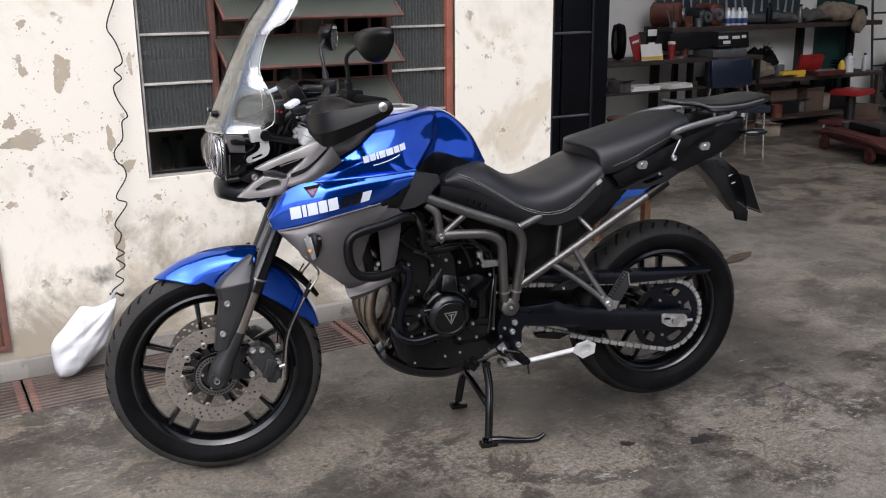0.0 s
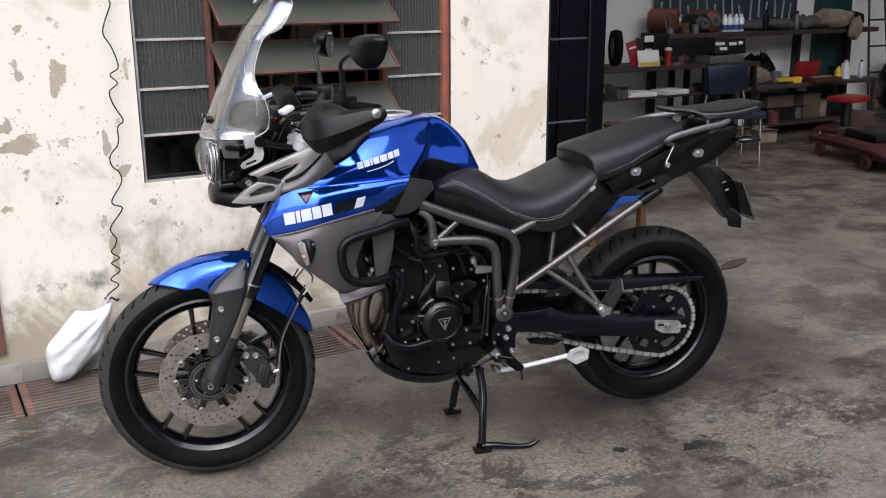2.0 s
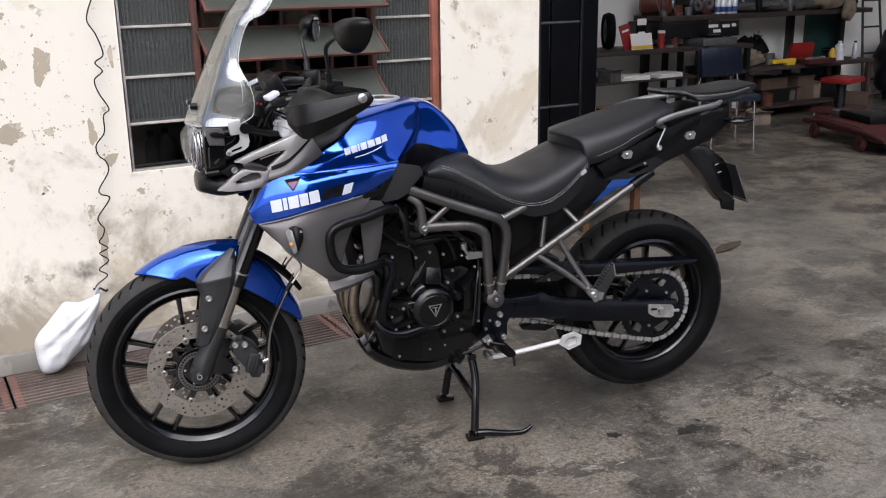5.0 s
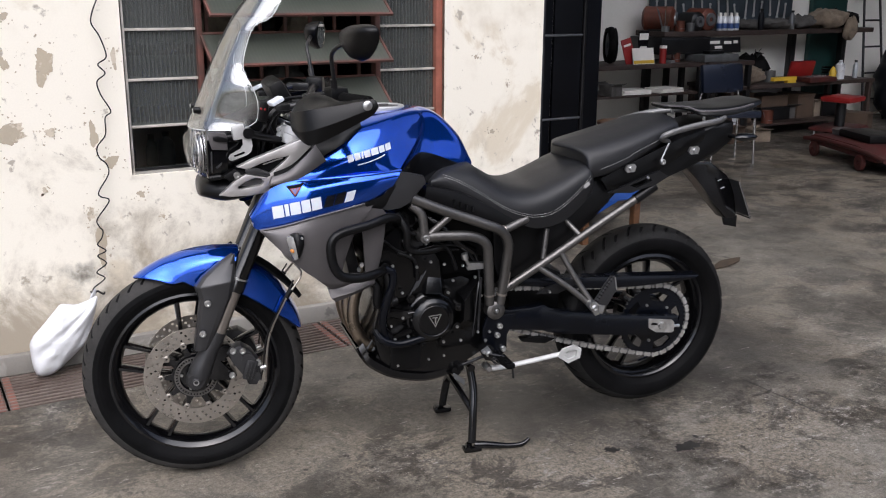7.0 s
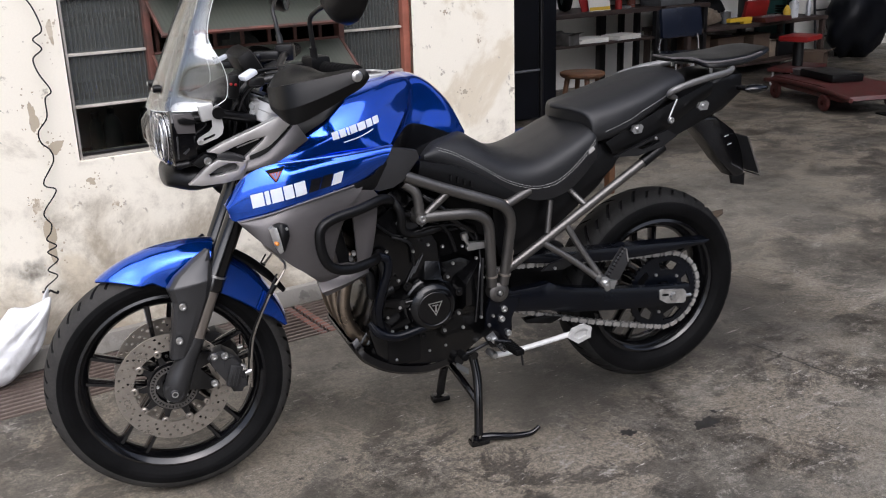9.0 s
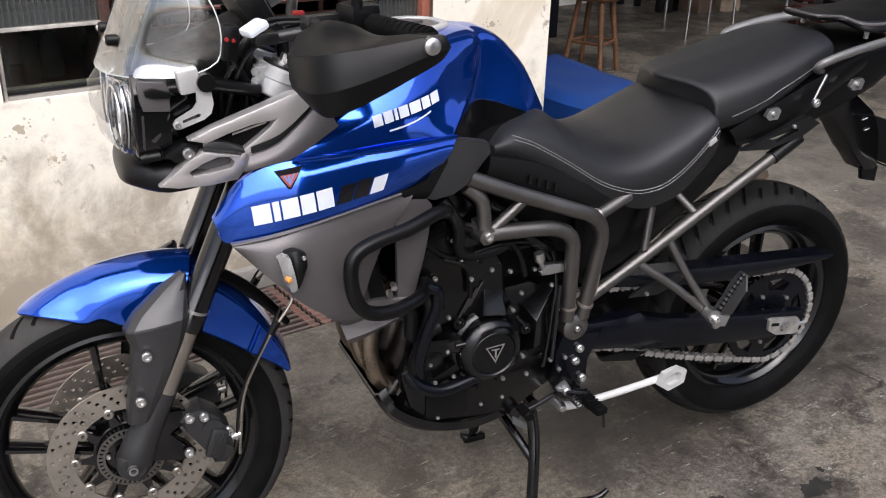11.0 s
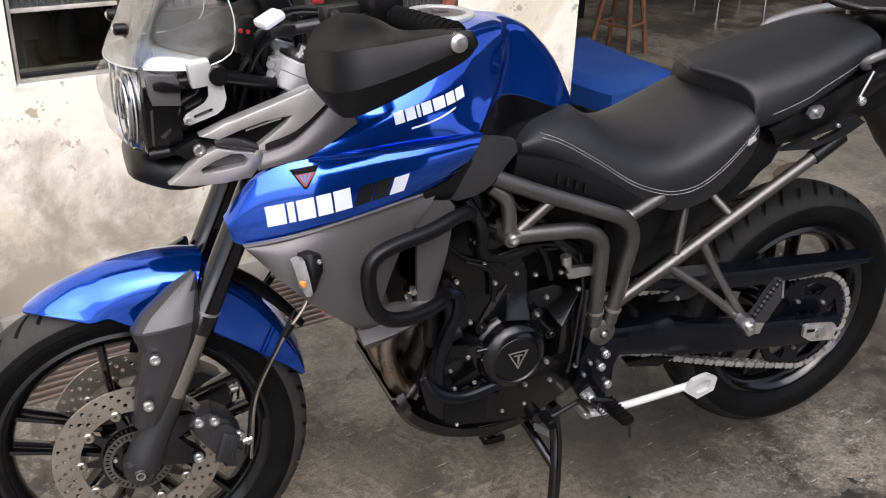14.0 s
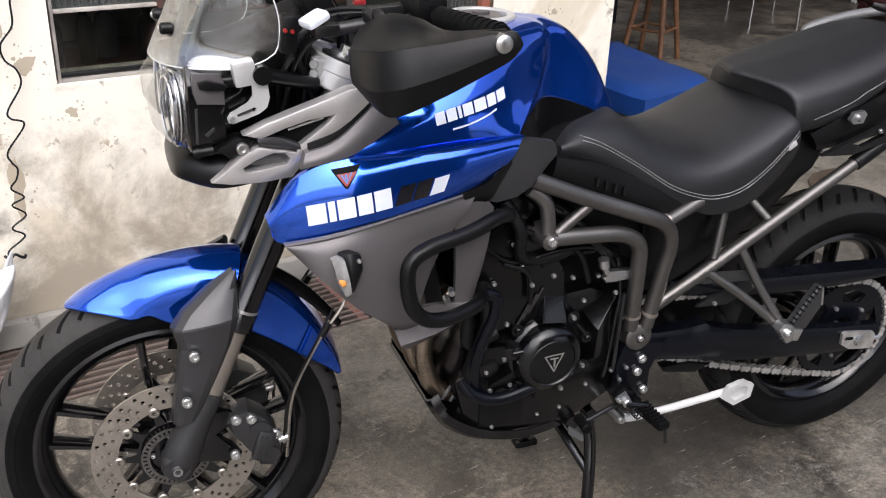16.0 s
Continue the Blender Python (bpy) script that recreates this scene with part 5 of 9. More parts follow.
# ---- seats
SEAT = [
    (0.712, [(0, 0.900), (0.07, 0.900), (0.125, 0.906), (0.147, 0.910), (0.152, 0.902), (0.147, 0.890)]),
    (0.760, [(0, 0.930), (0.07, 0.934), (0.125, 0.934), (0.151, 0.920), (0.158, 0.900), (0.153, 0.880)]),
    (0.850, [(0, 0.944), (0.06, 0.944), (0.112, 0.934), (0.150, 0.905), (0.166, 0.868), (0.163, 0.836)]),
    (0.900, [(0, 0.920), (0.06, 0.917), (0.115, 0.904), (0.155, 0.878), (0.172, 0.842), (0.168, 0.810)]),
    (0.970, [(0, 0.882), (0.07, 0.878), (0.125, 0.866), (0.163, 0.843), (0.178, 0.810), (0.172, 0.776)]),
    (1.050, [(0, 0.872), (0.09, 0.867), (0.145, 0.854), (0.174, 0.830), (0.182, 0.786), (0.174, 0.745)]),
    (1.140, [(0, 0.903), (0.10, 0.897), (0.152, 0.881), (0.174, 0.852), (0.177, 0.800), (0.168, 0.757)]),
    (1.205, [(0, 0.932), (0.10, 0.926), (0.148, 0.911), (0.167, 0.885), (0.169, 0.842), (0.160, 0.800)]),
    (1.240, [(0, 0.942), (0.10, 0.936), (0.143, 0.922), (0.160, 0.898), (0.162, 0.864), (0.154, 0.834)]),
    (1.252, [(0, 0.930), (0.09, 0.925), (0.130, 0.910), (0.150, 0.885), (0.152, 0.860), (0.145, 0.838)]),
]
bm = nb()
half_loft(bm, SEAT, 4, 5)
seat = part("rider_seat", bm, M["seat"], bike, "black vinyl rider seat with white double stitching", angle=60)
PILLION = [
    (1.176, [(0, 0.974), (0.08, 0.970), (0.122, 0.956), (0.138, 0.932), (0.141, 0.906), (0.132, 0.890)]),
    (1.184, [(0, 0.988), (0.09, 0.983), (0.132, 0.968), (0.149, 0.940), (0.152, 0.910), (0.143, 0.888)]),
    (1.280, [(0, 1.008), (0.10, 1.003), (0.143, 0.984), (0.156, 0.955), (0.157, 0.922), (0.146, 0.903)]),
    (1.400, [(0, 1.034), (0.10, 1.029), (0.140, 1.010), (0.151, 0.985), (0.151, 0.960), (0.140, 0.943)]),
    (1.520, [(0, 1.062), (0.08, 1.058), (0.120, 1.042), (0.131, 1.020), (0.131, 1.002), (0.120, 0.988)]),
    (1.575, [(0, 1.066), (0.06, 1.062), (0.098, 1.048), (0.108, 1.032), (0.108, 1.018), (0.098, 1.006)]),
]
bm = nb()
half_loft(bm, PILLION, 4, 5, lambda p: (p.x + 0.42 * abs(p.y) * max(0.0, min(1.0, (1.5 - p.x) / 0.3)), p.y, p.z))
pillion = part("pillion_seat", bm, M["seat"], bike, "black vinyl pillion seat with white stitching", angle=60)


def stitching(ob, path, parent):
    t = tree(ob)
    bm = nb()
    pts = spline([(x, 0, z) for x, z in path], 14)
    acc, on = 0.0, []
    for p, q in zip(pts, pts[1:]):
        n = max(1, int((q - p).length / 0.0045))
        for k in range(n):
            a, c = p.lerp(q, k / n), p.lerp(q, (k + 0.62) / n)
            ya, yc = side_y(t, a.x, a.z, 0.0004), side_y(t, c.x, c.z, 0.0004)
            if ya is not None and yc is not None:
                tube(bm, [(a.x, ya, a.z), (c.x, yc, c.z)], 0.00065, 5, curve=False)
    return part("stitching", bm, M["stitch"], parent, "white double stitching")


ST = [(0.752, 0.926), (0.795, 0.910), (0.868, 0.868), (0.942, 0.821), (1.00, 0.798), (1.048, 0.790), (1.105, 0.799), (1.165, 0.835), (1.240, 0.900)]
stitching(seat, ST, seat)
stitching(seat, [(x + 0.002, z - 0.007) for x, z in ST], seat)
stitching(pillion, [(1.275, 0.918), (1.36, 0.948), (1.40, 0.968), (1.50, 1.005), (1.55, 1.018)], pillion)
bm = nb()
box(bm, (1.222, -0.167, 0.872), (0.022, 0.003, 0.012), 0.001, pose(0, 0, 0, 0, -35, 0))
part("seat_tag", bm, M["stitch"], seat, "small white fabric tag")

# dark cover under the seat front, and airbox side
def side_cover(bm):
    ruled(bm, [(0.690, -0.178, 0.900), (0.80, -0.172, 0.872), (0.92, -0.172, 0.812), (1.02, -0.170, 0.770)], [(0.680, -0.180, 0.858), (0.77, -0.178, 0.822), (0.88, -0.176, 0.772), (0.955, -0.172, 0.735)], 4, 5, 0.004, 0.05)


sc = both("side_cover", side_cover, M["black_plastic"])
for k in range(4):
    bm = nb()
    box(bm, (0.775 + 0.020 * k, -0.182, 0.846 - 0.008 * k), (0.006, 0.006, 0.018), 0.001)
    part("vent_rib", bm, M["gloss_black"], sc[0])
bm = nb()
slab(bm, [(0.62, 0.90), (0.80, 0.90), (1.05, 0.80), (1.10, 0.72), (1.02, 0.60), (0.95, 0.62), (0.62, 0.78)], -0.11, 0.11, 0.01)
part("airbox", bm, M["black_plastic"], bike)
bm = nb()
slab(bm, [(0.690, 0.790), (0.940, 0.770), (0.962, 0.700), (0.955, 0.545), (0.860, 0.560), (0.690, 0.570)], -0.095, 0.095, 0.015)
part("throttle_body", bm, M["rubber"], bike, "black intake body above the engine")
bm = nb()
slab(bm, [(1.00, 0.78), (1.22, 0.84), (1.45, 0.93), (1.44, 0.87), (1.28, 0.76), (1.20, 0.68), (1.08, 0.66)], -0.09, 0.09, 0.02)
part("rear_inner_guard", bm, M["black_plastic"], bike)
bm = nb()
slab(bm, [(0.920, 0.800), (1.100, 0.840), (1.300, 0.895), (1.365, 0.865), (1.322, 0.800), (1.276, 0.748), (1.177, 0.678), (1.116, 0.632), (1.080, 0.602), (1.010, 0.580), (0.950, 0.560), (0.930, 0.620)], -0.125, 0.125, 0.015)
part("battery_tray", bm, M["black_plastic"], bike, "black tray below the seat")
bm = nb()
slab(bm, [(0.985, 0.585), (1.110, 0.600), (1.195, 0.560), (1.190, 0.420), (1.010, 0.420)], -0.070, 0.070, 0.02)
part("shock_shield", bm, M["black_plastic"], bike, "black shield before the rear tyre")

# ---- frame
TUBES = [
    ("frame_tube", [(0.640, -0.188, 0.868), (0.74, -0.193, 0.826), (0.86, -0.196, 0.780), (0.925, -0.193, 0.750), (0.952, -0.186, 0.705), (0.952, -0.172, 0.63), (0.940, -0.160, 0.505)], 0.0158),
    ("frame_tube", [(0.685, -0.192, 0.748), (0.76, -0.193, 0.746), (0.835, -0.192, 0.738), (0.878, -0.188, 0.710), (0.890, -0.180, 0.655), (0.898, -0.168, 0.57), (0.905, -0.158, 0.505)], 0.0158),
    ("frame_tube", [(0.640, -0.180, 0.846), (0.668, -0.188, 0.822), (0.676, -0.190, 0.790), (0.678, -0.190, 0.755)], 0.014),
    ("frame_tube", [(0.692, -0.190, 0.752), (0.765, -0.192, 0.812)], 0.011),
    ("frame_tube", [(0.922, -0.186, 0.744), (0.962, -0.180, 0.757), (1.020, -0.170, 0.778)], 0.0125),
    ("subframe_tube", [(0.945, -0.165, 0.548), (1.10, -0.163, 0.636), (1.44, -0.152, 0.832)], 0.0135),
    ("subframe_tube", [(1.060, -0.166, 0.618), (1.15, -0.196, 0.555), (1.226, -0.222, 0.492)], 0.0095),
    ("subframe_tube", [(1.140, -0.164, 0.662), (1.185, -0.192, 0.575), (1.234, -0.224, 0.494)], 0.0095),
    ("subframe_tube", [(1.082, -0.163, 0.640), (1.098, -0.150, 0.735)], 0.0085),
    ("subframe_tube", [(1.215, -0.159, 0.702), (1.160, -0.10, 0.77)], 0.009),
]
for nm, pts, r in TUBES:
    both(nm, lambda bm: tube(bm, pts, r, 16, 8), M["frame"])
for p, q in (((0.9425, -0.1635, 0.534), (0.9432, -0.1643, 0.540)), ((0.9030, -0.1618, 0.534), (0.9026, -0.1624, 0.540))):
    both("weld_ring", lambda bm: rod(bm, p, q, 0.0182), M["fork_steel"])
both("weld_ring", lambda bm: rod(bm, (0.939, -0.1835, 0.7495), (0.943, -0.183, 0.7508), 0.0148), M["fork_steel"])
both("tube_gusset", lambda bm: slab(bm, [(0.952, 0.560), (0.958, 0.612), (0.964, 0.618), (0.968, 0.606), (0.960, 0.556)], -0.176, -0.168, 0.002), M["fork_steel"], label="pale welded gusset on the frame")
both("tube_end", lambda bm: rod(bm, (1.405, -0.154, 0.812), (1.475, -0.151, 0.853), 0.0165), M["black_plastic"])
both("frame_node", lambda bm: lathe(bm, [(-0.205, 0.006), (-0.205, 0.017), (-0.17, 0.022), (-0.15, 0.022), (-0.15, 0.006)], 20, "y", (0.680, 0, 0.748)), M["frame"])
bolt(BOLT_L, 0.680, -0.203, 0.748, bike)
both("frame_pivot", lambda bm: (lathe(bm, [(-0.172, 0.010), (-0.172, 0.020), (-0.165, 0.030), (-0.12, 0.032), (-0.12, 0.010)], 28, "y", (0.925, 0, 0.482))), M["frame"])
both("pivot_plate", lambda bm: box(bm, (0.930, -0.115, 0.42), (0.050, 0.05, 0.13), 0.012), M["engine"])
bm = nb()
lathe(bm, [(-0.176, 0.0), (-0.176, 0.005), (-0.172, 0.008), (-0.168, 0.008), (-0.168, 0.0)], 16, "y", (0.925, 0, 0.482), closed=False)
part("pivot_bolt", bm, M["alloy"], bike)

# ---- engine
bm = nb()
slab(bm, [(0.56, 0.31), (0.53, 0.42), (0.55, 0.52), (0.62, 0.58), (0.82, 0.60), (0.93, 0.55), (0.95, 0.45), (0.90, 0.34), (0.80, 0.28), (0.64, 0.28)], -0.135, 0.15, 0.02)
engine = part("engine", bm, M["engine"], bike, "black three-cylinder engine")
bm = nb()
slab(bm, [(0.545, 0.54), (0.515, 0.66), (0.535, 0.73), (0.60, 0.78), (0.70, 0.76), (0.735, 0.66), (0.76, 0.57)], -0.165, 0.165, 0.015)
part("cylinder_head", bm, M["engine"], engine)
bm = nb()
slab(bm, [(0.50, 0.70), (0.545, 0.79), (0.64, 0.83), (0.68, 0.79), (0.60, 0.72)], -0.15, 0.15, 0.015)
part("cam_cover", bm, M["engine"], engine)
# round left cover with its badge
bm = nb()
lathe(bm, [(-0.13, 0.0), (-0.13, 0.088), (-0.160, 0.086), (-0.172, 0.080), (-0.175, 0.074), (-0.188, 0.071), (-0.197, 0.065), (-0.203, 0.056), (-0.205, 0.051), (-0.202, 0.0485), (-0.2025, 0.047), (-0.2035, 0.046), (-0.2025, 0.0)], 56, "y", (0.708, 0, 0.484), closed=False)
cov = part("generator_cover", bm, M["engine"], engine, "round black engine cover")
bm = nb()
tri = [(0.688, 0.500), (0.732, 0.503), (0.712, 0.461)]
holed(bm, tri, [[(0.6925, 0.4975), (0.727, 0.4998), (0.7118, 0.467)]], -0.2035, -0.2020)
part("cover_badge", bm, M["alloy"], cov, "silver outlined triangle badge")
bm = nb()
box(bm, (0.7105, -0.2028, 0.4925), (0.018, 0.0014, 0.003))
box(bm, (0.7118, -0.2028, 0.482), (0.004, 0.0014, 0.018))
part("cover_badge_bar", bm, M["alloy"], cov)
for k in range(9):
    a = radians(15 + 40 * k)
    r = 0.093
    bm = nb()
    x, z = 0.708 + r * math.cos(a), 0.484 + r * math.sin(a)
    rod(bm, (x, -0.172, z), (x, -0.125, z), 0.013)
    part("bolt_boss", bm, M["engine"], engine)
    bolt(BOLT if k % 3 else BOLT_B, x, -0.172, z, engine)
# arms and ribs that spread from the cover
for k, (x0, z0, x1, z1, w) in enumerate(((0.64, 0.50, 0.56, 0.515, 0.030), (0.65, 0.45, 0.585, 0.425, 0.026), (0.72, 0.56, 0.735, 0.66, 0.045), (0.79, 0.535, 0.862, 0.625, 0.06), (0.77, 0.44, 0.86, 0.40, 0.045), (0.70, 0.40, 0.69, 0.33, 0.05))[:2]):
    bm = nb()
    d = Vector((x1 - x0, 0, z1 - z0))
    n = Vector((-d.z, 0, d.x)).normalized()
    a, c = Vector((x0, 0, z0)), Vector((x1, 0, z1))
    o = [a + n * w * 0.6, c + n * w * 0.4, c - n * w * 0.4, a - n * w * 0.6]
    slab(bm, [(p.x, p.z) for p in o], -0.176, -0.12, 0.008)
    part("casing_rib", bm, M["engine"], engine)
# sloping facets that catch the sky
def facet(name, outer, inner, label=""):
    """A raised casing boss: an outer face (x, y, z) on a wider foot at the casing wall."""
    bm = nb()
    skin(bm, [[Vector(p) for p in inner], [Vector(p) for p in outer]])
    rim = [e for e in bm.edges if all(any((v.co - Vector(p)).length < 1e-6 for p in outer) for v in e.verts)]
    bmesh.ops.bevel(bm, geom=rim, offset=0.004, segments=2, affect="EDGES", profile=0.6)
    return part(name, bm, M["engine"], engine, label, angle=30)


facet("starter_cover", [(0.705, -0.150, 0.640), (0.742, -0.150, 0.634), (0.738, -0.190, 0.560), (0.684, -0.192, 0.568)], [(0.690, -0.115, 0.655), (0.760, -0.115, 0.648), (0.765, -0.115, 0.550), (0.668, -0.115, 0.560)], "glossy black sloping casing over the starter gears")
facet("sprocket_cover", [(0.872, -0.148, 0.586), (0.878, -0.150, 0.500), (0.850, -0.172, 0.455), (0.808, -0.190, 0.470), (0.812, -0.188, 0.530)], [(0.884, -0.11, 0.605), (0.890, -0.11, 0.480), (0.860, -0.11, 0.385), (0.795, -0.11, 0.400), (0.795, -0.11, 0.560)], "ribbed black sprocket cover")
facet("side_boss", [(0.595, -0.165, 0.508), (0.640, -0.190, 0.520), (0.648, -0.190, 0.492), (0.596, -0.165, 0.488)], [(0.575, -0.12, 0.520), (0.650, -0.12, 0.545), (0.655, -0.12, 0.475), (0.578, -0.12, 0.475)])
for k in range(3):
    bm = nb()
    rod(bm, (0.628 + 0.010 * k, -0.186, 0.508 - 0.022 * k), (0.662, -0.190, 0.512 - 0.022 * k), 0.006)
    part("casing_web", bm, M["engine"], engine)
for k in range(3):
    bm = nb()
    tube(bm, [(0.640 + 0.012 * k, -0.168, 0.560 + 0.012 * k), (0.668 + 0.012 * k, -0.166, 0.610 + 0.012 * k)], 0.0035, 8, curve=False)
    part("casing_web", bm, M["gloss_black"], engine)
bm = nb()
tube(bm, [(0.868, -0.162, 0.588), (0.858, -0.172, 0.545), (0.850, -0.176, 0.470), (0.842, -0.176, 0.410)], 0.0045, 8, 5)
part("breather_pipe", bm, M["gloss_black"], engine)
bm = nb()
tube(bm, [(0.528, -0.170, 0.462), (0.550, -0.186, 0.430), (0.600, -0.192, 0.414), (0.670, -0.188, 0.424), (0.735, -0.172, 0.432), (0.775, -0.150, 0.445)], 0.0125, 14, 6)
part("guard_cross_tube", bm, M["swing"], bike, "black lower tube of the crash bar")
bm = nb()
slab(bm, [(0.53, 0.33), (0.56, 0.40), (0.64, 0.40), (0.80, 0.385), (0.84, 0.33), (0.79, 0.285), (0.60, 0.285)], -0.125, 0.125, 0.015)
part("sump", bm, M["engine"], engine)
bm = nb()
box(bm, (0.635, -0.125, 0.345), (0.10, 0.03, 0.085), 0.008)
part("oil_cooler", bm, M["black_plastic"], engine)
for x, z, y, big in ((0.560, 0.525, -0.180, 1), (0.578, 0.470, -0.176, 0), (0.590, 0.425, -0.172, 1), (0.612, 0.575, -0.180, 1), (0.656, 0.655, -0.186, 1), (0.700, 0.668, -0.186, 1), (0.745, 0.655, -0.180, 1), (0.775, 0.600, -0.178, 1), (0.812, 0.640, -0.160, 1),
                     (0.850, 0.602, -0.170, 1), (0.872, 0.540, -0.170, 0), (0.862, 0.420, -0.170, 1), (0.805, 0.398, -0.170, 1), (0.700, 0.345, -0.170, 0), (0.75, 0.352, -0.170, 0), (0.60, 0.335, -0.170, 0), (0.62, 0.735, -0.170, 1), (0.545, 0.70, -0.170, 0), (0.585, 0.66, -0.170, 1), (0.69, 0.72, -0.170, 0),
                     (0.535, 0.60, -0.170, 1), (0.64, 0.69, -0.17, 0), (0.565, 0.575, -0.176, 0), (0.83, 0.46, -0.17, 0)):
    bolt(BOLT if big else BOLT_S, x, y, z, engine)
# bright clutch arm, hoses and cables
bm = nb()
slab(bm, [(0.822, 0.634), (0.832, 0.650), (0.884, 0.646), (0.894, 0.638), (0.892, 0.624), (0.840, 0.630), (0.828, 0.624)], -0.172, -0.156, 0.004)
rod(bm, (0.812, -0.176, 0.682), (0.816, -0.176, 0.664), 0.011)
rod(bm, (0.814, -0.172, 0.672), (0.828, -0.168, 0.645), 0.006)
part("clutch_arm", bm, M["alloy"], engine, "bright alloy clutch release arm")
for nm, pts, r, m_ in (
    ("coolant_hose", [(0.560, -0.175, 0.655), (0.572, -0.188, 0.60), (0.556, -0.185, 0.53), (0.545, -0.175, 0.47), (0.575, -0.165, 0.43)], 0.016, "black_plastic"),
    ("coolant_hose", [(0.50, -0.15, 0.63), (0.535, -0.17, 0.60), (0.54, -0.17, 0.54), (0.60, -0.16, 0.545)], 0.014, "black_plastic"),
    ("coolant_hose", [(0.60, -0.165, 0.82), (0.625, -0.185, 0.77), (0.63, -0.18, 0.72), (0.66, -0.172, 0.70), (0.72, -0.165, 0.70), (0.77, -0.16, 0.72)], 0.012, "black_plastic"),
    ("clutch_cable", [(0.85, -0.160, 0.655), (0.80, -0.175, 0.705), (0.72, -0.178, 0.715), (0.62, -0.175, 0.70), (0.56, -0.17, 0.74)], 0.004, "black_plastic"),
    ("wiring", [(0.69, -0.16, 0.77), (0.74, -0.16, 0.70), (0.84, -0.16, 0.69), (0.87, -0.15, 0.62)], 0.005, "black_plastic"),
    ("coolant_hose", [(0.70, -0.15, 0.80), (0.74, -0.165, 0.77), (0.80, -0.165, 0.71), (0.85, -0.15, 0.68)], 0.015, "engine"),
    ("wiring", [(0.64, -0.17, 0.76), (0.70, -0.172, 0.735), (0.76, -0.17, 0.70), (0.79, -0.165, 0.63)], 0.006, "black_plastic"),
    ("wiring", [(0.60, -0.176, 0.70), (0.65, -0.182, 0.675), (0.66, -0.178, 0.61)], 0.005, "black_plastic"),
    ("wiring", [(0.87, -0.15, 0.63), (0.866, -0.172, 0.55), (0.862, -0.172, 0.47)], 0.004, "black_plastic"),
    ("shift_rod", [(0.868, -0.178, 0.60), (0.858, -0.185, 0.43)], 0.004, "black_metal"),
):
    bm = nb()
    tube(bm, pts, r, 12, 6)
    part(nm, bm, M[m_], engine)

# radiator between the shrouds
bm = nb()
box(bm, (0.455, 0, 0.71), (0.035, 0.33, 0.26), 0.008, pose(0, 0, 0, 0, -12, 0))
part("radiator", bm, M["black_metal"], bike)

# exhaust headers
for k in range(3):
    y = -0.10 + 0.09 * k
    bm = nb()
    tube(bm, [(0.545, y, 0.625), (0.495, y, 0.585), (0.474, y, 0.50), (0.492, y * 0.95, 0.42), (0.535, y * 0.8, 0.375), (0.62, y * 0.6, 0.345)], 0.019, 18, 6)
    part("exhaust_header", bm, M["exhaust"], bike, "heat-tinted steel exhaust header pipe")
bm = nb()
slab(bm, [(0.545, 0.44), (0.60, 0.42), (0.60, 0.395), (0.545, 0.405)], -0.14, 0.14, 0.008)
part("header_bracket", bm, M["black_metal"], bike)

# skid plate with slots
def skid():
    bm = nb()
    line = spline([(0.478, 0, 0.385), (0.488, 0, 0.362), (0.520, 0, 0.322), (0.594, 0, 0.279), (0.700, 0, 0.254), (0.790, 0, 0.262)], 4)
    rings = []
    for i, p in enumerate(line):
        w = 0.128 + 0.018 * math.sin(math.pi * min(1, i / (len(line) - 1)))
        sec = [(-w, 0.030), (-w, 0.010), (-w + 0.012, 0), (w - 0.012, 0), (w, 0.010), (w, 0.030), (w - 0.004, 0.030), (w - 0.005, 0.012), (w - 0.014, 0.005), (-w + 0.014, 0.005), (-w + 0.005, 0.012), (-w + 0.004, 0.030)]
        n = Vector((0.72, 0, 0.69)) if i < 6 else Vector((0.35, 0, 0.93)) if i < 13 else Vector((0, 0, 1))
        rings.append([p + Vector((0, u, 0)) + n * v for u, v in sec])
    skin(bm, rings)
    return part("skid_plate", bm, M["gloss_black"], bike, "black engine skid plate")


sk = skid()
for k in range(3):
    bm = nb()
    box(bm, (0.528 + 0.018 * k, -0.105, 0.392 - 0.008 * k), (0.006, 0.006, 0.042), 0.002, pose(0, 0, 0, 0, 35, 0))
    part("skid_rib", bm, M["grey_metal"], sk)

# crash bars
both("crash_bar", lambda bm: tube(bm, [(0.600, -0.150, 0.790), (0.590, -0.205, 0.812), (0.555, -0.238, 0.826), (0.49, -0.262, 0.814), (0.415, -0.276, 0.802), (0.382, -0.281, 0.782), (0.376, -0.284, 0.745), (0.386, -0.285, 0.700), (0.412, -0.283, 0.672), (0.46, -0.272, 0.662), (0.520, -0.245, 0.664), (0.548, -0.205, 0.660), (0.560, -0.18, 0.66)], 0.0135, 16, 6), M["black_plastic"], label="matt black tubular crash bar")
both("crash_bar_lower", lambda bm: tube(bm, [(0.548, -0.208, 0.662), (0.575, -0.206, 0.650), (0.575, -0.204, 0.61), (0.562, -0.200, 0.57), (0.548, -0.190, 0.50), (0.560, -0.175, 0.44), (0.60, -0.16, 0.41)], 0.012, 14, 6), M["swing"])
bm = nb()
for x, z in ((0.466, 0.676), (0.474, 0.690)):
    rod(bm, (x, -0.240, z), (x + 0.004, -0.222, z), 0.0055)
part("crash_bar_clamp", bm, M["alloy"], bike)

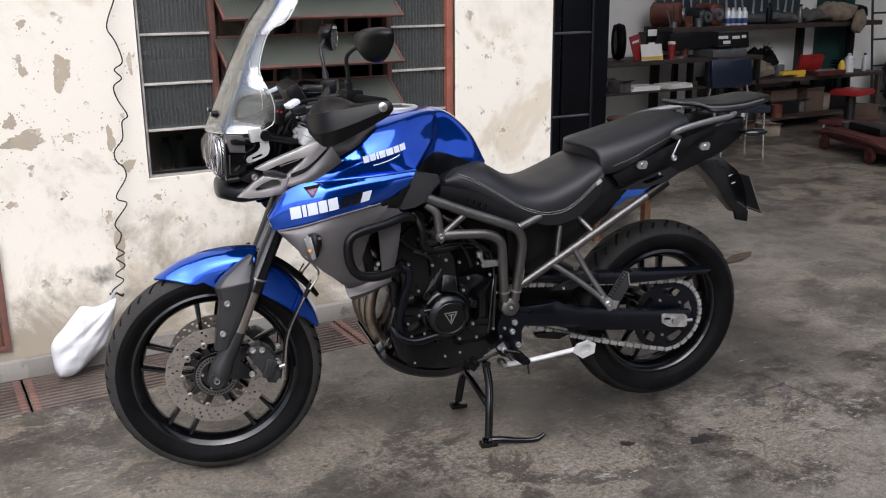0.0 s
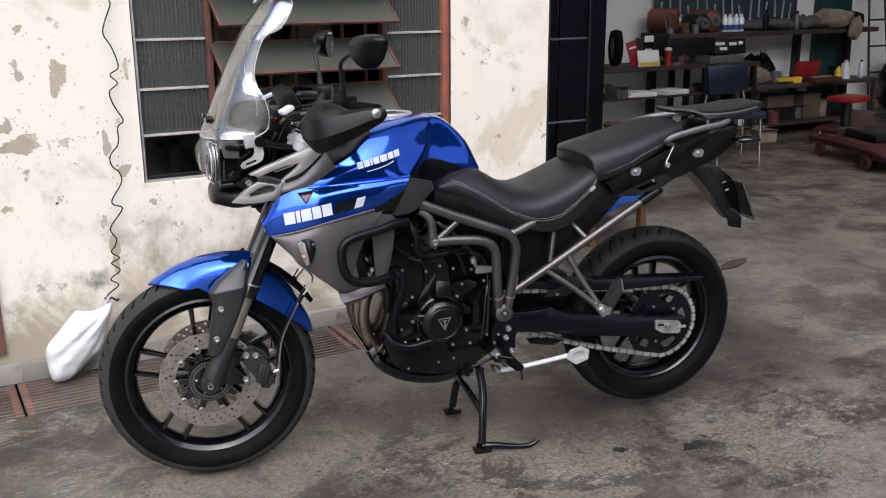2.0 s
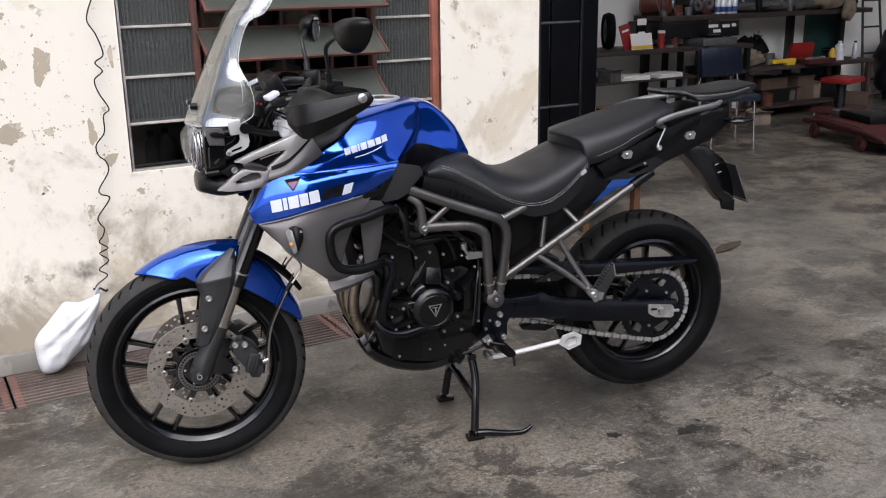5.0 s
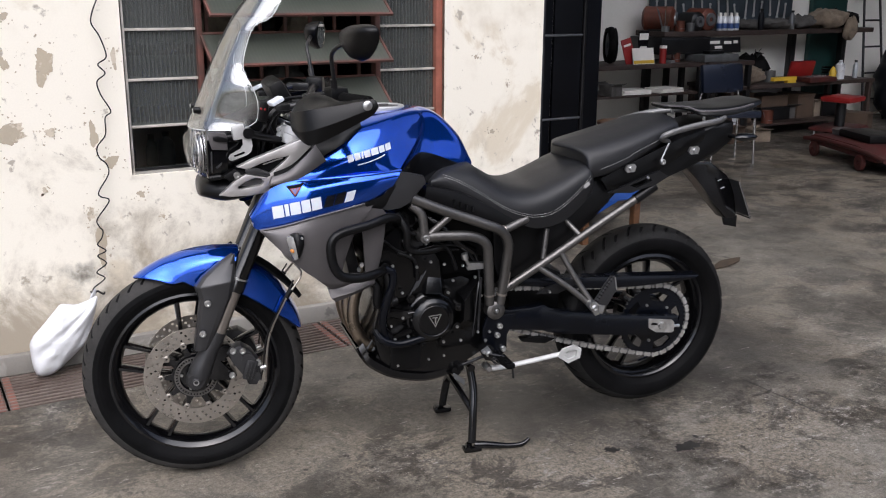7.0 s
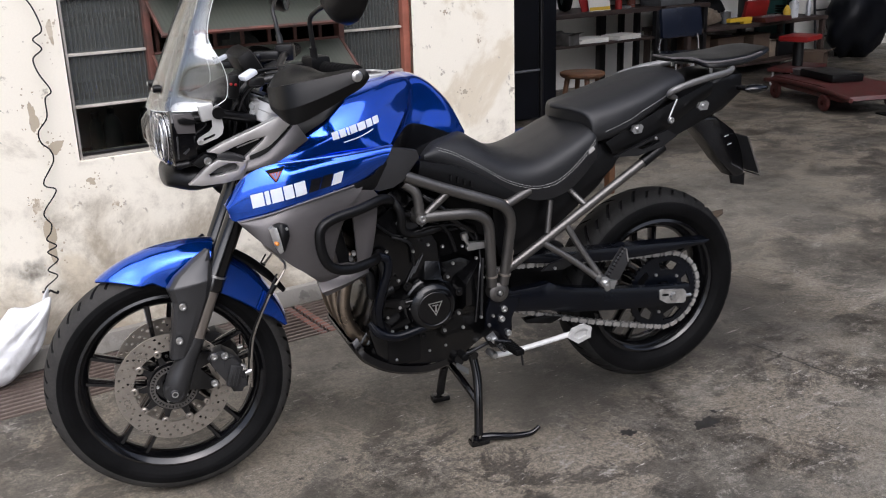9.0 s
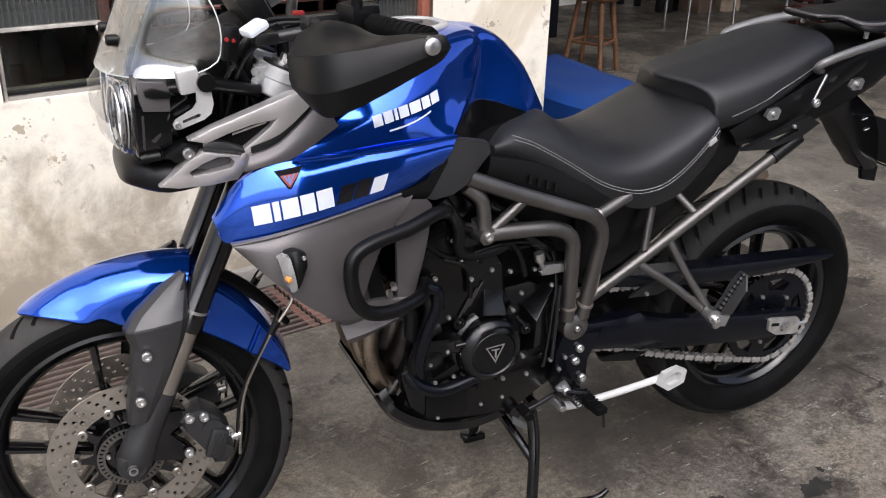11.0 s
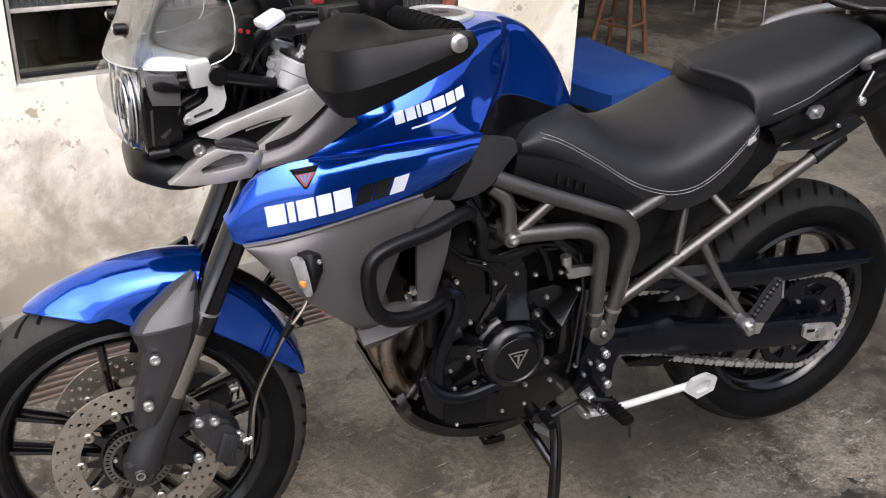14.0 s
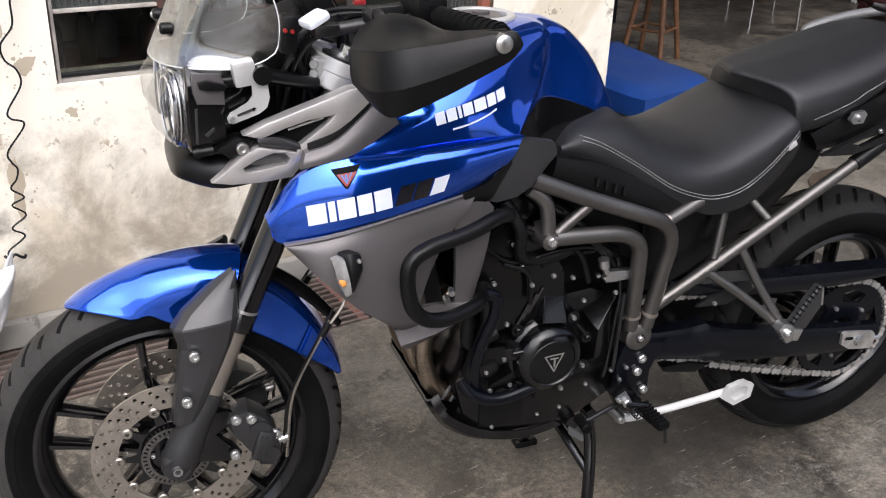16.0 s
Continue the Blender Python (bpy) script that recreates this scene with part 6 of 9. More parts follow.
# ---- swingarm and chain guard
def swing(bm):
    st = [(0.925, -0.120, 0.452, 0.036, 0.020), (0.98, -0.126, 0.436, 0.034, 0.022), (1.055, -0.136, 0.436, 0.040, 0.024), (1.094, -0.140, 0.438, 0.046, 0.024), (1.112, -0.140, 0.428, 0.044, 0.023), (1.175, -0.138, 0.412, 0.041, 0.022), (1.32, -0.137, 0.388, 0.037, 0.020), (1.47, -0.137, 0.370, 0.035, 0.017), (1.60, -0.137, 0.364, 0.030, 0.015)]
    rings = []
    for x, y, z, h, w in st:
        rings.append([Vector((x, y + w * u, z + h * v)) for u, v in ((-1, -0.6), (-0.7, -0.95), (0.7, -0.95), (1, -0.6), (1, 0.6), (0.7, 0.95), (-0.7, 0.95), (-1, 0.6))])
    skin(bm, rings)


sw = both("swingarm", swing, M["swing"], label="gloss black swingarm")
bm = nb()
tube(bm, [(1.08, -0.12, 0.42), (1.09, 0.0, 0.425), (1.08, 0.12, 0.42)], 0.03, 14)
part("swingarm_bridge", bm, M["gloss_black"], bike)
bm = nb()
holed(bm, [(1.484, 0.362), (1.482, 0.390), (1.490, 0.394), (1.572, 0.383), (1.580, 0.374), (1.580, 0.344), (1.572, 0.338), (1.510, 0.346)], [ring_pts(1.531, 0.367, 0.011, 16)], -0.162, -0.154)
adj = part("chain_adjuster", bm, M["chain"], bike, "bright alloy chain adjuster plate", angle=30)
bm = nb()
slab(bm, [(1.490, 0.374), (1.493, 0.381), (1.514, 0.378), (1.514, 0.371)], -0.1635, -0.160, 0.0)
part("adjuster_slot", bm, M["rubber"], adj, "dark slot in the plate")
bm = nb()
rod(bm, (1.585, -0.150, 0.358), (1.606, -0.150, 0.356), 0.006, seg=6)
part("adjuster_screw", bm, M["alloy"], adj)
bm = nb()
rod(bm, (1.531, -0.164, 0.367), (1.531, 0.16, 0.367), 0.010)
lathe(bm, [(-0.170, 0.0), (-0.170, 0.012), (-0.157, 0.017), (-0.157, 0.0)], 6, "y", (1.531, 0, 0.367), closed=False)
part("rear_axle", bm, M["alloy"], bike)


def guard_top(bm):
    ruled(bm, [(0.975, -0.128, 0.572), (1.22, -0.134, 0.556), (1.45, -0.136, 0.543), (1.68, -0.134, 0.527)], [(1.000, -0.128, 0.548), (1.24, -0.134, 0.518), (1.45, -0.136, 0.508), (1.655, -0.134, 0.515)], 4, 5, 0.004, 0.05)


bm = nb()
guard_top(bm)
cg = part("chain_guard", bm, M["swing"], bike, "black plastic chain guard")
bm = nb()
slab(bm, [(1.03, 0.36), (1.04, 0.345), (1.12, 0.330), (1.16, 0.345), (1.10, 0.36)], -0.118, -0.09, 0.006)
part("chain_slider", bm, M["black_plastic"], bike)
for x, z in ((1.118, 0.520), (1.215, 0.548)):
    bolt(BOLT, x, -0.142, z, cg)
bm = nb()
slab(bm, [(1.075, 0.515), (1.105, 0.535), (1.215, 0.560), (1.24, 0.545), (1.15, 0.510)], -0.142, -0.132, 0.003)
part("guard_bracket", bm, M["black_metal"], bike)

# ---- pegs, plates, levers
def heel(bm):
    slab(bm, [(0.900, 0.470), (0.938, 0.456), (1.000, 0.462), (0.985, 0.432), (0.960, 0.395), (0.968, 0.345), (0.948, 0.318), (0.905, 0.316), (0.882, 0.360), (0.884, 0.425)], -0.160, -0.142, 0.006)


hp = both("heel_plate", heel, M["swing"])
for x, z in ((0.932, 0.398), (0.940, 0.428), (0.953, 0.350), (0.905, 0.412), (0.892, 0.385)):
    bolt(BOLT_L if x > 0.93 else BOLT, x, -0.161, z, hp[0])


def peg(bm):
    m = pose(0, 0, 0, 0, 0, 8)
    box(bm, (0.930, -0.240, 0.335), (0.028, 0.085, 0.017), 0.005, m)


pg = both("rider_peg", peg, M["rubber"], label="black ribbed rubber footpeg")
for k in range(7):
    for o, sgn in ((pg[0], 1), (pg[1], -1)):
        bm = nb()
        box(bm, (0.930, -0.206 - 0.011 * k, 0.345), (0.026, 0.005, 0.006), 0.0015, pose(0, 0, 0, 0, 0, 8))
        if sgn < 0:
            bmesh.ops.transform(bm, matrix=FLIP, verts=bm.verts)
        part("peg_rib", bm, M["rubber"], o)
pm_ = both("peg_mount", lambda bm: (slab(bm, [(0.862, 0.366), (0.884, 0.384), (0.908, 0.372), (0.918, 0.340), (0.906, 0.322), (0.884, 0.328)], -0.196, -0.160, 0.006), rod(bm, (0.886, -0.205, 0.352), (0.935, -0.212, 0.340), 0.010), box(bm, (0.915, -0.178, 0.336), (0.040, 0.034, 0.024), 0.006)), M["engine"])
both("peg_gusset", lambda bm: holed(bm, [(0.864, 0.366), (0.886, 0.380), (0.905, 0.352), (0.898, 0.344), (0.868, 0.356)], [ring_pts(0.889, 0.354, 0.0055, 10)], -0.203, -0.198), M["grey_metal"], pm_[0], "small worn steel gusset")
bolt(BOLT_L, 0.889, -0.203, 0.354, pm_[0])
bolt(BOLT, 0.872, -0.203, 0.362, pm_[0])
both("peg_return_spring", lambda bm: tube(bm, [(0.902 + 0.008 * math.cos(k * 1.05), -0.206 - 0.0016 * k, 0.338 + 0.008 * math.sin(k * 1.05)) for k in range(25)], 0.0016, 6, 2), M["black_metal"], pm_[0])
both("peg_feeler", lambda bm: rod(bm, (0.940, -0.277, 0.332), (0.943, -0.281, 0.296), 0.0035), M["black_metal"])
bm = nb()
tube(bm, [(0.905, -0.18, 0.345), (0.86, -0.19, 0.338), (0.81, -0.20, 0.328), (0.785, -0.20, 0.325)], 0.0055, 10)
gl = part("gear_lever", bm, M["black_metal"], bike, "black steel gear lever")
bm = nb()
lathe(bm, [(-0.236, 0.0), (-0.236, 0.009), (-0.232, 0.0115), (-0.226, 0.0095), (-0.220, 0.0115), (-0.214, 0.0095), (-0.208, 0.0115), (-0.202, 0.0095), (-0.194, 0.0115), (-0.190, 0.009), (-0.190, 0.0)], 18, "y", (0.785, 0, 0.330), closed=False)
part("toe_peg", bm, M["rubber"], gl, "ribbed black rubber toe peg")


def pillion_peg(bm):
    slab(bm, [(1.228, 0.512), (1.262, 0.563), (1.284, 0.592), (1.293, 0.590), (1.300, 0.545), (1.270, 0.494), (1.242, 0.500)], -0.258, -0.240, 0.004)


pp = both("pillion_peg", pillion_peg, M["graphite_dark"], label="folded dark pillion footpeg")
bm = nb()
rod(bm, (1.2915, -0.2585, 0.588), (1.2985, -0.2585, 0.548), 0.0022, seg=8)
part("peg_edge", bm, M["alloy"], pp[0], "bright worn peg edge")
for k in range(9):
    t = k / 8
    bm = nb()
    box(bm, (1.232 + 0.050 * t, -0.2560, 0.514 + 0.073 * t), (0.008, 0.010, 0.004), 0.001, pose(0, 0, 0, 0, 32, 0))
    part("peg_rib", bm, M["rubber"], pp[0])
ppm = both("pillion_peg_mount", lambda bm: (slab(bm, [(1.206, 0.496), (1.216, 0.512), (1.240, 0.508), (1.252, 0.490), (1.246, 0.466), (1.232, 0.462)], -0.254, -0.228, 0.004), slab(bm, [(1.236, 0.500), (1.262, 0.496), (1.252, 0.470), (1.240, 0.472)], -0.262, -0.240, 0.003)), M["alloy"], label="bright alloy peg hinge")
bolt(BOLT_L, 1.226, -0.254, 0.490, ppm[0])

# ---- stands
bm = nb()
tube(bm, [(0.895, -0.165, 0.292), (0.93, -0.178, 0.292), (1.03, -0.186, 0.304), (1.160, -0.192, 0.322)], [0.012, 0.009, 0.0085, 0.0085], 10, 6, flat=0.7)
ss = part("side_stand", bm, M["silver_plastic"], bike, "folded silver side stand with a hexagonal foot plate")
ss.data.materials[0] = M["stand_silver"]
bm = nb()
holed(bm, [(1.132, 0.314), (1.146, 0.340), (1.186, 0.350), (1.212, 0.336), (1.208, 0.304), (1.166, 0.290)], [[(1.150, 0.316), (1.158, 0.331), (1.184, 0.338), (1.197, 0.330), (1.194, 0.311), (1.168, 0.303)]], -0.206, -0.196)
part("foot_plate", bm, M["stand_silver"], ss, "silver hexagonal foot plate")
bm = nb()
slab(bm, [(1.144, 0.315), (1.154, 0.335), (1.185, 0.343), (1.203, 0.332), (1.199, 0.308), (1.167, 0.297)], -0.197, -0.186, 0.003)
part("foot_core", bm, M["stand_silver"], ss)
bm = nb()
lathe(bm, [(-0.185, 0.0), (-0.185, 0.007), (-0.178, 0.011), (-0.14, 0.012), (-0.14, 0.0)], 18, "y", (0.900, 0, 0.292), closed=False)
part("stand_pivot", bm, M["alloy"], ss)


def stand_leg(bm):
    tube(bm, [(0.865, -0.080, 0.285), (0.872, -0.110, 0.20), (0.862, -0.140, 0.12), (0.853, -0.158, 0.030)], 0.0135, 14, 6)
    box(bm, (0.853, -0.160, 0.010), (0.060, 0.034, 0.018), 0.005)
    rod(bm, (0.845, -0.15, 0.02), (0.835, -0.175, 0.012), 0.012)


cs = both("centre_stand_leg", stand_leg, M["gloss_black"], label="gloss black centre stand leg")
bm = nb()
tube(bm, [(0.862, -0.14, 0.13), (0.83, 0.0, 0.20), (0.862, 0.14, 0.13)], 0.011, 12, 6)
part("centre_stand_brace", bm, M["gloss_black"], bike)
bm = nb()
tube(bm, [(0.862, -0.160, 0.022), (0.90, -0.168, 0.020), (0.97, -0.176, 0.010), (1.02, -0.180, 0.010), (1.047, -0.182, 0.028)], [0.014, 0.013, 0.010, 0.009, 0.006], 12, 5, flat=0.8)
part("stand_tang", bm, M["gloss_black"], cs[0])
bm = nb()
rod(bm, (0.862, -0.12, 0.275), (0.862, 0.12, 0.275), 0.012)
rod(bm, (0.80, -0.15, 0.285), (0.80, -0.11, 0.285), 0.016)
part("stand_crossbar", bm, M["gloss_black"], bike)
bm = nb()
for k in range(9):
    rod(bm, (0.79 + 0.004 * k, -0.155, 0.280 - 0.003 * k), (0.793 + 0.004 * k, -0.155, 0.262 - 0.003 * k), 0.003, seg=6)
part("stand_return_spring", bm, M["grey_metal"], bike)

# ---- headlight, beak, brackets
def lampshell(bm, grow=0.0):
    rings = []
    for k in range(7):
        t = k / 6
        x = 0.006 + 0.054 * t
        s = 0.35 + 0.65 * math.sin(math.pi / 2 * min(1, t * 1.15))
        rings.append([Vector((x + 0.20 * (0.098 * 0 + max(0, -(-0.075 + (0.052 + grow) * s * math.cos(a))) - 0.05), -0.075 + (0.052 + grow) * s * math.cos(a), 1.013 + (0.070 + grow) * s * math.sin(a) + 0.012 * math.cos(a))) for a in (2 * math.pi * j / 28 for j in range(28))])
    skin(bm, rings)


hl = both("headlight_lens", lampshell, M["lens"], label="clear bulbous headlight lens")


def reflector(bm):
    rings = []
    for k in range(7):
        t = k / 6
        s = 0.25 + 0.72 * (1 - t) ** 0.6
        rings.append([Vector((0.042 + 0.060 * t, -0.077 + 0.049 * s * math.cos(a), 1.013 + 0.067 * s * math.sin(a))) for a in (2 * math.pi * j / 28 for j in range(28))])
    skin(bm, rings, caps=False)
    lathe(bm, [(0.115, 0.0), (0.085, 0.006), (0.070, 0.022), (0.062, 0.020), (0.060, 0.0)], 20, "x", (-0.02, -0.075, 1.013), closed=False)


both("reflector", reflector, M["chrome"])


def housing(bm):
    rings = []
    for x, s, dz in ((0.060, 0.95, 0), (0.064, 1.03, 0), (0.10, 1.02, 0.002), (0.118, 0.98, 0.004), (0.120, 0.80, 0.006), (0.165, 0.70, 0.01)):
        rings.append([Vector((x, -0.078 + 0.056 * s * max(-1, min(1, 1.15 * math.cos(a))), 1.012 + dz + 0.070 * s * max(-1, min(1, 1.15 * math.sin(a))))) for a in (2 * math.pi * j / 24 for j in range(24))])
    skin(bm, rings)


hh = both("headlight_housing", housing, M["gloss_black"], label="black headlight housing")
both("housing_facet", lambda bm: slab(bm, [(0.070, 1.080), (0.112, 1.076), (0.119, 1.066), (0.119, 1.027), (0.076, 1.030), (0.070, 1.050)], -0.140, -0.128, 0.004), M["graphite"], hh[0], "smoked grey facet of the lamp housing")
both("housing_rib", lambda bm: (slab(bm, [(0.084, 0.980), (0.100, 0.992), (0.101, 0.988), (0.090, 0.976)], -0.1385, -0.130, 0.001), slab(bm, [(0.072, 1.022), (0.076, 1.024), (0.074, 0.965), (0.070, 0.968)], -0.1395, -0.130, 0.001)), M["graphite_dark"], hh[0])
both("housing_cap", lambda bm: slab(bm, [(0.078, 1.066), (0.092, 1.069), (0.122, 1.060), (0.119, 1.050), (0.090, 1.052), (0.080, 1.056)], -0.146, -0.134, 0.004), M["black_plastic"], hh[0])
both("lamp_plug", lambda bm: (rod(bm, (0.066, -0.122, 0.947), (0.098, -0.126, 0.951), 0.0085), rod(bm, (0.098, -0.126, 0.951), (0.122, -0.124, 0.947), 0.0065), rod(bm, (0.072, -0.122, 0.948), (0.077, -0.1225, 0.9485), 0.0105)), M["black_plastic"], label="black side lamp plug")
for dx, rr in ((0.030, 0.040), (0.040, 0.047)):
    both("lens_ring", lambda bm: tube(bm, [(dx + 0.02 * (1 - math.cos(a)) * 0.3, -0.079 + rr * math.cos(a), 1.010 + 1.32 * rr * math.sin(a)) for a in (2 * math.pi * j / 30 for j in range(31))], 0.0022, 6, curve=False), M["chrome"], hl[0], "bright ring inside the lamp")
bm = nb()
half_loft(bm, [(0.036, [(0, 0.920), (0.03, 0.918), (0.052, 0.908), (0.055, 0.895), (0.03, 0.886)]), (0.050, [(0, 0.936), (0.045, 0.934), (0.085, 0.920), (0.090, 0.893), (0.05, 0.880)]), (0.110, [(0, 0.945), (0.07, 0.942), (0.122, 0.925), (0.128, 0.884), (0.07, 0.872)]), (0.200, [(0, 0.950), (0.08, 0.945), (0.132, 0.93), (0.136, 0.900), (0.08, 0.885)])], 3, 4)
part("beak", bm, M["black_plastic"], bike, "black front beak", angle=45)
BR = [(0.140, 0.981), (0.177, 1.000), (0.221, 1.018), (0.266, 1.036), (0.306, 1.053), (0.329, 1.056), (0.342, 1.044), (0.344, 1.035), (0.312, 1.002), (0.281, 0.973), (0.257, 0.954), (0.239, 0.947), (0.230, 0.921), (0.218, 0.904), (0.173, 0.896), (0.121, 0.894), (0.089, 0.899), (0.112, 0.920), (0.139, 0.946), (0.164, 0.960), (0.189, 0.955), (0.224, 0.949), (0.229, 0.961), (0.254, 0.982), (0.274, 0.999), (0.282, 1.010), (0.243, 1.003), (0.203, 0.989), (0.169, 0.974)]
H2 = [(0.140, 0.923), (0.144, 0.916), (0.165, 0.919), (0.208, 0.928), (0.213, 0.938), (0.205, 0.947), (0.187, 0.948), (0.161, 0.937)]


def br_tilt(x, z):
    return -0.13 * (x - 0.10) - 0.02 * math.sin(8 * (z - 0.9))


def bracket(bm):
    holed(bm, BR, [H2], -0.142, -0.116)
    rim = [e for e in bm.edges if len(e.link_faces) == 2 and e.calc_face_angle(0) > 0.7 and all(v.co.y < -0.14 for v in e.verts)]
    bmesh.ops.bevel(bm, geom=rim, offset=0.0030, segments=2, affect="EDGES", profile=0.5)
    for v in bm.verts:
        v.co.y += br_tilt(v.co.x, v.co.z)


br = both("fairing_bracket", bracket, M["silver_plastic"], label="satin silver fairing bracket with two openings", angle=30)
both("bracket_infill", lambda bm: holed(bm, [(0.150, 0.968), (0.194, 0.994), (0.274, 1.020), (0.292, 1.012), (0.282, 0.985), (0.236, 0.946), (0.193, 0.950)], [], -0.126, -0.114, br_tilt), M["rubber"])
both("bracket_floor", lambda bm: holed(bm, [(0.125, 0.905), (0.150, 0.940), (0.193, 0.952), (0.220, 0.940), (0.21, 0.918)], [], -0.122, -0.114, br_tilt), M["graphite_dark"])
bm = nb()
ruled(bm, [(0.163, -0.158, 0.974), (0.183, -0.163, 0.977), (0.204, -0.165, 0.973), (0.230, -0.166, 0.961)], [(0.165, -0.154, 0.961), (0.189, -0.157, 0.957), (0.210, -0.160, 0.954), (0.230, -0.163, 0.950)], 3, 4, 0.004, 0.02)
part("bracket_step", bm, M["graphite_dark"], br[0], "dark grey step between the bracket's two arms")
bm = nb()
tube(bm, [(0.212, -0.160, 0.986), (0.245, -0.165, 0.997), (0.268, -0.168, 1.004)], 0.0020, 6, 4)
part("bracket_bead", bm, M["silver_plastic"], br[0])
both("bolt_pad", lambda bm: slab(bm, [(0.100, 0.955), (0.135, 0.975), (0.165, 0.968), (0.150, 0.952), (0.120, 0.938)], -0.144, -0.110, 0.006), M["black_plastic"])
# grey cheek between the bracket and the tank; a black strip paints the gap's shade
both("cockpit_cheek", lambda bm: ruled(bm, [(0.233, -0.186, 0.953), (0.278, -0.190, 0.968), (0.318, -0.192, 1.000), (0.358, -0.192, 1.040)], [(0.222, -0.196, 0.930), (0.262, -0.200, 0.938), (0.310, -0.202, 0.950), (0.385, -0.202, 0.996)], 4, 5, 0.004, 0.02), M["graphite"], label="grey plastic cheek panel")
both("cheek_rear", lambda bm: ruled(bm, [(0.330, -0.150, 1.062), (0.400, -0.140, 1.080), (0.450, -0.135, 1.092), (0.498, -0.125, 1.098)], [(0.345, -0.199, 0.988), (0.388, -0.196, 1.014), (0.440, -0.186, 1.040), (0.500, -0.150, 1.080)], 5, 4, 0.010, 0.012), M["black_plastic"], label="black panel over the tank's shoulder")
both("cheek_gap_shade", lambda bm: ruled(bm, [(0.240, -0.172, 0.964), (0.290, -0.180, 0.985), (0.330, -0.184, 1.024)], [(0.240, -0.180, 0.946), (0.300, -0.184, 0.972), (0.362, -0.184, 1.036)], 3, 5, 0.002, 0.02), M["rubber"])
bolt(BOLT_L, 0.140, -0.146, 0.957, bike)
# slotted alloy bracket on the lamp
bm = nb()
holed(bm, [(0.119, 1.008), (0.121, 1.001), (0.128, 0.999), (0.170, 1.013), (0.182, 1.022), (0.187, 1.038), (0.184, 1.061), (0.160, 1.062), (0.160, 1.042), (0.152, 1.031), (0.124, 1.016)], [[(0.136, 1.008), (0.163, 1.017), (0.166, 1.022), (0.162, 1.024), (0.134, 1.014)]], -0.151, -0.145)
lb = part("lamp_bracket", bm, M["cast"], bike, "slotted bright alloy lamp bracket")
bolt(BOLT, 0.1265, -0.151, 1.0075, lb)
bm = nb()
box(bm, (0.150, -0.137, 1.077), (0.036, 0.03, 0.040), 0.006, pose(0, 0, 0, 0, -8, 0))
part("screen_adjuster", bm, M["cast"], bike)
bm = nb()
rod(bm, (0.176, -0.160, 1.075), (0.176, -0.130, 1.075), 0.015)
rod(bm, (0.18, -0.13, 1.07), (0.27, -0.12, 1.045), 0.012)
rod(bm, (0.09, -0.125, 1.060), (0.165, -0.130, 1.066), 0.008)
part("adjuster_knob", bm, M["black_plastic"], bike)
# fairing cowl behind the lamps
bm = nb()
half_loft(bm, [(0.10, [(0, 1.085), (0.06, 1.083), (0.12, 1.070), (0.13, 1.03), (0.12, 0.96)]), (0.18, [(0, 1.12), (0.05, 1.118), (0.09, 1.10), (0.10, 1.03), (0.09, 0.95)]), (0.27, [(0, 1.16), (0.05, 1.155), (0.08, 1.12), (0.08, 1.05), (0.07, 0.96)])], 3, 4)
part("cowl", bm, M["black_plastic"], bike)

# ---- windscreen
SCREEN = [  # centre x, centre z, edge x, half width, edge z
    (0.019, 1.081, 0.150, 0.138, 1.082), (0.030, 1.108, 0.198, 0.138, 1.104), (0.046, 1.142, 0.206, 0.142, 1.148), (0.072, 1.203, 0.196, 0.146, 1.192), (0.098, 1.260, 0.172, 0.126, 1.250),
    (0.120, 1.308, 0.184, 0.120, 1.313), (0.145, 1.355, 0.208, 0.122, 1.365), (0.165, 1.390, 0.252, 0.128, 1.388), (0.195, 1.430, 0.280, 0.125, 1.430), (0.222, 1.468, 0.292, 0.108, 1.458), (0.234, 1.484, 0.281, 0.072, 1.478)]


def screen_rows(n=3, cols=28):
    A = spline([(a, b_, c) for a, b_, c, _, _ in SCREEN], n)
    B = spline([(d, e, 0) for *_, d, e in SCREEN], n)
    rows = []
    for p, q in zip(A, B):
        row = []
        for c in range(cols + 1):
            u = 2 * c / cols - 1
            k = abs(u) ** 2.3
            row.append(Vector((p.x + (p.z - p.x) * k, q.x * math.sin(u * math.pi / 2 * 0.92) / math.sin(math.pi / 2 * 0.92), p.y + (q.y - p.y) * k)))
        rows.append(row)
    return rows


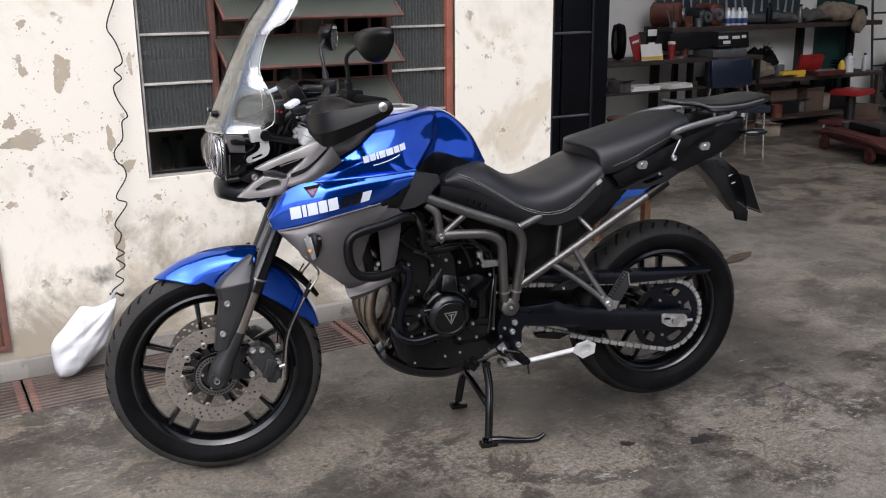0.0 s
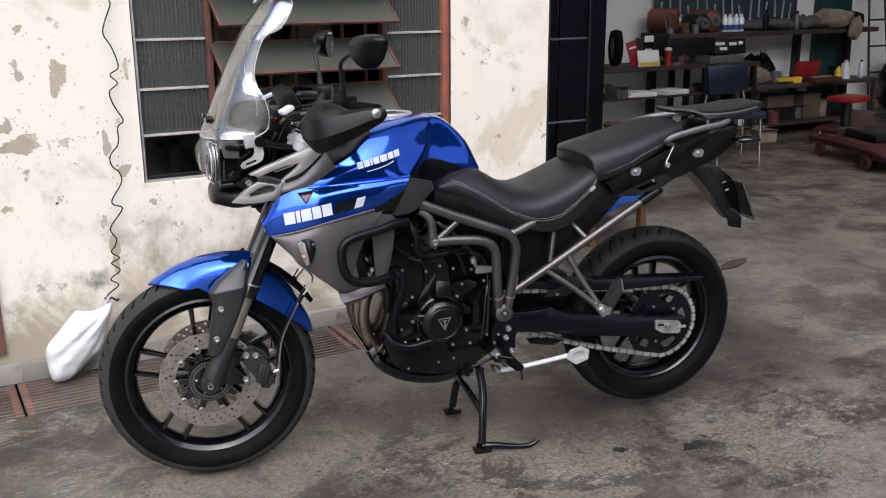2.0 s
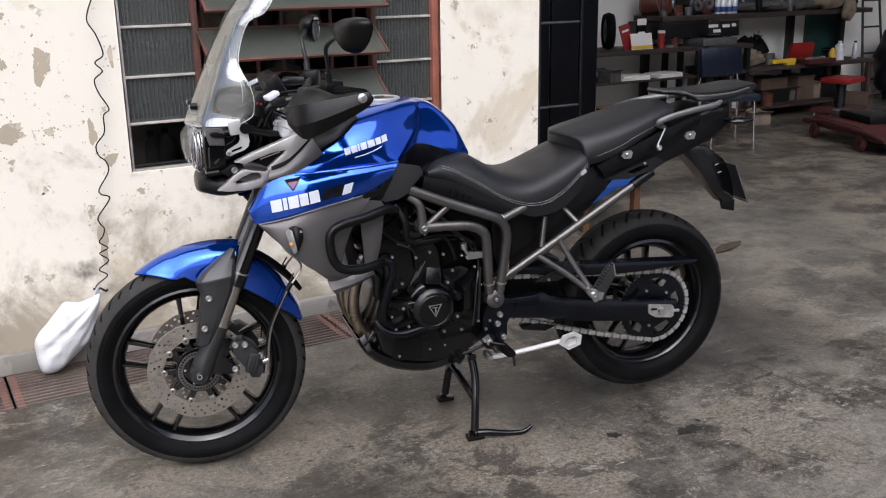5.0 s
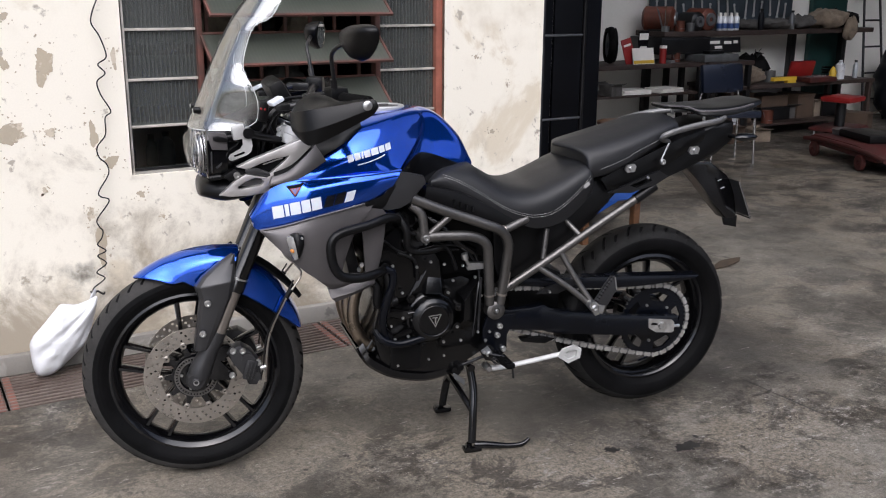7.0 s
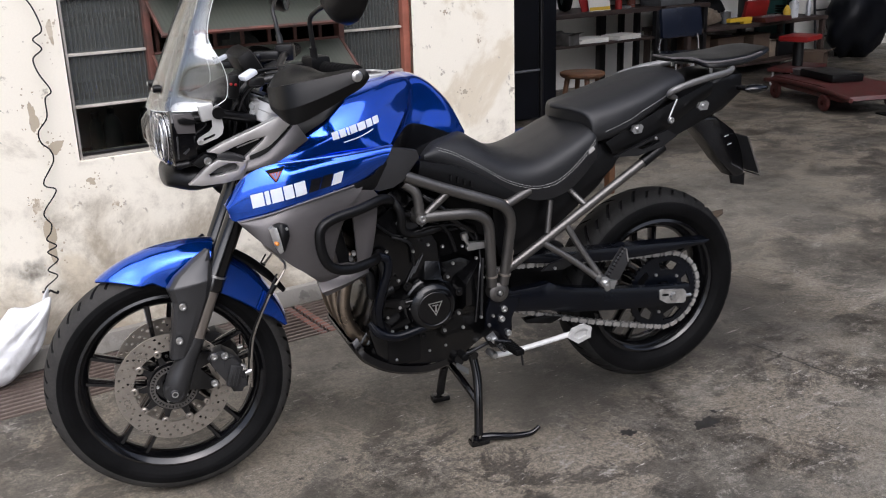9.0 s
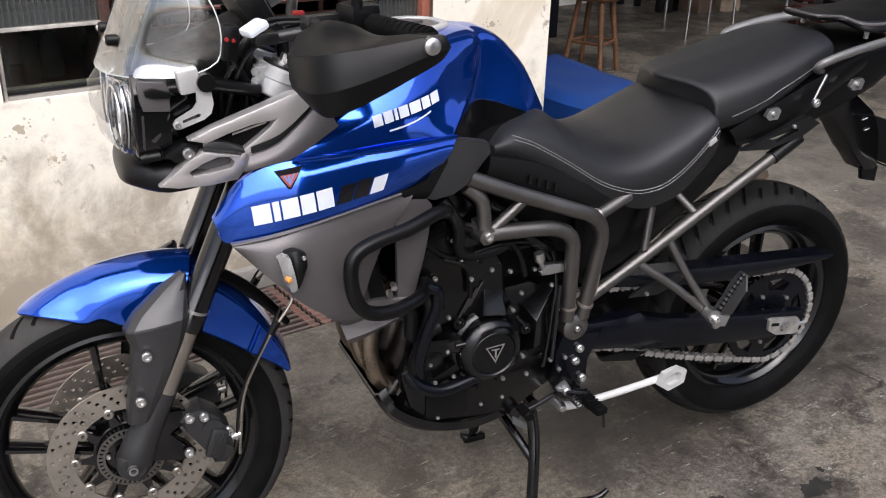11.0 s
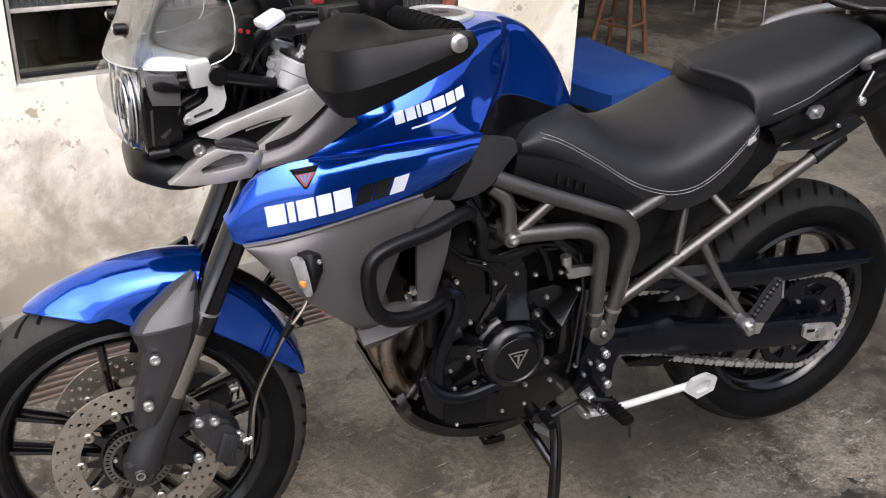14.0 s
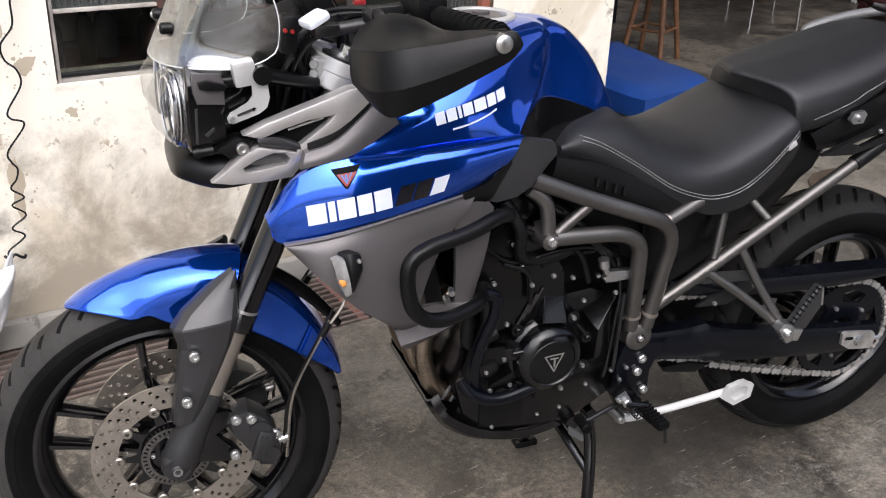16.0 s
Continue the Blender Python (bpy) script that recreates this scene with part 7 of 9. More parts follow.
bm = nb()
SR = screen_rows()
skin(bm, [r + [p + Vector((0.004, 0, -0.001)) for p in reversed(r)] for r in SR])
ws = part("windscreen", bm, M["clear"], bike, "tall clear plastic windscreen", angle=50)
bm = nb()
tube(bm, [r[0] + Vector((0.002, 0, 0)) for r in SR] + [p + Vector((0.002, 0, 0)) for p in SR[-1]] + [r[-1] + Vector((0.002, 0, 0)) for r in reversed(SR)], 0.0011, 6, curve=False)
tube(bm, [p + Vector((0.002, 0, 0)) for p in SR[0]], 0.0011, 6, curve=False)
part("screen_edge", bm, M["edge_glint"], ws)
for s_ in (-1, 1):
    bm = nb()
    lathe(bm, [(-0.008, 0.0), (-0.008, 0.006), (-0.005, 0.0095), (0.012, 0.0095), (0.012, 0.0)], 18, "x", (0.044, s_ * 0.056, 1.132), closed=False)
    sg_ = part("screen_grommet", bm, M["black_plastic"], ws, "black rubber screen grommet")
    bm = nb()
    lathe(bm, [(-0.0105, 0.0), (-0.0105, 0.003), (-0.0085, 0.0055), (-0.007, 0.0055), (-0.007, 0.0)], 14, "x", (0.044, s_ * 0.056, 1.132), closed=False)
    part("screen_screw", bm, M["alloy"], sg_)
# stay behind the screen
for s_ in (-1, 1):
    bm = nb()
    tube(bm, [(0.075, s_ * 0.085, 1.085), (0.10, s_ * 0.085, 1.16), (0.135, s_ * 0.075, 1.25), (0.165, s_ * 0.07, 1.32)], [0.010, 0.009, 0.008, 0.005], 8, 5, flat=0.5)
    part("screen_stay", bm, M["grey_metal"], ws)
bm = nb()
box(bm, (0.225, -0.035, 1.478), (0.05, 0.012, 0.020), 0.004, pose(0, 0, 0, 0, 30, 0))
rod(bm, (0.195, -0.035, 1.455), (0.235, -0.035, 1.49), 0.006)
part("screen_clip", bm, M["grey_metal"], ws)

# ---- handlebar and controls, which turn with the fork
def bar(bm):
    tube(bm, [(0.375, 0.0, 1.120), (0.378, -0.06, 1.122), (0.392, -0.12, 1.150), (0.420, -0.20, 1.170), (0.488, -0.405, 1.166)], 0.011, 14, 6)


both("handlebar", bar, M["black_metal"], at=STEER)
both("bar_riser", lambda bm: box(bm, (0.365, -0.045, 1.100), (0.045, 0.04, 0.06), 0.008), M["black_metal"], at=STEER)
gr = both("grip", lambda bm: tube(bm, [(0.440, -0.262, 1.170), (0.487, -0.400, 1.167)], 0.0170, 18, curve=False), M["rubber"], at=STEER)
for k in range(10):
    for o, sgn in ((gr[0], 1), (gr[1], -1)):
        bm = nb()
        tube(bm, [(0.441 + 0.0047 * k, -0.266 - 0.0138 * k, 1.1698), (0.4426 + 0.0047 * k, -0.270 - 0.0138 * k, 1.1697)], 0.0173, 14, curve=False)
        if sgn < 0:
            bmesh.ops.transform(bm, matrix=FLIP, verts=bm.verts)
        part("grip_ring", bm, M["rubber"], o)
both("switch_box", lambda bm: box(bm, (0.425, -0.225, 1.175), (0.055, 0.060, 0.050), 0.012, pose(0, 0, 0, 0, 0, 15)), M["black_plastic"], at=STEER)
both("lever_mount", lambda bm: box(bm, (0.370, -0.215, 1.170), (0.075, 0.030, 0.026), 0.008, pose(0, 0, 0, 0, 0, 20)), M["black_metal"], at=STEER)
both("lever", lambda bm: tube(bm, [(0.360, -0.215, 1.172), (0.350, -0.26, 1.172), (0.385, -0.34, 1.166), (0.420, -0.40, 1.162)], [0.009, 0.008, 0.006, 0.007], 10, 5), M["black_metal"], at=STEER)
rv = both("reservoir", lambda bm: box(bm, (0.250, -0.195, 1.167), (0.040, 0.034, 0.014), 0.006, pose(0, 0, 0, 0, -24, 20)), M["white"], label="white brake fluid reservoir cap")
both("reservoir_base", lambda bm: (box(bm, (0.268, -0.190, 1.150), (0.040, 0.036, 0.020), 0.006), tube(bm, [(0.270, -0.19, 1.148), (0.31, -0.20, 1.155), (0.36, -0.215, 1.165)], 0.010, 10)), M["black_metal"])
bm = nb()
box(bm, (0.222, -0.135, 1.134), (0.028, 0.034, 0.060), 0.008, pose(0, 0, 0, 0, 6, 0))
tube(bm, [(0.225, -0.13, 1.11), (0.25, -0.11, 1.06), (0.28, -0.09, 1.0)], 0.008, 8)
sb = part("fog_switch", bm, M["black_plastic"], bike, "black switch with two red buttons")
for x, z in ((0.2145, 1.142), (0.2255, 1.140)):
    bm = nb()
    lathe(bm, [(-0.0035, 0.0), (-0.003, 0.0032), (0.003, 0.0036), (0.003, 0.0)], 12, "y", (x, -0.1525, z), closed=False)
    part("button", bm, M["red"], sb, "red push button")


GUARD_TOP = [(0.286, -0.330, 1.142), (0.304, -0.385, 1.150), (0.336, -0.412, 1.157), (0.396, -0.424, 1.166), (0.452, -0.430, 1.175), (0.490, -0.434, 1.181), (0.500, -0.434, 1.174)]
GUARD_MID = [(0.287, -0.338, 1.106), (0.302, -0.392, 1.098), (0.336, -0.424, 1.106), (0.398, -0.436, 1.126), (0.454, -0.440, 1.147), (0.494, -0.440, 1.159), (0.504, -0.437, 1.163)]
GUARD_LOW = [(0.290, -0.340, 1.094), (0.314, -0.396, 1.068), (0.338, -0.414, 1.066), (0.394, -0.422, 1.090), (0.446, -0.428, 1.117), (0.488, -0.432, 1.140), (0.502, -0.434, 1.156)]


def handguard(bm):
    """An upper band that faces outward and a lower band that tucks in below the crease."""
    ruled(bm, GUARD_TOP, GUARD_MID, 3, 4, 0.0012, 0.006)
    ruled(bm, GUARD_MID, GUARD_LOW, 3, 4, 0.0008, 0.006)


def guard_wing(bm):
    ruled(bm, [(0.312, -0.300, 1.168), (0.343, -0.330, 1.190), (0.384, -0.345, 1.185), (0.415, -0.370, 1.172), (0.455, -0.405, 1.178), (0.484, -0.424, 1.182)],
          [(0.288, -0.331, 1.141), (0.312, -0.387, 1.149), (0.346, -0.4125, 1.156), (0.396, -0.4225, 1.164), (0.450, -0.428, 1.175), (0.482, -0.431, 1.180)], 4, 4, -0.006, 0.005)



hg = both("handguard", handguard, M["black_plastic"], at=STEER, label="matt black plastic handguard")
both("handguard_wing", guard_wing, M["black_plastic"], at=STEER)
both("guard_arm", lambda bm: tube(bm, [(0.400, -0.24, 1.165), (0.330, -0.27, 1.150), (0.318, -0.31, 1.138)], 0.009, 10), M["black_plastic"], at=STEER)
both("bar_end", lambda bm: lathe(bm, [(-0.433, 0.0), (-0.433, 0.008), (-0.430, 0.0125), (-0.40, 0.0135), (-0.40, 0.0)], 20, "y", (0.474, -0.014, 1.166), closed=False), M["alloy"], at=STEER, label="bright alloy bar end")


def mirror_outline(a, s):
    """Rounded triangle: a high shoulder towards the stalk, a flat foot."""
    return Vector((0, -0.428 + s * (0.078 * math.cos(a) + 0.013 * math.sin(2 * a)), 1.330 + s * (0.046 * math.sin(a) + 0.006 * math.cos(2 * a) - 0.006 * math.cos(a))))


def mirror_shell(bm):
    rings = []
    for x, s, dz in ((0.420, 0.20, 0.008), (0.428, 0.62, 0.006), (0.444, 0.90, 0.002), (0.464, 1.0, 0), (0.472, 0.97, 0)):
        rings.append([mirror_outline(a, s) + Vector((x - 0.30 * s * 0.078 * math.cos(a), 0, dz)) for a in (2 * math.pi * j / 28 for j in range(28))])
    skin(bm, rings)


mi = both("mirror", mirror_shell, M["black_plastic"], at=STEER, label="black plastic mirror housing", angle=60)


def mirror_face(bm):
    vs = [bm.verts.new(mirror_outline(a, 0.93) + Vector((0.4755 - 0.30 * 0.93 * 0.078 * math.cos(a), 0, 0))) for a in (2 * math.pi * j / 28 for j in range(28))]
    bm.faces.new(vs)


both("mirror_glass", mirror_face, M["mirror"], mi[0])
both("mirror_stalk", lambda bm: (tube(bm, [(0.420, -0.250, 1.190), (0.412, -0.262, 1.25), (0.408, -0.278, 1.288), (0.418, -0.310, 1.308), (0.430, -0.355, 1.320), (0.436, -0.40, 1.326)], 0.0062, 10, 6), rod(bm, (0.419, -0.244, 1.185), (0.4145, -0.253, 1.222), 0.0095)), M["black_metal"], at=STEER)

# instrument pod and cables
bm = nb()
box(bm, (0.285, 0, 1.165), (0.05, 0.19, 0.10), 0.02, pose(0, 0, 0, 0, -28, 0))
dash = part("instrument_pod", bm, M["black_plastic"], bike, "black instrument pod")
bm = nb()
box(bm, (0.312, 0, 1.168), (0.004, 0.15, 0.07), 0.001, pose(0, 0, 0, 0, -28, 0))
part("instrument_face", bm, M["gloss_black"], dash)
for k, pts in enumerate(([(0.37, -0.19, 1.175), (0.29, -0.13, 1.165), (0.235, -0.105, 1.12), (0.222, -0.105, 1.04), (0.235, -0.09, 0.96)], [(0.38, -0.14, 1.160), (0.30, -0.10, 1.150), (0.248, -0.09, 1.10), (0.245, -0.09, 1.03), (0.26, -0.08, 0.95)], [(0.42, -0.20, 1.16), (0.36, -0.10, 1.15), (0.33, -0.04, 1.11), (0.34, -0.05, 1.0)], [(0.28, -0.19, 1.15), (0.250, -0.15, 1.12), (0.232, -0.12, 1.07), (0.215, -0.11, 1.00)], [(0.30, -0.15, 1.16), (0.262, -0.11, 1.11), (0.255, -0.10, 1.04), (0.25, -0.10, 0.98)], [(0.24, -0.13, 1.11), (0.21, -0.12, 1.06), (0.21, -0.10, 1.0)])):
    bm = nb()
    tube(bm, pts, 0.0045, 8, 6)
    part("control_cable", bm, M["black_plastic"], bike)
bm = nb()
box(bm, (0.385, 0.03, 1.145), (0.022, 0.014, 0.008), 0.002)
part("ignition_tag", bm, M["red"], bike, "small red tag by the ignition")

# ---- tail
bm = nb()
slab(bm, [(1.27, 0.865), (1.33, 0.905), (1.45, 0.945), (1.60, 1.010), (1.72, 1.045), (1.786, 1.046), (1.786, 0.985), (1.72, 0.935), (1.62, 0.900), (1.50, 0.875), (1.40, 0.830), (1.33, 0.835)], -0.115, 0.115, 0.018)
part("tail_unit", bm, M["black_plastic"], bike, "black plastic tail unit")
both("tail_panel", lambda bm: ruled(bm, [(1.28, -0.148, 0.885), (1.38, -0.150, 0.930), (1.52, -0.142, 0.985), (1.66, -0.130, 1.03)], [(1.31, -0.140, 0.845), (1.42, -0.142, 0.862), (1.54, -0.135, 0.925), (1.66, -0.125, 0.99)], 4, 5, 0.006, 0.05), M["black_plastic"])
both("pannier_mount", lambda bm: (holed(bm, [(1.300, 0.842), (1.420, 0.885), (1.480, 0.905), (1.515, 0.885), (1.470, 0.860), (1.38, 0.838)], [[(1.375, 0.862), (1.445, 0.885), (1.455, 0.874), (1.40, 0.853)]], -0.168, -0.156)), M["black_metal"])
for x, z in ((1.374, 0.918), (1.602, 0.966)):
    bm = nb()
    holed(bm, [(x - 0.020, z - 0.004), (x - 0.012, z + 0.011), (x + 0.012, z + 0.014), (x + 0.020, z + 0.006), (x + 0.014, z - 0.012), (x - 0.010, z - 0.013)], [], -0.170, -0.160)
    lathe(bm, [(-0.178, 0.0), (-0.178, 0.005), (-0.170, 0.007), (-0.170, 0.0)], 14, "y", (x, 0, z), closed=False)
    part("luggage_stud", bm, M["alloy"], bike, "bright alloy luggage stud")
bolt(BOLT_L, 1.487, -0.168, 0.934, bike)
bolt(BOLT, 1.436, -0.170, 0.886, bike)
gb = both("grab_rail", lambda bm: tube(bm, [(1.530, -0.128, 0.990), (1.500, -0.146, 1.002), (1.490, -0.158, 1.012), (1.502, -0.165, 1.022), (1.545, -0.166, 1.034), (1.62, -0.163, 1.048), (1.70, -0.150, 1.057), (1.745, -0.110, 1.060)], [0.007, 0.008, 0.0088, 0.0092, 0.0095, 0.0095, 0.009, 0.008], 14, 6, flat=1.25), M["rail_grey"], label="satin grey grab rail")
bm = nb()
rod(bm, (1.509, -0.166, 0.994), (1.481, -0.168, 0.936), 0.0030)
part("rail_strap", bm, M["alloy"], gb[0], "bright metal strap")
bm = nb()
half_loft(bm, [(1.562, [(0, 1.100), (0.035, 1.100), (0.050, 1.097), (0.052, 1.090), (0.03, 1.086)]), (1.635, [(0, 1.097), (0.045, 1.097), (0.060, 1.093), (0.062, 1.084), (0.04, 1.080)]), (1.668, [(0, 1.095), (0.085, 1.092), (0.104, 1.084), (0.107, 1.066), (0.06, 1.074)]), (1.78, [(0, 1.098), (0.085, 1.096), (0.110, 1.090), (0.113, 1.070), (0.06, 1.078)]), (1.86, [(0, 1.108), (0.080, 1.107), (0.100, 1.102), (0.104, 1.088), (0.06, 1.090)]), (1.910, [(0, 1.112), (0.055, 1.112), (0.072, 1.107), (0.075, 1.098), (0.05, 1.096)])], 3, 4)
rack = part("luggage_rack", bm, M["black_plastic"], bike, "flat black plastic luggage rack", angle=30)
bm = nb()
tube(bm, [(1.563, 0.045, 1.098), (1.563, -0.045, 1.098), (1.600, -0.056, 1.096), (1.638, -0.062, 1.092), (1.668, -0.105, 1.082), (1.78, -0.112, 1.088), (1.86, -0.102, 1.101)], 0.0040, 8, 5)
part("rack_lip", bm, M["graphite"], rack, "grey worn front lip")
for x, y in ((1.675, -0.10), (1.742, -0.10), (1.675, 0.10), (1.742, 0.10)):
    bm = nb()
    rod(bm, (x, y, 1.050), (x, y, 1.074), 0.0055)
    part("rack_spacer", bm, M["alloy"], rack)
bm = nb()
half_loft(bm, [(1.780, [(0, 1.042), (0.035, 1.042), (0.052, 1.03), (0.050, 0.985), (0.03, 0.975)]), (1.812, [(0, 1.042), (0.035, 1.040), (0.050, 1.028), (0.046, 0.990), (0.03, 0.980)]), (1.828, [(0, 1.034), (0.03, 1.032), (0.040, 1.020), (0.038, 0.998), (0.02, 0.988)])], 3, 3)
part("tail_light", bm, M["tail_red"], bike, "red tail light lens")
def ind_shell(bm):
    rod(bm, (1.765, -0.09, 1.000), (1.775, -0.140, 1.000), 0.008)
    rings = []
    for u, s in ((-0.03, 0.25), (-0.015, 0.8), (0.01, 1.0), (0.04, 0.8), (0.055, 0.3)):
        rings.append([Vector((1.785 + u, -0.160 + 0.026 * s * math.cos(a), 1.001 + 0.014 * s * math.sin(a))) for a in (2 * math.pi * j / 16 for j in range(16))])
    skin(bm, rings)
both("rear_indicator", ind_shell, M["gloss_black"], label="black rear indicator")
bm = nb()
slab(bm, [(1.640, 0.900), (1.755, 0.900), (1.826, 0.850), (1.858, 0.805), (1.880, 0.706), (1.872, 0.690), (1.836, 0.692), (1.786, 0.746), (1.735, 0.808), (1.690, 0.855)], -0.036, 0.036, 0.010)
plate_h = part("plate_hanger", bm, M["gloss_black"], bike, "black number plate hanger")
bm = nb()
slab(bm, [(1.828, 0.696), (1.836, 0.668), (1.884, 0.657), (1.884, 0.700)], -0.034, -0.020, 0.004)
part("reflector_bracket", bm, M["black_plastic"], plate_h)
PM = pose(1.866, 0, 0.772, 0, -24, 0)
bm = nb()
box(bm, (0, 0, 0), (0.003, 0.19, 0.140), 0.001)
pl = part("number_plate", bm, M["graphite_dark"], bike, "thin metal number plate", at=PM)
bm = nb()
box(bm, (0.003, 0, -0.015), (0.002, 0.15, 0.06), 0.0005)
part("plate_bars", bm, M["decal_black"], pl)
bm = nb()
tube(bm, [(-0.004, -0.098, 0.073), (-0.004, -0.098, -0.073), (-0.004, 0.098, -0.073), (-0.004, 0.098, 0.073)], 0.0026, 8, curve=False)
part("plate_frame", bm, M["chrome"], pl)
for k in range(2):
    bm = nb()
    rod(bm, (1.790 + 0.014 * k, -0.037, 0.83 - 0.028 * k), (1.802 + 0.014 * k, -0.041, 0.836 - 0.028 * k), 0.0015)
    part("hanger_screw", bm, M["alloy"], plate_h)

# ---------------------------------------------------------------- things by the wall
# brown low hatch in the wall
hatch = thing("wall_hatch", pose(0.20, 0, 0.34), "brown wooden wall hatch in a red frame", "hatch")
b = nb()
box(b, (-0.005, -0.006, 0), (0.36, 0.012, 0.40), 0.003)
part("leaf", b, M["wood"], hatch)
for x, z, sx, sz in ((0.19, 0, 0.025, 0.44), (-0.20, 0, 0.025, 0.44), (0, 0.21, 0.36, 0.02), (0, -0.21, 0.36, 0.02)):
    b = nb()
    box(b, (x, -0.010, z), (sx, 0.022, sz), 0.003)
    part("frame", b, M["grate_red"], hatch)

# hanging coiled wire, hook and carrier bag
b = nb()
line = [(0.845, -0.02, 2.6), (0.84, -0.025, 1.80), (0.833, -0.03, 1.487), (0.837, -0.03, 1.446), (0.804, -0.03, 1.374), (0.795, -0.03, 1.333), (0.816, -0.03, 1.29), (0.831, -0.03, 1.236), (0.83, -0.03, 1.204), (0.798, -0.03, 1.18), (0.82, -0.03, 1.147), (0.786, -0.03, 1.116), (0.793, -0.03, 1.066), (0.821, -0.03, 1.003)]
line += [(0.797, -0.03, 0.978), (0.789, -0.03, 0.913), (0.752, -0.03, 0.867), (0.753, -0.03, 0.827), (0.777, -0.03, 0.798), (0.779, -0.03, 0.757), (0.735, -0.03, 0.694), (0.737, -0.03, 0.671), (0.767, -0.03, 0.651), (0.713, -0.03, 0.583)]
line += [(0.714, -0.035, 0.555), (0.725, -0.04, 0.535), (0.716, -0.045, 0.508), (0.698, -0.04, 0.481), (0.724, -0.05, 0.456), (0.690, -0.05, 0.438), (0.719, -0.05, 0.405), (0.677, -0.055, 0.374), (0.704, -0.055, 0.346), (0.658, -0.06, 0.315), (0.650, -0.065, 0.300)]
# the bag pulls the wire a little sideways, most at its foot
line = [(x + max(0.0, 0.14 - 0.055 * (z - 0.3)), y, z) for x, y, z in line]
tube(b, line, 0.0027, 8, 8)
wire = thing("hanging_wire", Matrix(), "thin black coiled wire hanging down the wall", "wire")
part("cord", b, M["black_plastic"], wire)
b = nb()
tube(b, [(0.780, -0.075, 0.305), (0.792, -0.065, 0.292), (0.808, -0.06, 0.298), (0.820, -0.055, 0.288), (0.832, -0.05, 0.280), (0.836, -0.05, 0.288)], 0.0042, 8, 6)
part("hook", b, M["black_metal"], wire, "small black hook")

bag = thing("carrier_bag", pose(0.795, -0.065, 0.300), "white plastic carrier bag hanging from a wire hook", "bag")
b = nb()
hem = spline([(x, 0, z) for x, z in ((0.0, -0.005), (-0.03, -0.012), (-0.085, -0.022), (-0.130, -0.012), (-0.152, -0.026), (-0.205, -0.085), (-0.258, -0.142), (-0.262, -0.205), (-0.255, -0.262), (-0.238, -0.290), (-0.190, -0.288), (-0.135, -0.248), (-0.092, -0.212), (-0.052, -0.165), (-0.022, -0.090))], 5, True)
mid = Vector((-0.155, 0, -0.145))


def bag_side(sgn):
    rows = []
    for k in range(13):
        r = k / 12
        row = []
        for j, p in enumerate(hem):
            q = mid.lerp(p, r)
            w_ = math.atan2(q.z - 0.03, q.x - 0.04)
            fold = (0.005 * math.sin(21 * w_) + 0.004 * math.sin(37 * w_ + 2)) * min(1.0, 0.3 / (0.12 + q.length)) + 0.007 * noise.noise(Vector((q.x * 22, q.z * 30, 3 * sgn))) + 0.0022 * noise.noise(Vector((q.x * 70, q.z * 80, 5 * sgn)))
            d = 0.062 * math.sqrt(max(0.0, 1 - r ** 2.4))
            row.append(Vector((q.x, -0.062 + sgn * (d + fold * (1 - r ** 6) * (0.35 + 0.65 * r)), max(-0.296, q.z))))
        rows.append(row)
    return rows


for sgn in (-1, 1):
    R_ = bag_side(sgn)
    vs = [[b.verts.new(p) for p in row] for row in R_[1:]]
    c_ = b.verts.new(R_[0][0])
    for row, nxt in zip(vs, vs[1:]):
        for j in range(len(row)):
            b.faces.new((row[j], row[(j + 1) % len(row)], nxt[(j + 1) % len(row)], nxt[j]))
    for j in range(len(vs[0])):
        b.faces.new((c_, vs[0][(j + 1) % len(vs[0])], vs[0][j]))
bmesh.ops.remove_doubles(b, verts=b.verts, dist=2e-4)
part("film", b, M["bag"], bag, angle=60)
for off in (0.0, 0.05):
    b = nb()
    tube(b, [(0.005, 0.0, 0.010), (-0.015, -0.015, -0.020 - off), (-0.035, -0.03, -0.085 - off * 0.6), (-0.06, -0.035, -0.11)], [0.004, 0.011, 0.014, 0.02], 10, 6, flat=0.35)
    part("handle", b, M["bag"], bag)

# dry leaf on the floor behind the rear wheel
b = nb()
lf = [(-0.15, 0.0), (-0.08, 0.035), (0.02, 0.045), (0.10, 0.02), (0.16, -0.01), (0.08, -0.04), (-0.05, -0.035)]
vs = [b.verts.new((x, y, 0.006 + 0.05 * abs(y) + 0.02 * max(0, x))) for x, y in lf]
b.faces.new(vs)
r = bmesh.ops.extrude_face_region(b, geom=b.faces[:])
bmesh.ops.translate(b, vec=(0, 0, 0.002), verts=[g for g in r["geom"] if isinstance(g, bmesh.types.BMVert)])
lf_ob = part("dry_leaf", b, M["leaf"], None, at=pose(4.10, -0.26, 0.0, 0, 0, 20))
tagged(lf_ob, "curled brown dry leaf lying on the concrete", "leaf")


# ---------------------------------------------------------------- room behind the louvres
def shelf_unit(name, m, w, h, d, levels, material, label, posts=True):
    u = thing(name, m, label, "shelf")
    for z in levels:
        b = nb()
        box(b, (0, 0, z), (w, d, 0.025), 0.004)
        part("board", b, material, u)
    if posts:
        for sx in (-1, 1):
            for sy in (-1, 1):
                b = nb()
                box(b, (sx * (w / 2 - 0.02), sy * (d / 2 - 0.02), h / 2), (0.035, 0.035, h), 0.003)
                part("post", b, material, u)
    return u


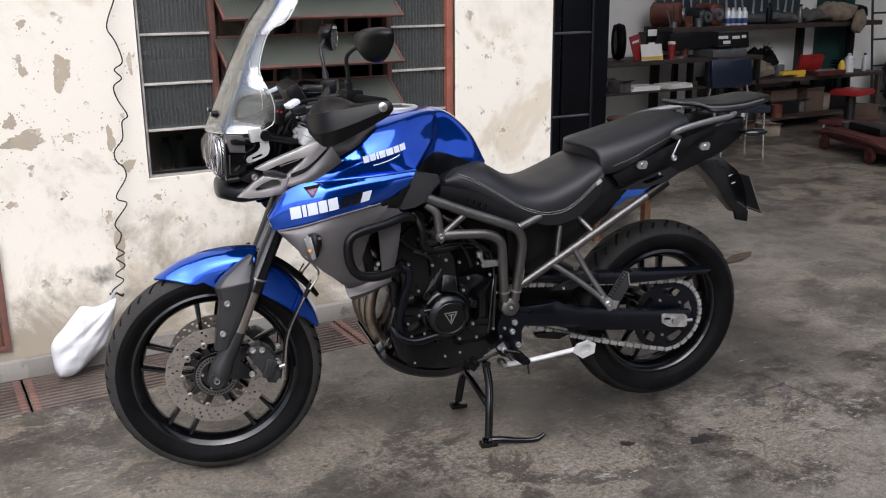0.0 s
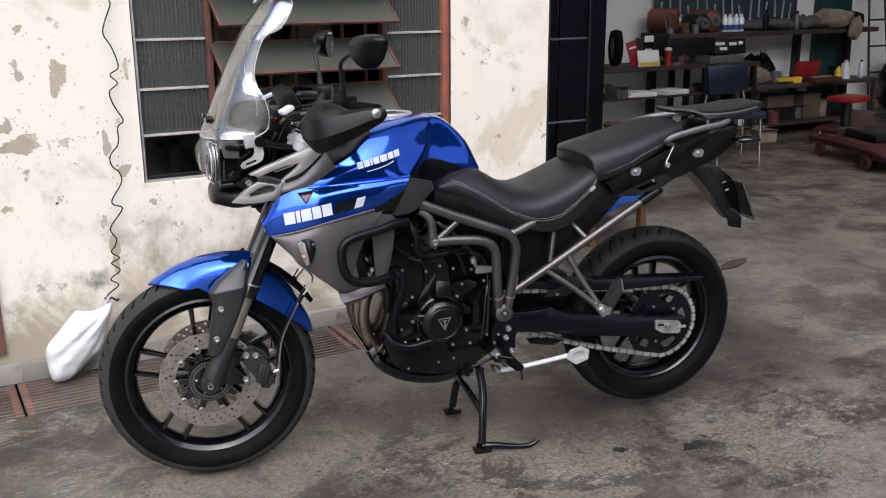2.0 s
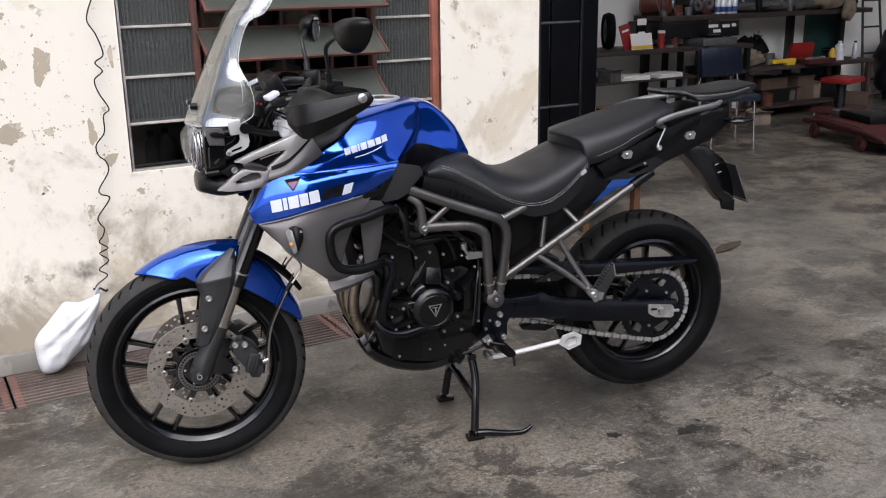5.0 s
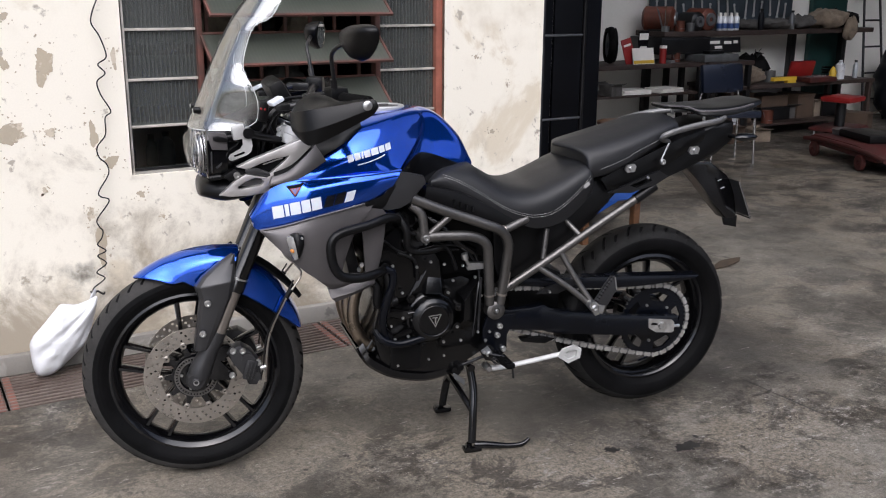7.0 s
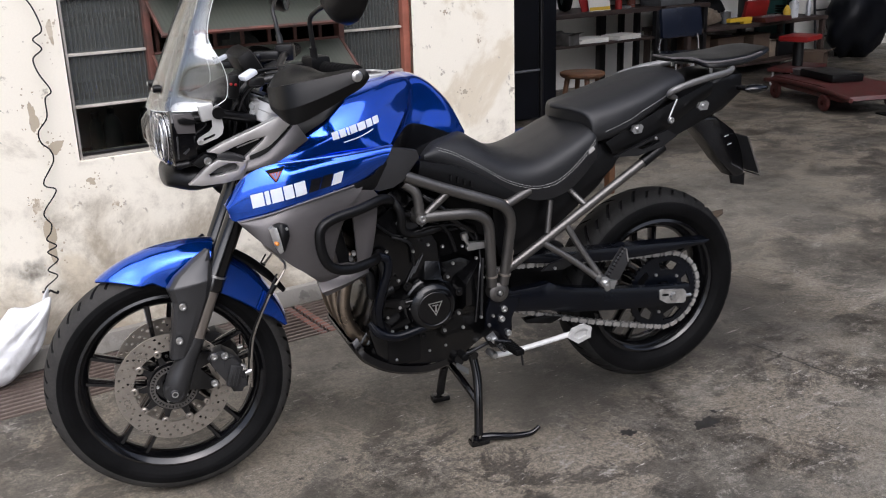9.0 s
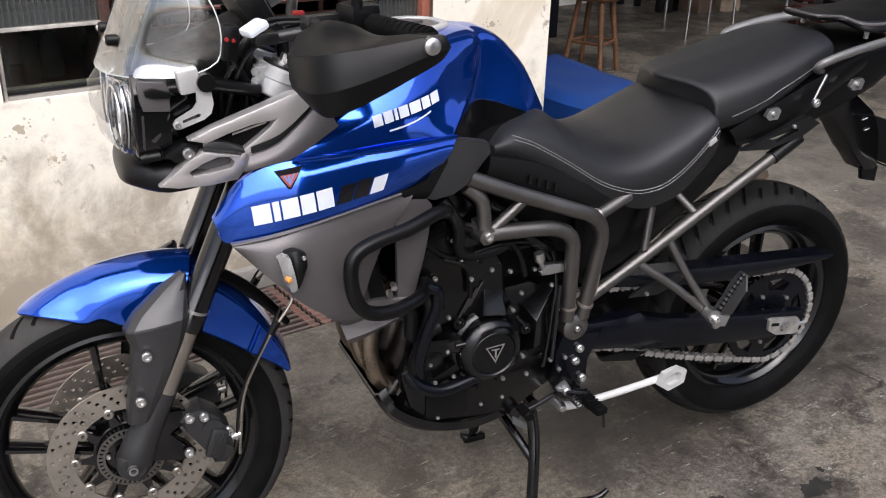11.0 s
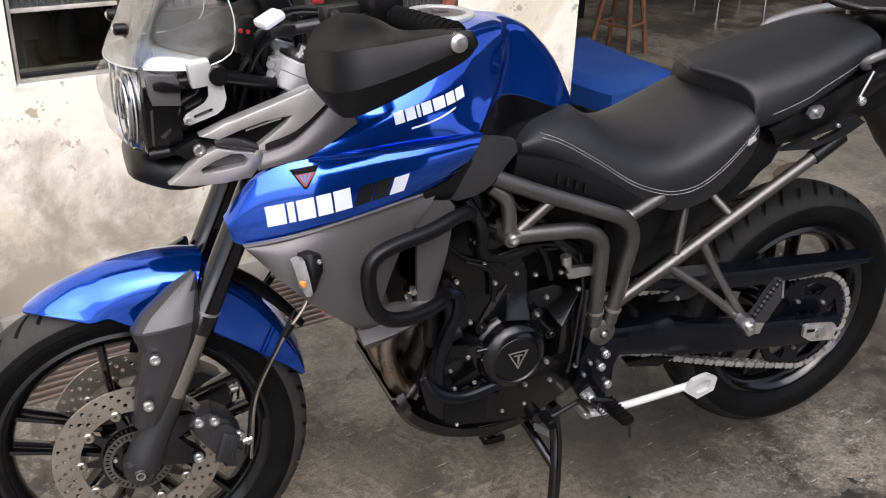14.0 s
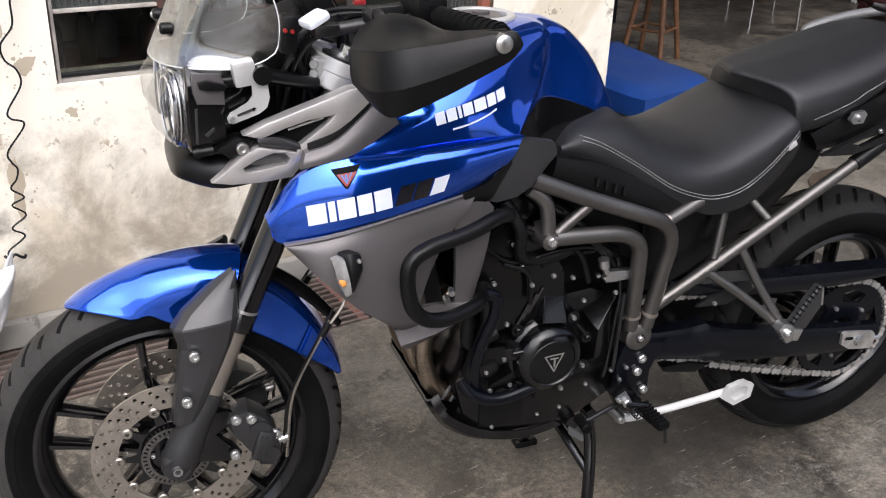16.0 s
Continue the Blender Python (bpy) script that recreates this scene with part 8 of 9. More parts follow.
shelf_unit("storage_shelf", pose(1.75, 0.95, 0), 2.2, 2.0, 0.40, (0.55, 0.86, 1.17, 1.48, 1.80), M["grate_red"], "red oxide storage shelf behind the window")


def lump(bm, c, s, seed, n=18, rough=0.25):
    """A crumpled soft lump."""
    rnd = random.Random(seed)
    ph = [rnd.uniform(0, 6.28) for _ in range(6)]
    rings = []
    for i in range(1, n // 2):
        t = math.pi * i / (n // 2)
        ring = []
        for j in range(n):
            a = 2 * math.pi * j / n
            f = 1 + rough * (math.sin(3 * a + ph[0] + 2 * t) * 0.5 + math.sin(5 * a + ph[1]) * 0.35 * math.sin(3 * t + ph[2]) + 0.3 * math.sin(7 * t + 4 * a + ph[3]))
            ring.append(Vector((c[0] + s[0] * f * math.sin(t) * math.cos(a), c[1] + s[1] * f * math.sin(t) * math.sin(a), c[2] + max(-s[2], s[2] * f * math.cos(t)))))
        rings.append(ring)
    skin(bm, rings)


for k in range(9):
    rnd = random.Random(40 + k)
    zs = (0.8725, 1.1825, 1.4925)[k % 3]
    h = rnd.uniform(0.07, 0.11)
    b = nb()
    lump(b, (0, 0, h), (rnd.uniform(0.09, 0.15), 0.12, h), 50 + k)
    ob = part("stored_sack", b, M[("grey_cloth", "tan", "grey_cloth")[k % 3]], None, at=pose(1.05 + 0.235 * (k // 3) * 2 + 0.12 * (k % 3), 0.93, zs))
    tagged(ob, "dusty grey sack stored on the shelf" if k % 3 != 1 else "dusty tan sack stored on the shelf", "sack", "sacks on the window shelf")
b = nb()
box(b, (0, 0, 0.03), (0.10, 0.06, 0.06), 0.008)
tagged(part("yellow_tin", b, M["yellow"], None, at=pose(1.63, 0.82, 0.8725)), "small yellow tin on the shelf", "tin")
b = nb()
box(b, (0, 0, 0.06), (0.14, 0.10, 0.12), 0.006)
tagged(part("blue_carton", b, M["can_blue"], None, at=pose(1.98, 0.84, 0.8725)), "dark blue carton on the shelf", "carton")

# ---------------------------------------------------------------- open bay of the shop
# low bench with a blue pad by the corner
mat_ob = thing("low_bench", pose(3.92, 0.77, 0), "low wooden bench under a bright blue padded cover", "bench")
b = nb()
q = [(0.190, -0.370), (0.365, 0.55), (-0.42, 0.50), (-0.33, -0.400)]
nseg = 10
top = [[None] * (nseg + 1) for _ in range(nseg + 1)]
low_ = [[None] * (nseg + 1) for _ in range(nseg + 1)]
for i in range(nseg + 1):
    for j in range(nseg + 1):
        u, v = i / nseg, j / nseg
        p = Vector(q[3]).lerp(Vector(q[0]), u).lerp(Vector(q[2]).lerp(Vector(q[1]), u), v)
        e = min(u, 1 - u, v, 1 - v)
        z = 0.262 + 0.030 * min(1, e / 0.1) ** 0.5 + 0.006 * math.sin(13 * p.x + 3) * math.sin(11 * p.y + 4 * p.x)
        top[i][j] = b.verts.new((p.x, p.y, z))
        low_[i][j] = b.verts.new((p.x, p.y, 0.165 + 0.096 * min(1, u / 0.5)))
for i in range(nseg):
    for j in range(nseg):
        b.faces.new((top[i][j], top[i + 1][j], top[i + 1][j + 1], top[i][j + 1]))
        b.faces.new((low_[i][j], low_[i][j + 1], low_[i + 1][j + 1], low_[i + 1][j]))
for k in range(nseg):
    for a, c, d, e in ((top[k][0], top[k + 1][0], low_[k + 1][0], low_[k][0]), (top[k][nseg], top[k + 1][nseg], low_[k + 1][nseg], low_[k][nseg]), (top[0][k], top[0][k + 1], low_[0][k + 1], low_[0][k]), (top[nseg][k], top[nseg][k + 1], low_[nseg][k + 1], low_[nseg][k])):
        b.faces.new((a, c, d, e))
part("pad", b, M["blue_cloth"], mat_ob, "bright blue tarpaulin pad")
for x, y, h in ((0.13, -0.31, 0.262), (0.30, 0.45, 0.262), (-0.34, 0.42, 0.175), (-0.25, -0.30, 0.175)):
    b = nb()
    box(b, (x, y, h / 2), (0.045, 0.045, h), 0.004)
    part("leg", b, M["wood"], mat_ob)

# wooden stool
def stool(m, label):
    s = thing("wooden_stool", m, label, "stool")
    b = nb()
    lathe(b, [(0.47, 0.0), (0.47, 0.15), (0.485, 0.165), (0.50, 0.165), (0.505, 0.155), (0.505, 0.0)], 32, "z", closed=False)
    part("seat", b, M["wood"], s)
    for k in range(4):
        a = radians(45 + 90 * k)
        b = nb()
        rod(b, (0.19 * math.cos(a), 0.19 * math.sin(a), 0.0), (0.11 * math.cos(a), 0.11 * math.sin(a), 0.475), 0.016, 0.019)
        part("leg", b, M["wood"], s)
    for k in range(4):
        a, c = radians(45 + 90 * k), radians(135 + 90 * k)
        b = nb()
        rod(b, (0.155 * math.cos(a), 0.155 * math.sin(a), 0.20), (0.155 * math.cos(c), 0.155 * math.sin(c), 0.20), 0.010)
        part("rung", b, M["wood"], s)
    return s


stool(pose(4.97, 1.73, 0, 0, 0, 20), "round brown wooden stool with four splayed legs")

# dark panel rack in the corner
rack_ = thing("panel_rack", pose(4.55, 2.6, 0), "near-black panel rack with pale steel rails", "rack")
for z in (0.47, 1.12, 1.72):
    b = nb()
    rod(b, (-1.2, -0.35, z), (0.46, -0.35, z), 0.010)
    part("rail", b, M["grey_metal"], rack_, "pale steel rail")
    b = nb()
    rod(b, (-1.2, 0.25, z), (0.46, 0.25, z), 0.010)
    part("rail", b, M["grey_metal"], rack_, "pale steel rail")
for x in (-1.2, 0.46):
    for y in (-0.35, 0.25):
        b = nb()
        rod(b, (x, y, 0), (x, y, 2.0), 0.018)
        part("post", b, M["black_metal"], rack_)
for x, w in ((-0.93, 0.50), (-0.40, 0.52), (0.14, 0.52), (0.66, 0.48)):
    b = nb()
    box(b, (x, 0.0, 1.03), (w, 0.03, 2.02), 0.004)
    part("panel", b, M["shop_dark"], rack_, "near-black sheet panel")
b = nb()
tube(b, [(-0.12, -0.37, 1.10), (-0.12, -0.37, 0.62)], 0.012, 8, curve=False)
part("drop_pipe", b, M["grey_metal"], rack_, "pale steel pipe")
sw_ob = thing("spare_wheel", pose(6.14, 3.28, 0.96, 0, 0, 62), "small black scooter wheel standing on the desk", "wheel")
part("tyre", tyre_bm(0.17, 0.04, 0.12, 20, 100), M["rubber"], sw_ob)
b = nb()
lathe(b, [(-0.025, 0.03), (-0.025, 0.115), (-0.012, 0.118), (0.012, 0.118), (0.025, 0.115), (0.025, 0.03)], 32)
part("rim", b, M["grey_metal"], sw_ob)

# green post and back wall fittings
b = nb()
box(b, (6.05, 3.50, 1.53), (0.16, 0.16, 3.0), 0.01)
structure("post", b, M["teal"], "dark green painted post")
b = nb()
box(b, (9.62, 3.66, 1.6), (0.58, 0.06, 2.9), 0.01)
structure("post_far", b, M["teal"], "dark green painted post")


def table(name, m, w, d, h, top_m, leg_m, label, shelf_z=None, cat="table"):
    t = thing(name, m, label, cat)
    b = nb()
    box(b, (0, 0, h - 0.02), (w, d, 0.04), 0.005)
    part("tabletop", b, top_m, t)
    for sx in (-1, 1):
        for sy in (-1, 1):
            b = nb()
            box(b, (sx * (w / 2 - 0.04), sy * (d / 2 - 0.04), (h - 0.04) / 2), (0.05, 0.05, h - 0.04), 0.004)
            part("leg", b, leg_m, t)
    if shelf_z:
        b = nb()
        box(b, (0, 0, shelf_z), (w - 0.10, d - 0.06, 0.025), 0.004)
        part("shelf", b, top_m, t)
    return t


table("desk", pose(6.40, 3.28, 0), 1.45, 0.55, 0.79, M["bench"], M["black_metal"], "dark wooden desk with a lower shelf of papers", 0.50, "desk")
table("workbench", pose(8.55, 3.28, 0), 2.2, 0.62, 0.54, M["bench"], M["bench"], "low dark workbench piled with parts", 0.12, "bench")

# high shelf and black cabinet
sh_ob = thing("wall_shelf", pose(8.28, 3.40, 1.05), "dark wooden wall shelf piled with clutter", "shelf")
b = nb()
box(b, (0, 0, 0), (3.1, 0.42, 0.05), 0.005)
part("board", b, M["bench"], sh_ob)
for x in (-1.46, 0.62, 1.46):
    b = nb()
    box(b, (x, 0.12, -0.51), (0.07, 0.07, 0.98), 0.004)
    part("post", b, M["black_metal"], sh_ob)
cab = thing("cabinet", pose(6.98, 3.38, 0.88), "black metal cabinet box under the shelf", "cabinet")
b = nb()
box(b, (0, 0, 0.062), (0.64, 0.46, 0.16), 0.008)
part("body", b, M["black_metal"], cab)
b = nb()
box(b, (0, -0.236, 0.062), (0.60, 0.010, 0.13), 0.003)
part("door", b, M["black_metal"], cab)

# tool panel with hanging spanners
panel = thing("pegboard", pose(7.95, 3.64, 1.08), "dark blue-grey tool panel on the wall", "panel")
b = nb()
box(b, (0, 0, 0.55), (2.05, 0.04, 1.06), 0.006)
part("board", b, M["tool_panel"], panel)


def spanner(length, m):
    b = nb()
    o = [(-0.008, 0.02), (-0.018, 0.005), (-0.012, -0.018), (-0.004, -0.008), (0.004, -0.008), (0.012, -0.018), (0.018, 0.005), (0.008, 0.02), (0.006, length - 0.02), (0.014, length - 0.008), (0.010, length + 0.010), (-0.010, length + 0.010), (-0.014, length - 0.008), (-0.006, length - 0.02)]
    slab(b, o, -0.005, 0.005, 0.0015)
    return tagged(part("spanner", b, M["cast"], None, at=m), "steel spanner hanging on the tool panel", "spanner", "spanners on the panel")


rnd = random.Random(21)
sp = [spanner(l, pose(-50, 0, 0)) for l in (0.16, 0.22, 0.28)]
slots = [(6.99 + 0.062 * k + rnd.uniform(-0.015, 0.015), 1.16 + rnd.uniform(0, 0.06) + (0.34 if k % 2 else 0)) for k in range(31)]
for k, (x, z) in enumerate(slots):
    m = pose(x, 3.605, z, 0, rnd.uniform(-14, 6), 0)
    if k < 3:
        sp[k].matrix_basis = m
    else:
        copy_thing(sp[k % 3], m)

# spray cans
can = thing("spray_can", pose(7.50, 3.24, 1.075), "white and blue aerosol can on the shelf", "can", "aerosol cans on the shelf")
b = nb()
lathe(b, [(0, 0.0), (0, 0.030), (0.005, 0.033), (0.125, 0.033), (0.135, 0.026), (0.140, 0.020), (0.140, 0.0)], 20, "z", closed=False)
part("body", b, M["can_white"], can)
b = nb()
lathe(b, [(0.02, 0.0335), (0.02, 0.0345), (0.07, 0.0345), (0.07, 0.0335)], 20, "z")
part("label_band", b, M["can_blue"], can)
b = nb()
lathe(b, [(0.138, 0.0), (0.138, 0.018), (0.172, 0.014), (0.175, 0.0)], 16, "z", closed=False)
part("cap", b, M["paper"], can)
for x, y in ((7.575, 3.25), (7.63, 3.22), (7.725, 3.24)):
    copy_thing(can, pose(x, y, 1.075))

# engines and motor parts on the shelf
def motor(m, label, material, s=1.0):
    t = thing("spare_motor", m, label, "motor")
    b = nb()
    lathe(b, [(-0.12 * s, 0.0), (-0.12 * s, 0.06 * s), (-0.10 * s, 0.09 * s), (0.10 * s, 0.09 * s), (0.12 * s, 0.06 * s), (0.12 * s, 0.0)], 28, "y", (0, 0, 0.09 * s), closed=False)
    part("body", b, material, t)
    b = nb()
    lathe(b, [(-0.135 * s, 0.02 * s), (-0.135 * s, 0.05 * s), (-0.118 * s, 0.055 * s), (-0.118 * s, 0.02 * s)], 24, "y", (0, 0, 0.09 * s))
    part("end_ring", b, M["grey_metal"], t)
    b = nb()
    box(b, (0, 0, 0.008), (0.16 * s, 0.14 * s, 0.016), 0.003)
    part("foot", b, M["black_metal"], t)
    return t


motor(pose(7.22, 3.36, 1.075), "round red and black spare motor", M["black_metal"])
motor(pose(7.40, 3.42, 1.075), "faded red spare motor on the shelf", M["rust_red"], 1.2)
motor(pose(6.85, 3.42, 1.075, 0, 0, 40), "faded red spare motor on the shelf", M["rust_red"], 1.3)

pot = thing("brush_pot", pose(6.78, 3.24, 1.018), "grey pot holding brushes and rods", "pot")
b = nb()
lathe(b, [(0, 0.0), (0, 0.035), (0.11, 0.040), (0.11, 0.036), (0.01, 0.031), (0.01, 0.0)], 20, "z", closed=False)
part("cup", b, M["grey_metal"], pot)
for k in range(6):
    b = nb()
    rnd = random.Random(70 + k)
    rod(b, (rnd.uniform(-0.02, 0.02), rnd.uniform(-0.02, 0.02), 0.012), (rnd.uniform(-0.10, 0.05), rnd.uniform(-0.03, 0.03), rnd.uniform(0.2, 0.30)), 0.004)
    part("rod", b, M["grey_metal" if k % 2 else "wood"], pot)

# rags and clutter along the shelf and bench
def heap(name, x, y, z, s, seed, material, label, cat="rag"):
    b = nb()
    lump(b, (0, 0, s[2] * 0.98), s, seed, 24, 0.3)
    return tagged(part(name, b, M[material], None, at=pose(x, y, z), angle=70), label, cat)


heap("folded_rag", 8.02, 3.34, 1.075, (0.20, 0.12, 0.05), 1, "grey_cloth", "crumpled grey rag on the shelf")
heap("folded_rag", 8.36, 3.30, 1.075, (0.24, 0.14, 0.055), 2, "grey_cloth", "crumpled grey rag on the shelf")
heap("folded_rag", 8.74, 3.30, 1.075, (0.20, 0.14, 0.07), 12, "grey_cloth", "crumpled grey rag on the shelf")
heap("tan_cover", 9.12, 3.28, 1.075, (0.28, 0.17, 0.10), 3, "tan", "crumpled tan cloth hanging over the shelf", "cloth")
heap("tan_flap", 9.36, 3.14, 0.95, (0.09, 0.05, 0.12), 4, "tan", "tan cloth end hanging over the shelf", "cloth")
heap("black_bundle", 9.60, 3.36, 1.075, (0.13, 0.12, 0.08), 5, "rubber", "black rubber bundle on the shelf", "bundle")
heap("parts_cover", 7.85, 3.24, 0.54, (0.28, 0.20, 0.09), 6, "tan", "brown cloth covered pile of parts", "pile")
heap("rubber_lump", 8.10, 3.36, 0.54, (0.20, 0.16, 0.14), 7, "rubber", "black pile of parts on the bench", "pile")
heap("grey_cover", 7.75, 3.42, 0.54, (0.22, 0.14, 0.12), 8, "grey_cloth", "grey pile of parts on the bench", "pile")
# bent fairing piece
b = nb()
tube(b, [(-0.12, 0, 0.16), (-0.16, 0, 0.26), (-0.10, 0, 0.27), (0.10, 0, 0.14), (0.22, 0, 0.06)], [0.012, 0.03, 0.03, 0.02, 0.01], 10, 5, flat=0.4)
tagged(part("fairing_piece", b, M["tan"], None, at=pose(7.82, 3.28, 0.56)), "pale curved fairing piece on the parts pile", "fairing")

# red tool case, bottle, yellow level
case = thing("tool_case", pose(8.68, 3.14, 0.54), "open red plastic tool case on the bench", "case")
b = nb()
box(b, (0, 0.03, 0.11), (0.36, 0.05, 0.20), 0.025, pose(0, 0, 0, 14, 0, 0))
part("lid", b, M["red"], case)
b = nb()
box(b, (0.04, -0.12, 0.025), (0.42, 0.24, 0.05), 0.01)
part("tray", b, M["red_paint"], case)
for k in range(10):
    b = nb()
    lathe(b, [(0.05, 0.0), (0.05, 0.010), (0.066, 0.010), (0.066, 0.0)], 10, "z", (-0.12 + 0.032 * k, -0.15, 0), closed=False)
    part("socket", b, M["chrome"], case)
b = nb()
lathe(b, [(0, 0.0), (0, 0.05), (0.15, 0.05), (0.18, 0.02), (0.20, 0.02), (0.20, 0.0)], 20, "z", closed=False)
tagged(part("bottle", b, M["can_white"], None, at=pose(9.22, 3.10, 0.54)), "pale plastic bottle on the bench", "bottle")
b = nb()
lathe(b, [(0, 0.0), (0, 0.035), (0.08, 0.04), (0.13, 0.015), (0.14, 0.0)], 16, "z", closed=False)
tagged(part("oil_can", b, M["yellow"], None, at=pose(9.08, 3.08, 0.54)), "small amber oil can on the bench", "oil can")
b = nb()
box(b, (0, 0, 0.02), (0.34, 0.05, 0.04), 0.005)
box(b, (0.10, 0, -0.0), (0.12, 0.052, 0.05), 0.005)
tagged(part("spirit_level", b, M["yellow"], None, at=pose(8.25, 3.02, 0.565)), "yellow spirit level on the bench edge", "level")

# sign board, printer
b = nb()
box(b, (0, 0, 0.075), (0.46, 0.02, 0.15), 0.004)
sg = tagged(part("sign_board", b, M["black_metal"], None, at=pose(7.50, 3.16, 0.86, -8, 0, 0)), "black sign board with pale bars", "sign")
for x, w, z in ((-0.13, 0.14, 0.105), (0.05, 0.10, 0.100), (0.16, 0.06, 0.105), (-0.08, 0.10, 0.055)):
    b = nb()
    box(b, (x, -0.0115, z), (w, 0.003, 0.030), 0.0008)
    part("sign_bar", b, M["paper"], sg)
pr = thing("printer", pose(7.30, 3.12, 0.79), "grey desktop printer on the desk end", "printer")
b = nb()
box(b, (0, 0, 0.035), (0.46, 0.28, 0.07), 0.012)
part("body", b, M["grey_metal"], pr)
b = nb()
box(b, (0, -0.02, 0.085), (0.20, 0.10, 0.03), 0.008)
part("feeder", b, M["black_plastic"], pr)
table("side_table", pose(7.42, 3.18, 0), 0.62, 0.45, 0.79, M["bench"], M["black_metal"], "dark side table under the printer")

# desk things
def card(name, m, w, h, material, label, bars=()):
    b = nb()
    box(b, (0, 0, h / 2), (w, 0.008, h), 0.001)
    t = tagged(part(name, b, material, None, at=m), label, "card")
    for x, z, bw, bh_, mm in bars:
        b = nb()
        box(b, (x, -0.0055, z), (bw, 0.003, bh_), 0.0005)
        part("print_bar", b, M[mm], t)
    return t


card("desk_pad", pose(6.39, 3.08, 0.79, -12, 0, 0), 0.26, 0.15, M["paper"], "white desk pad with a yellow lower band", ((0, 0.02, 0.25, 0.03, "yellow"),))
card("red_card", pose(6.27, 3.12, 0.79, -8, -14, 0), 0.12, 0.24, M["red"], "leaning red printed card", ((0, 0.18, 0.08, 0.02, "paper"),))
card("advert_card", pose(6.42, 3.14, 0.79), 0.12, 0.30, M["decal_black"], "black advert card with a white oval top", ((0, 0.25, 0.11, 0.06, "paper"), (0, 0.15, 0.08, 0.02, "paper"), (0, 0.10, 0.07, 0.02, "paper")))
cup = thing("red_can", pose(6.62, 3.08, 0.79), "red and white drink can on the desk", "can")
b = nb()
lathe(b, [(0, 0.0), (0, 0.032), (0.14, 0.034), (0.14, 0.0)], 20, "z", closed=False)
part("body", b, M["red"], cup)
b = nb()
lathe(b, [(0.141, 0.0), (0.141, 0.036), (0.165, 0.034), (0.165, 0.0)], 20, "z", closed=False)
part("lid", b, M["paper"], cup)
for k in range(4):
    b = nb()
    box(b, (0, 0, 0.010), (0.32, 0.22, 0.020), 0.003, pose(0, 0, 0, 0, 0, k * 5 - 6))
    tagged(part("ledger", b, M["paper"], None, at=pose(6.30 + (0.42 if k > 1 else 0), 3.14, 0.5125 + 0.021 * (k % 2))), "thin white ledger lying under the desk", "ledger", "ledgers under the desk")
# navy office chair
ch = thing("office_chair", pose(6.62, 2.22, 0, 0, 0, -26), "navy vinyl chair with thin steel legs", "chair")
b = nb()
box(b, (0, 0.20, 0.70), (0.47, 0.07, 0.26), 0.030, pose(0, 0, 0, -8, 0, 22))
part("backrest", b, M["navy"], ch)
b = nb()
box(b, (0, -0.03, 0.43), (0.46, 0.42, 0.07), 0.028)
part("seat", b, M["navy"], ch)
for sx in (-1, 1):
    b = nb()
    tube(b, [(sx * 0.16, 0.200, 0.60), (sx * 0.185, 0.21, 0.45), (sx * 0.19, 0.22, 0.0)], 0.011, 10)
    part("leg", b, M["chrome"], ch)
    b = nb()
    rod(b, (sx * 0.19, -0.22, 0.0), (sx * 0.18, -0.20, 0.42), 0.012)
    part("leg", b, M["chrome"], ch)

# red mechanics stool
st = thing("mechanic_stool", pose(8.34, 2.36, 0, 0, 0, 15), "red padded mechanic's stool with a tray on castors", "stool")
b = nb()
box(b, (0.03, 0, 0.440), (0.38, 0.30, 0.055), 0.024)
part("seat", b, M["red"], st)
b = nb()
box(b, (0, 0, 0.155), (0.58, 0.36, 0.035), 0.008)
part("tray", b, M["red_paint"], st)
b = nb()
rod(b, (0, 0, 0.16), (0, 0, 0.42), 0.05)
part("column", b, M["black_metal"], st)
for sx in (-1, 1):
    for sy in (-1, 1):
        b = nb()
        lathe(b, [(-0.015, 0.0), (-0.015, 0.03), (0.015, 0.03), (0.015, 0.0)], 16, "y", (sx * 0.24, sy * 0.14, 0.03), closed=False)
        rod(b, (sx * 0.24, sy * 0.14, 0.03), (sx * 0.24, sy * 0.14, 0.14), 0.010)
        part("castor", b, M["can_white"], st)

# boxes under the bench
for x, y, z, w, d, h, mm, lb in ((7.80, 3.30, 0.1325, 0.34, 0.30, 0.16, "cardboard", "brown cardboard box under the bench"), (7.84, 3.28, 0.2925, 0.28, 0.26, 0.15, "cardboard", "brown cardboard box on another box"), (8.35, 3.34, 0.1325, 0.44, 0.34, 0.14, "black_metal", "black metal box under the bench"),
                             (8.35, 3.34, 0.2725, 0.40, 0.30, 0.12, "cardboard", "brown cardboard box under the bench"), (8.80, 3.30, 0.1325, 0.26, 0.28, 0.26, "cardboard", "dusty brown carton under the bench"), (9.25, 3.32, 0.1325, 0.34, 0.32, 0.20, "black_metal", "black tool box under the bench")):
    bx = thing("storage_box", pose(x, y, z), lb, "box", "boxes under the bench")
    b = nb()
    box(b, (0, 0, h * 0.45), (w, d, h * 0.9), 0.006)
    part("body", b, M[mm], bx)
    b = nb()
    box(b, (0, 0, h * 0.95), (w + 0.012, d + 0.012, h * 0.1), 0.004)
    part("lid", b, M[mm], bx)

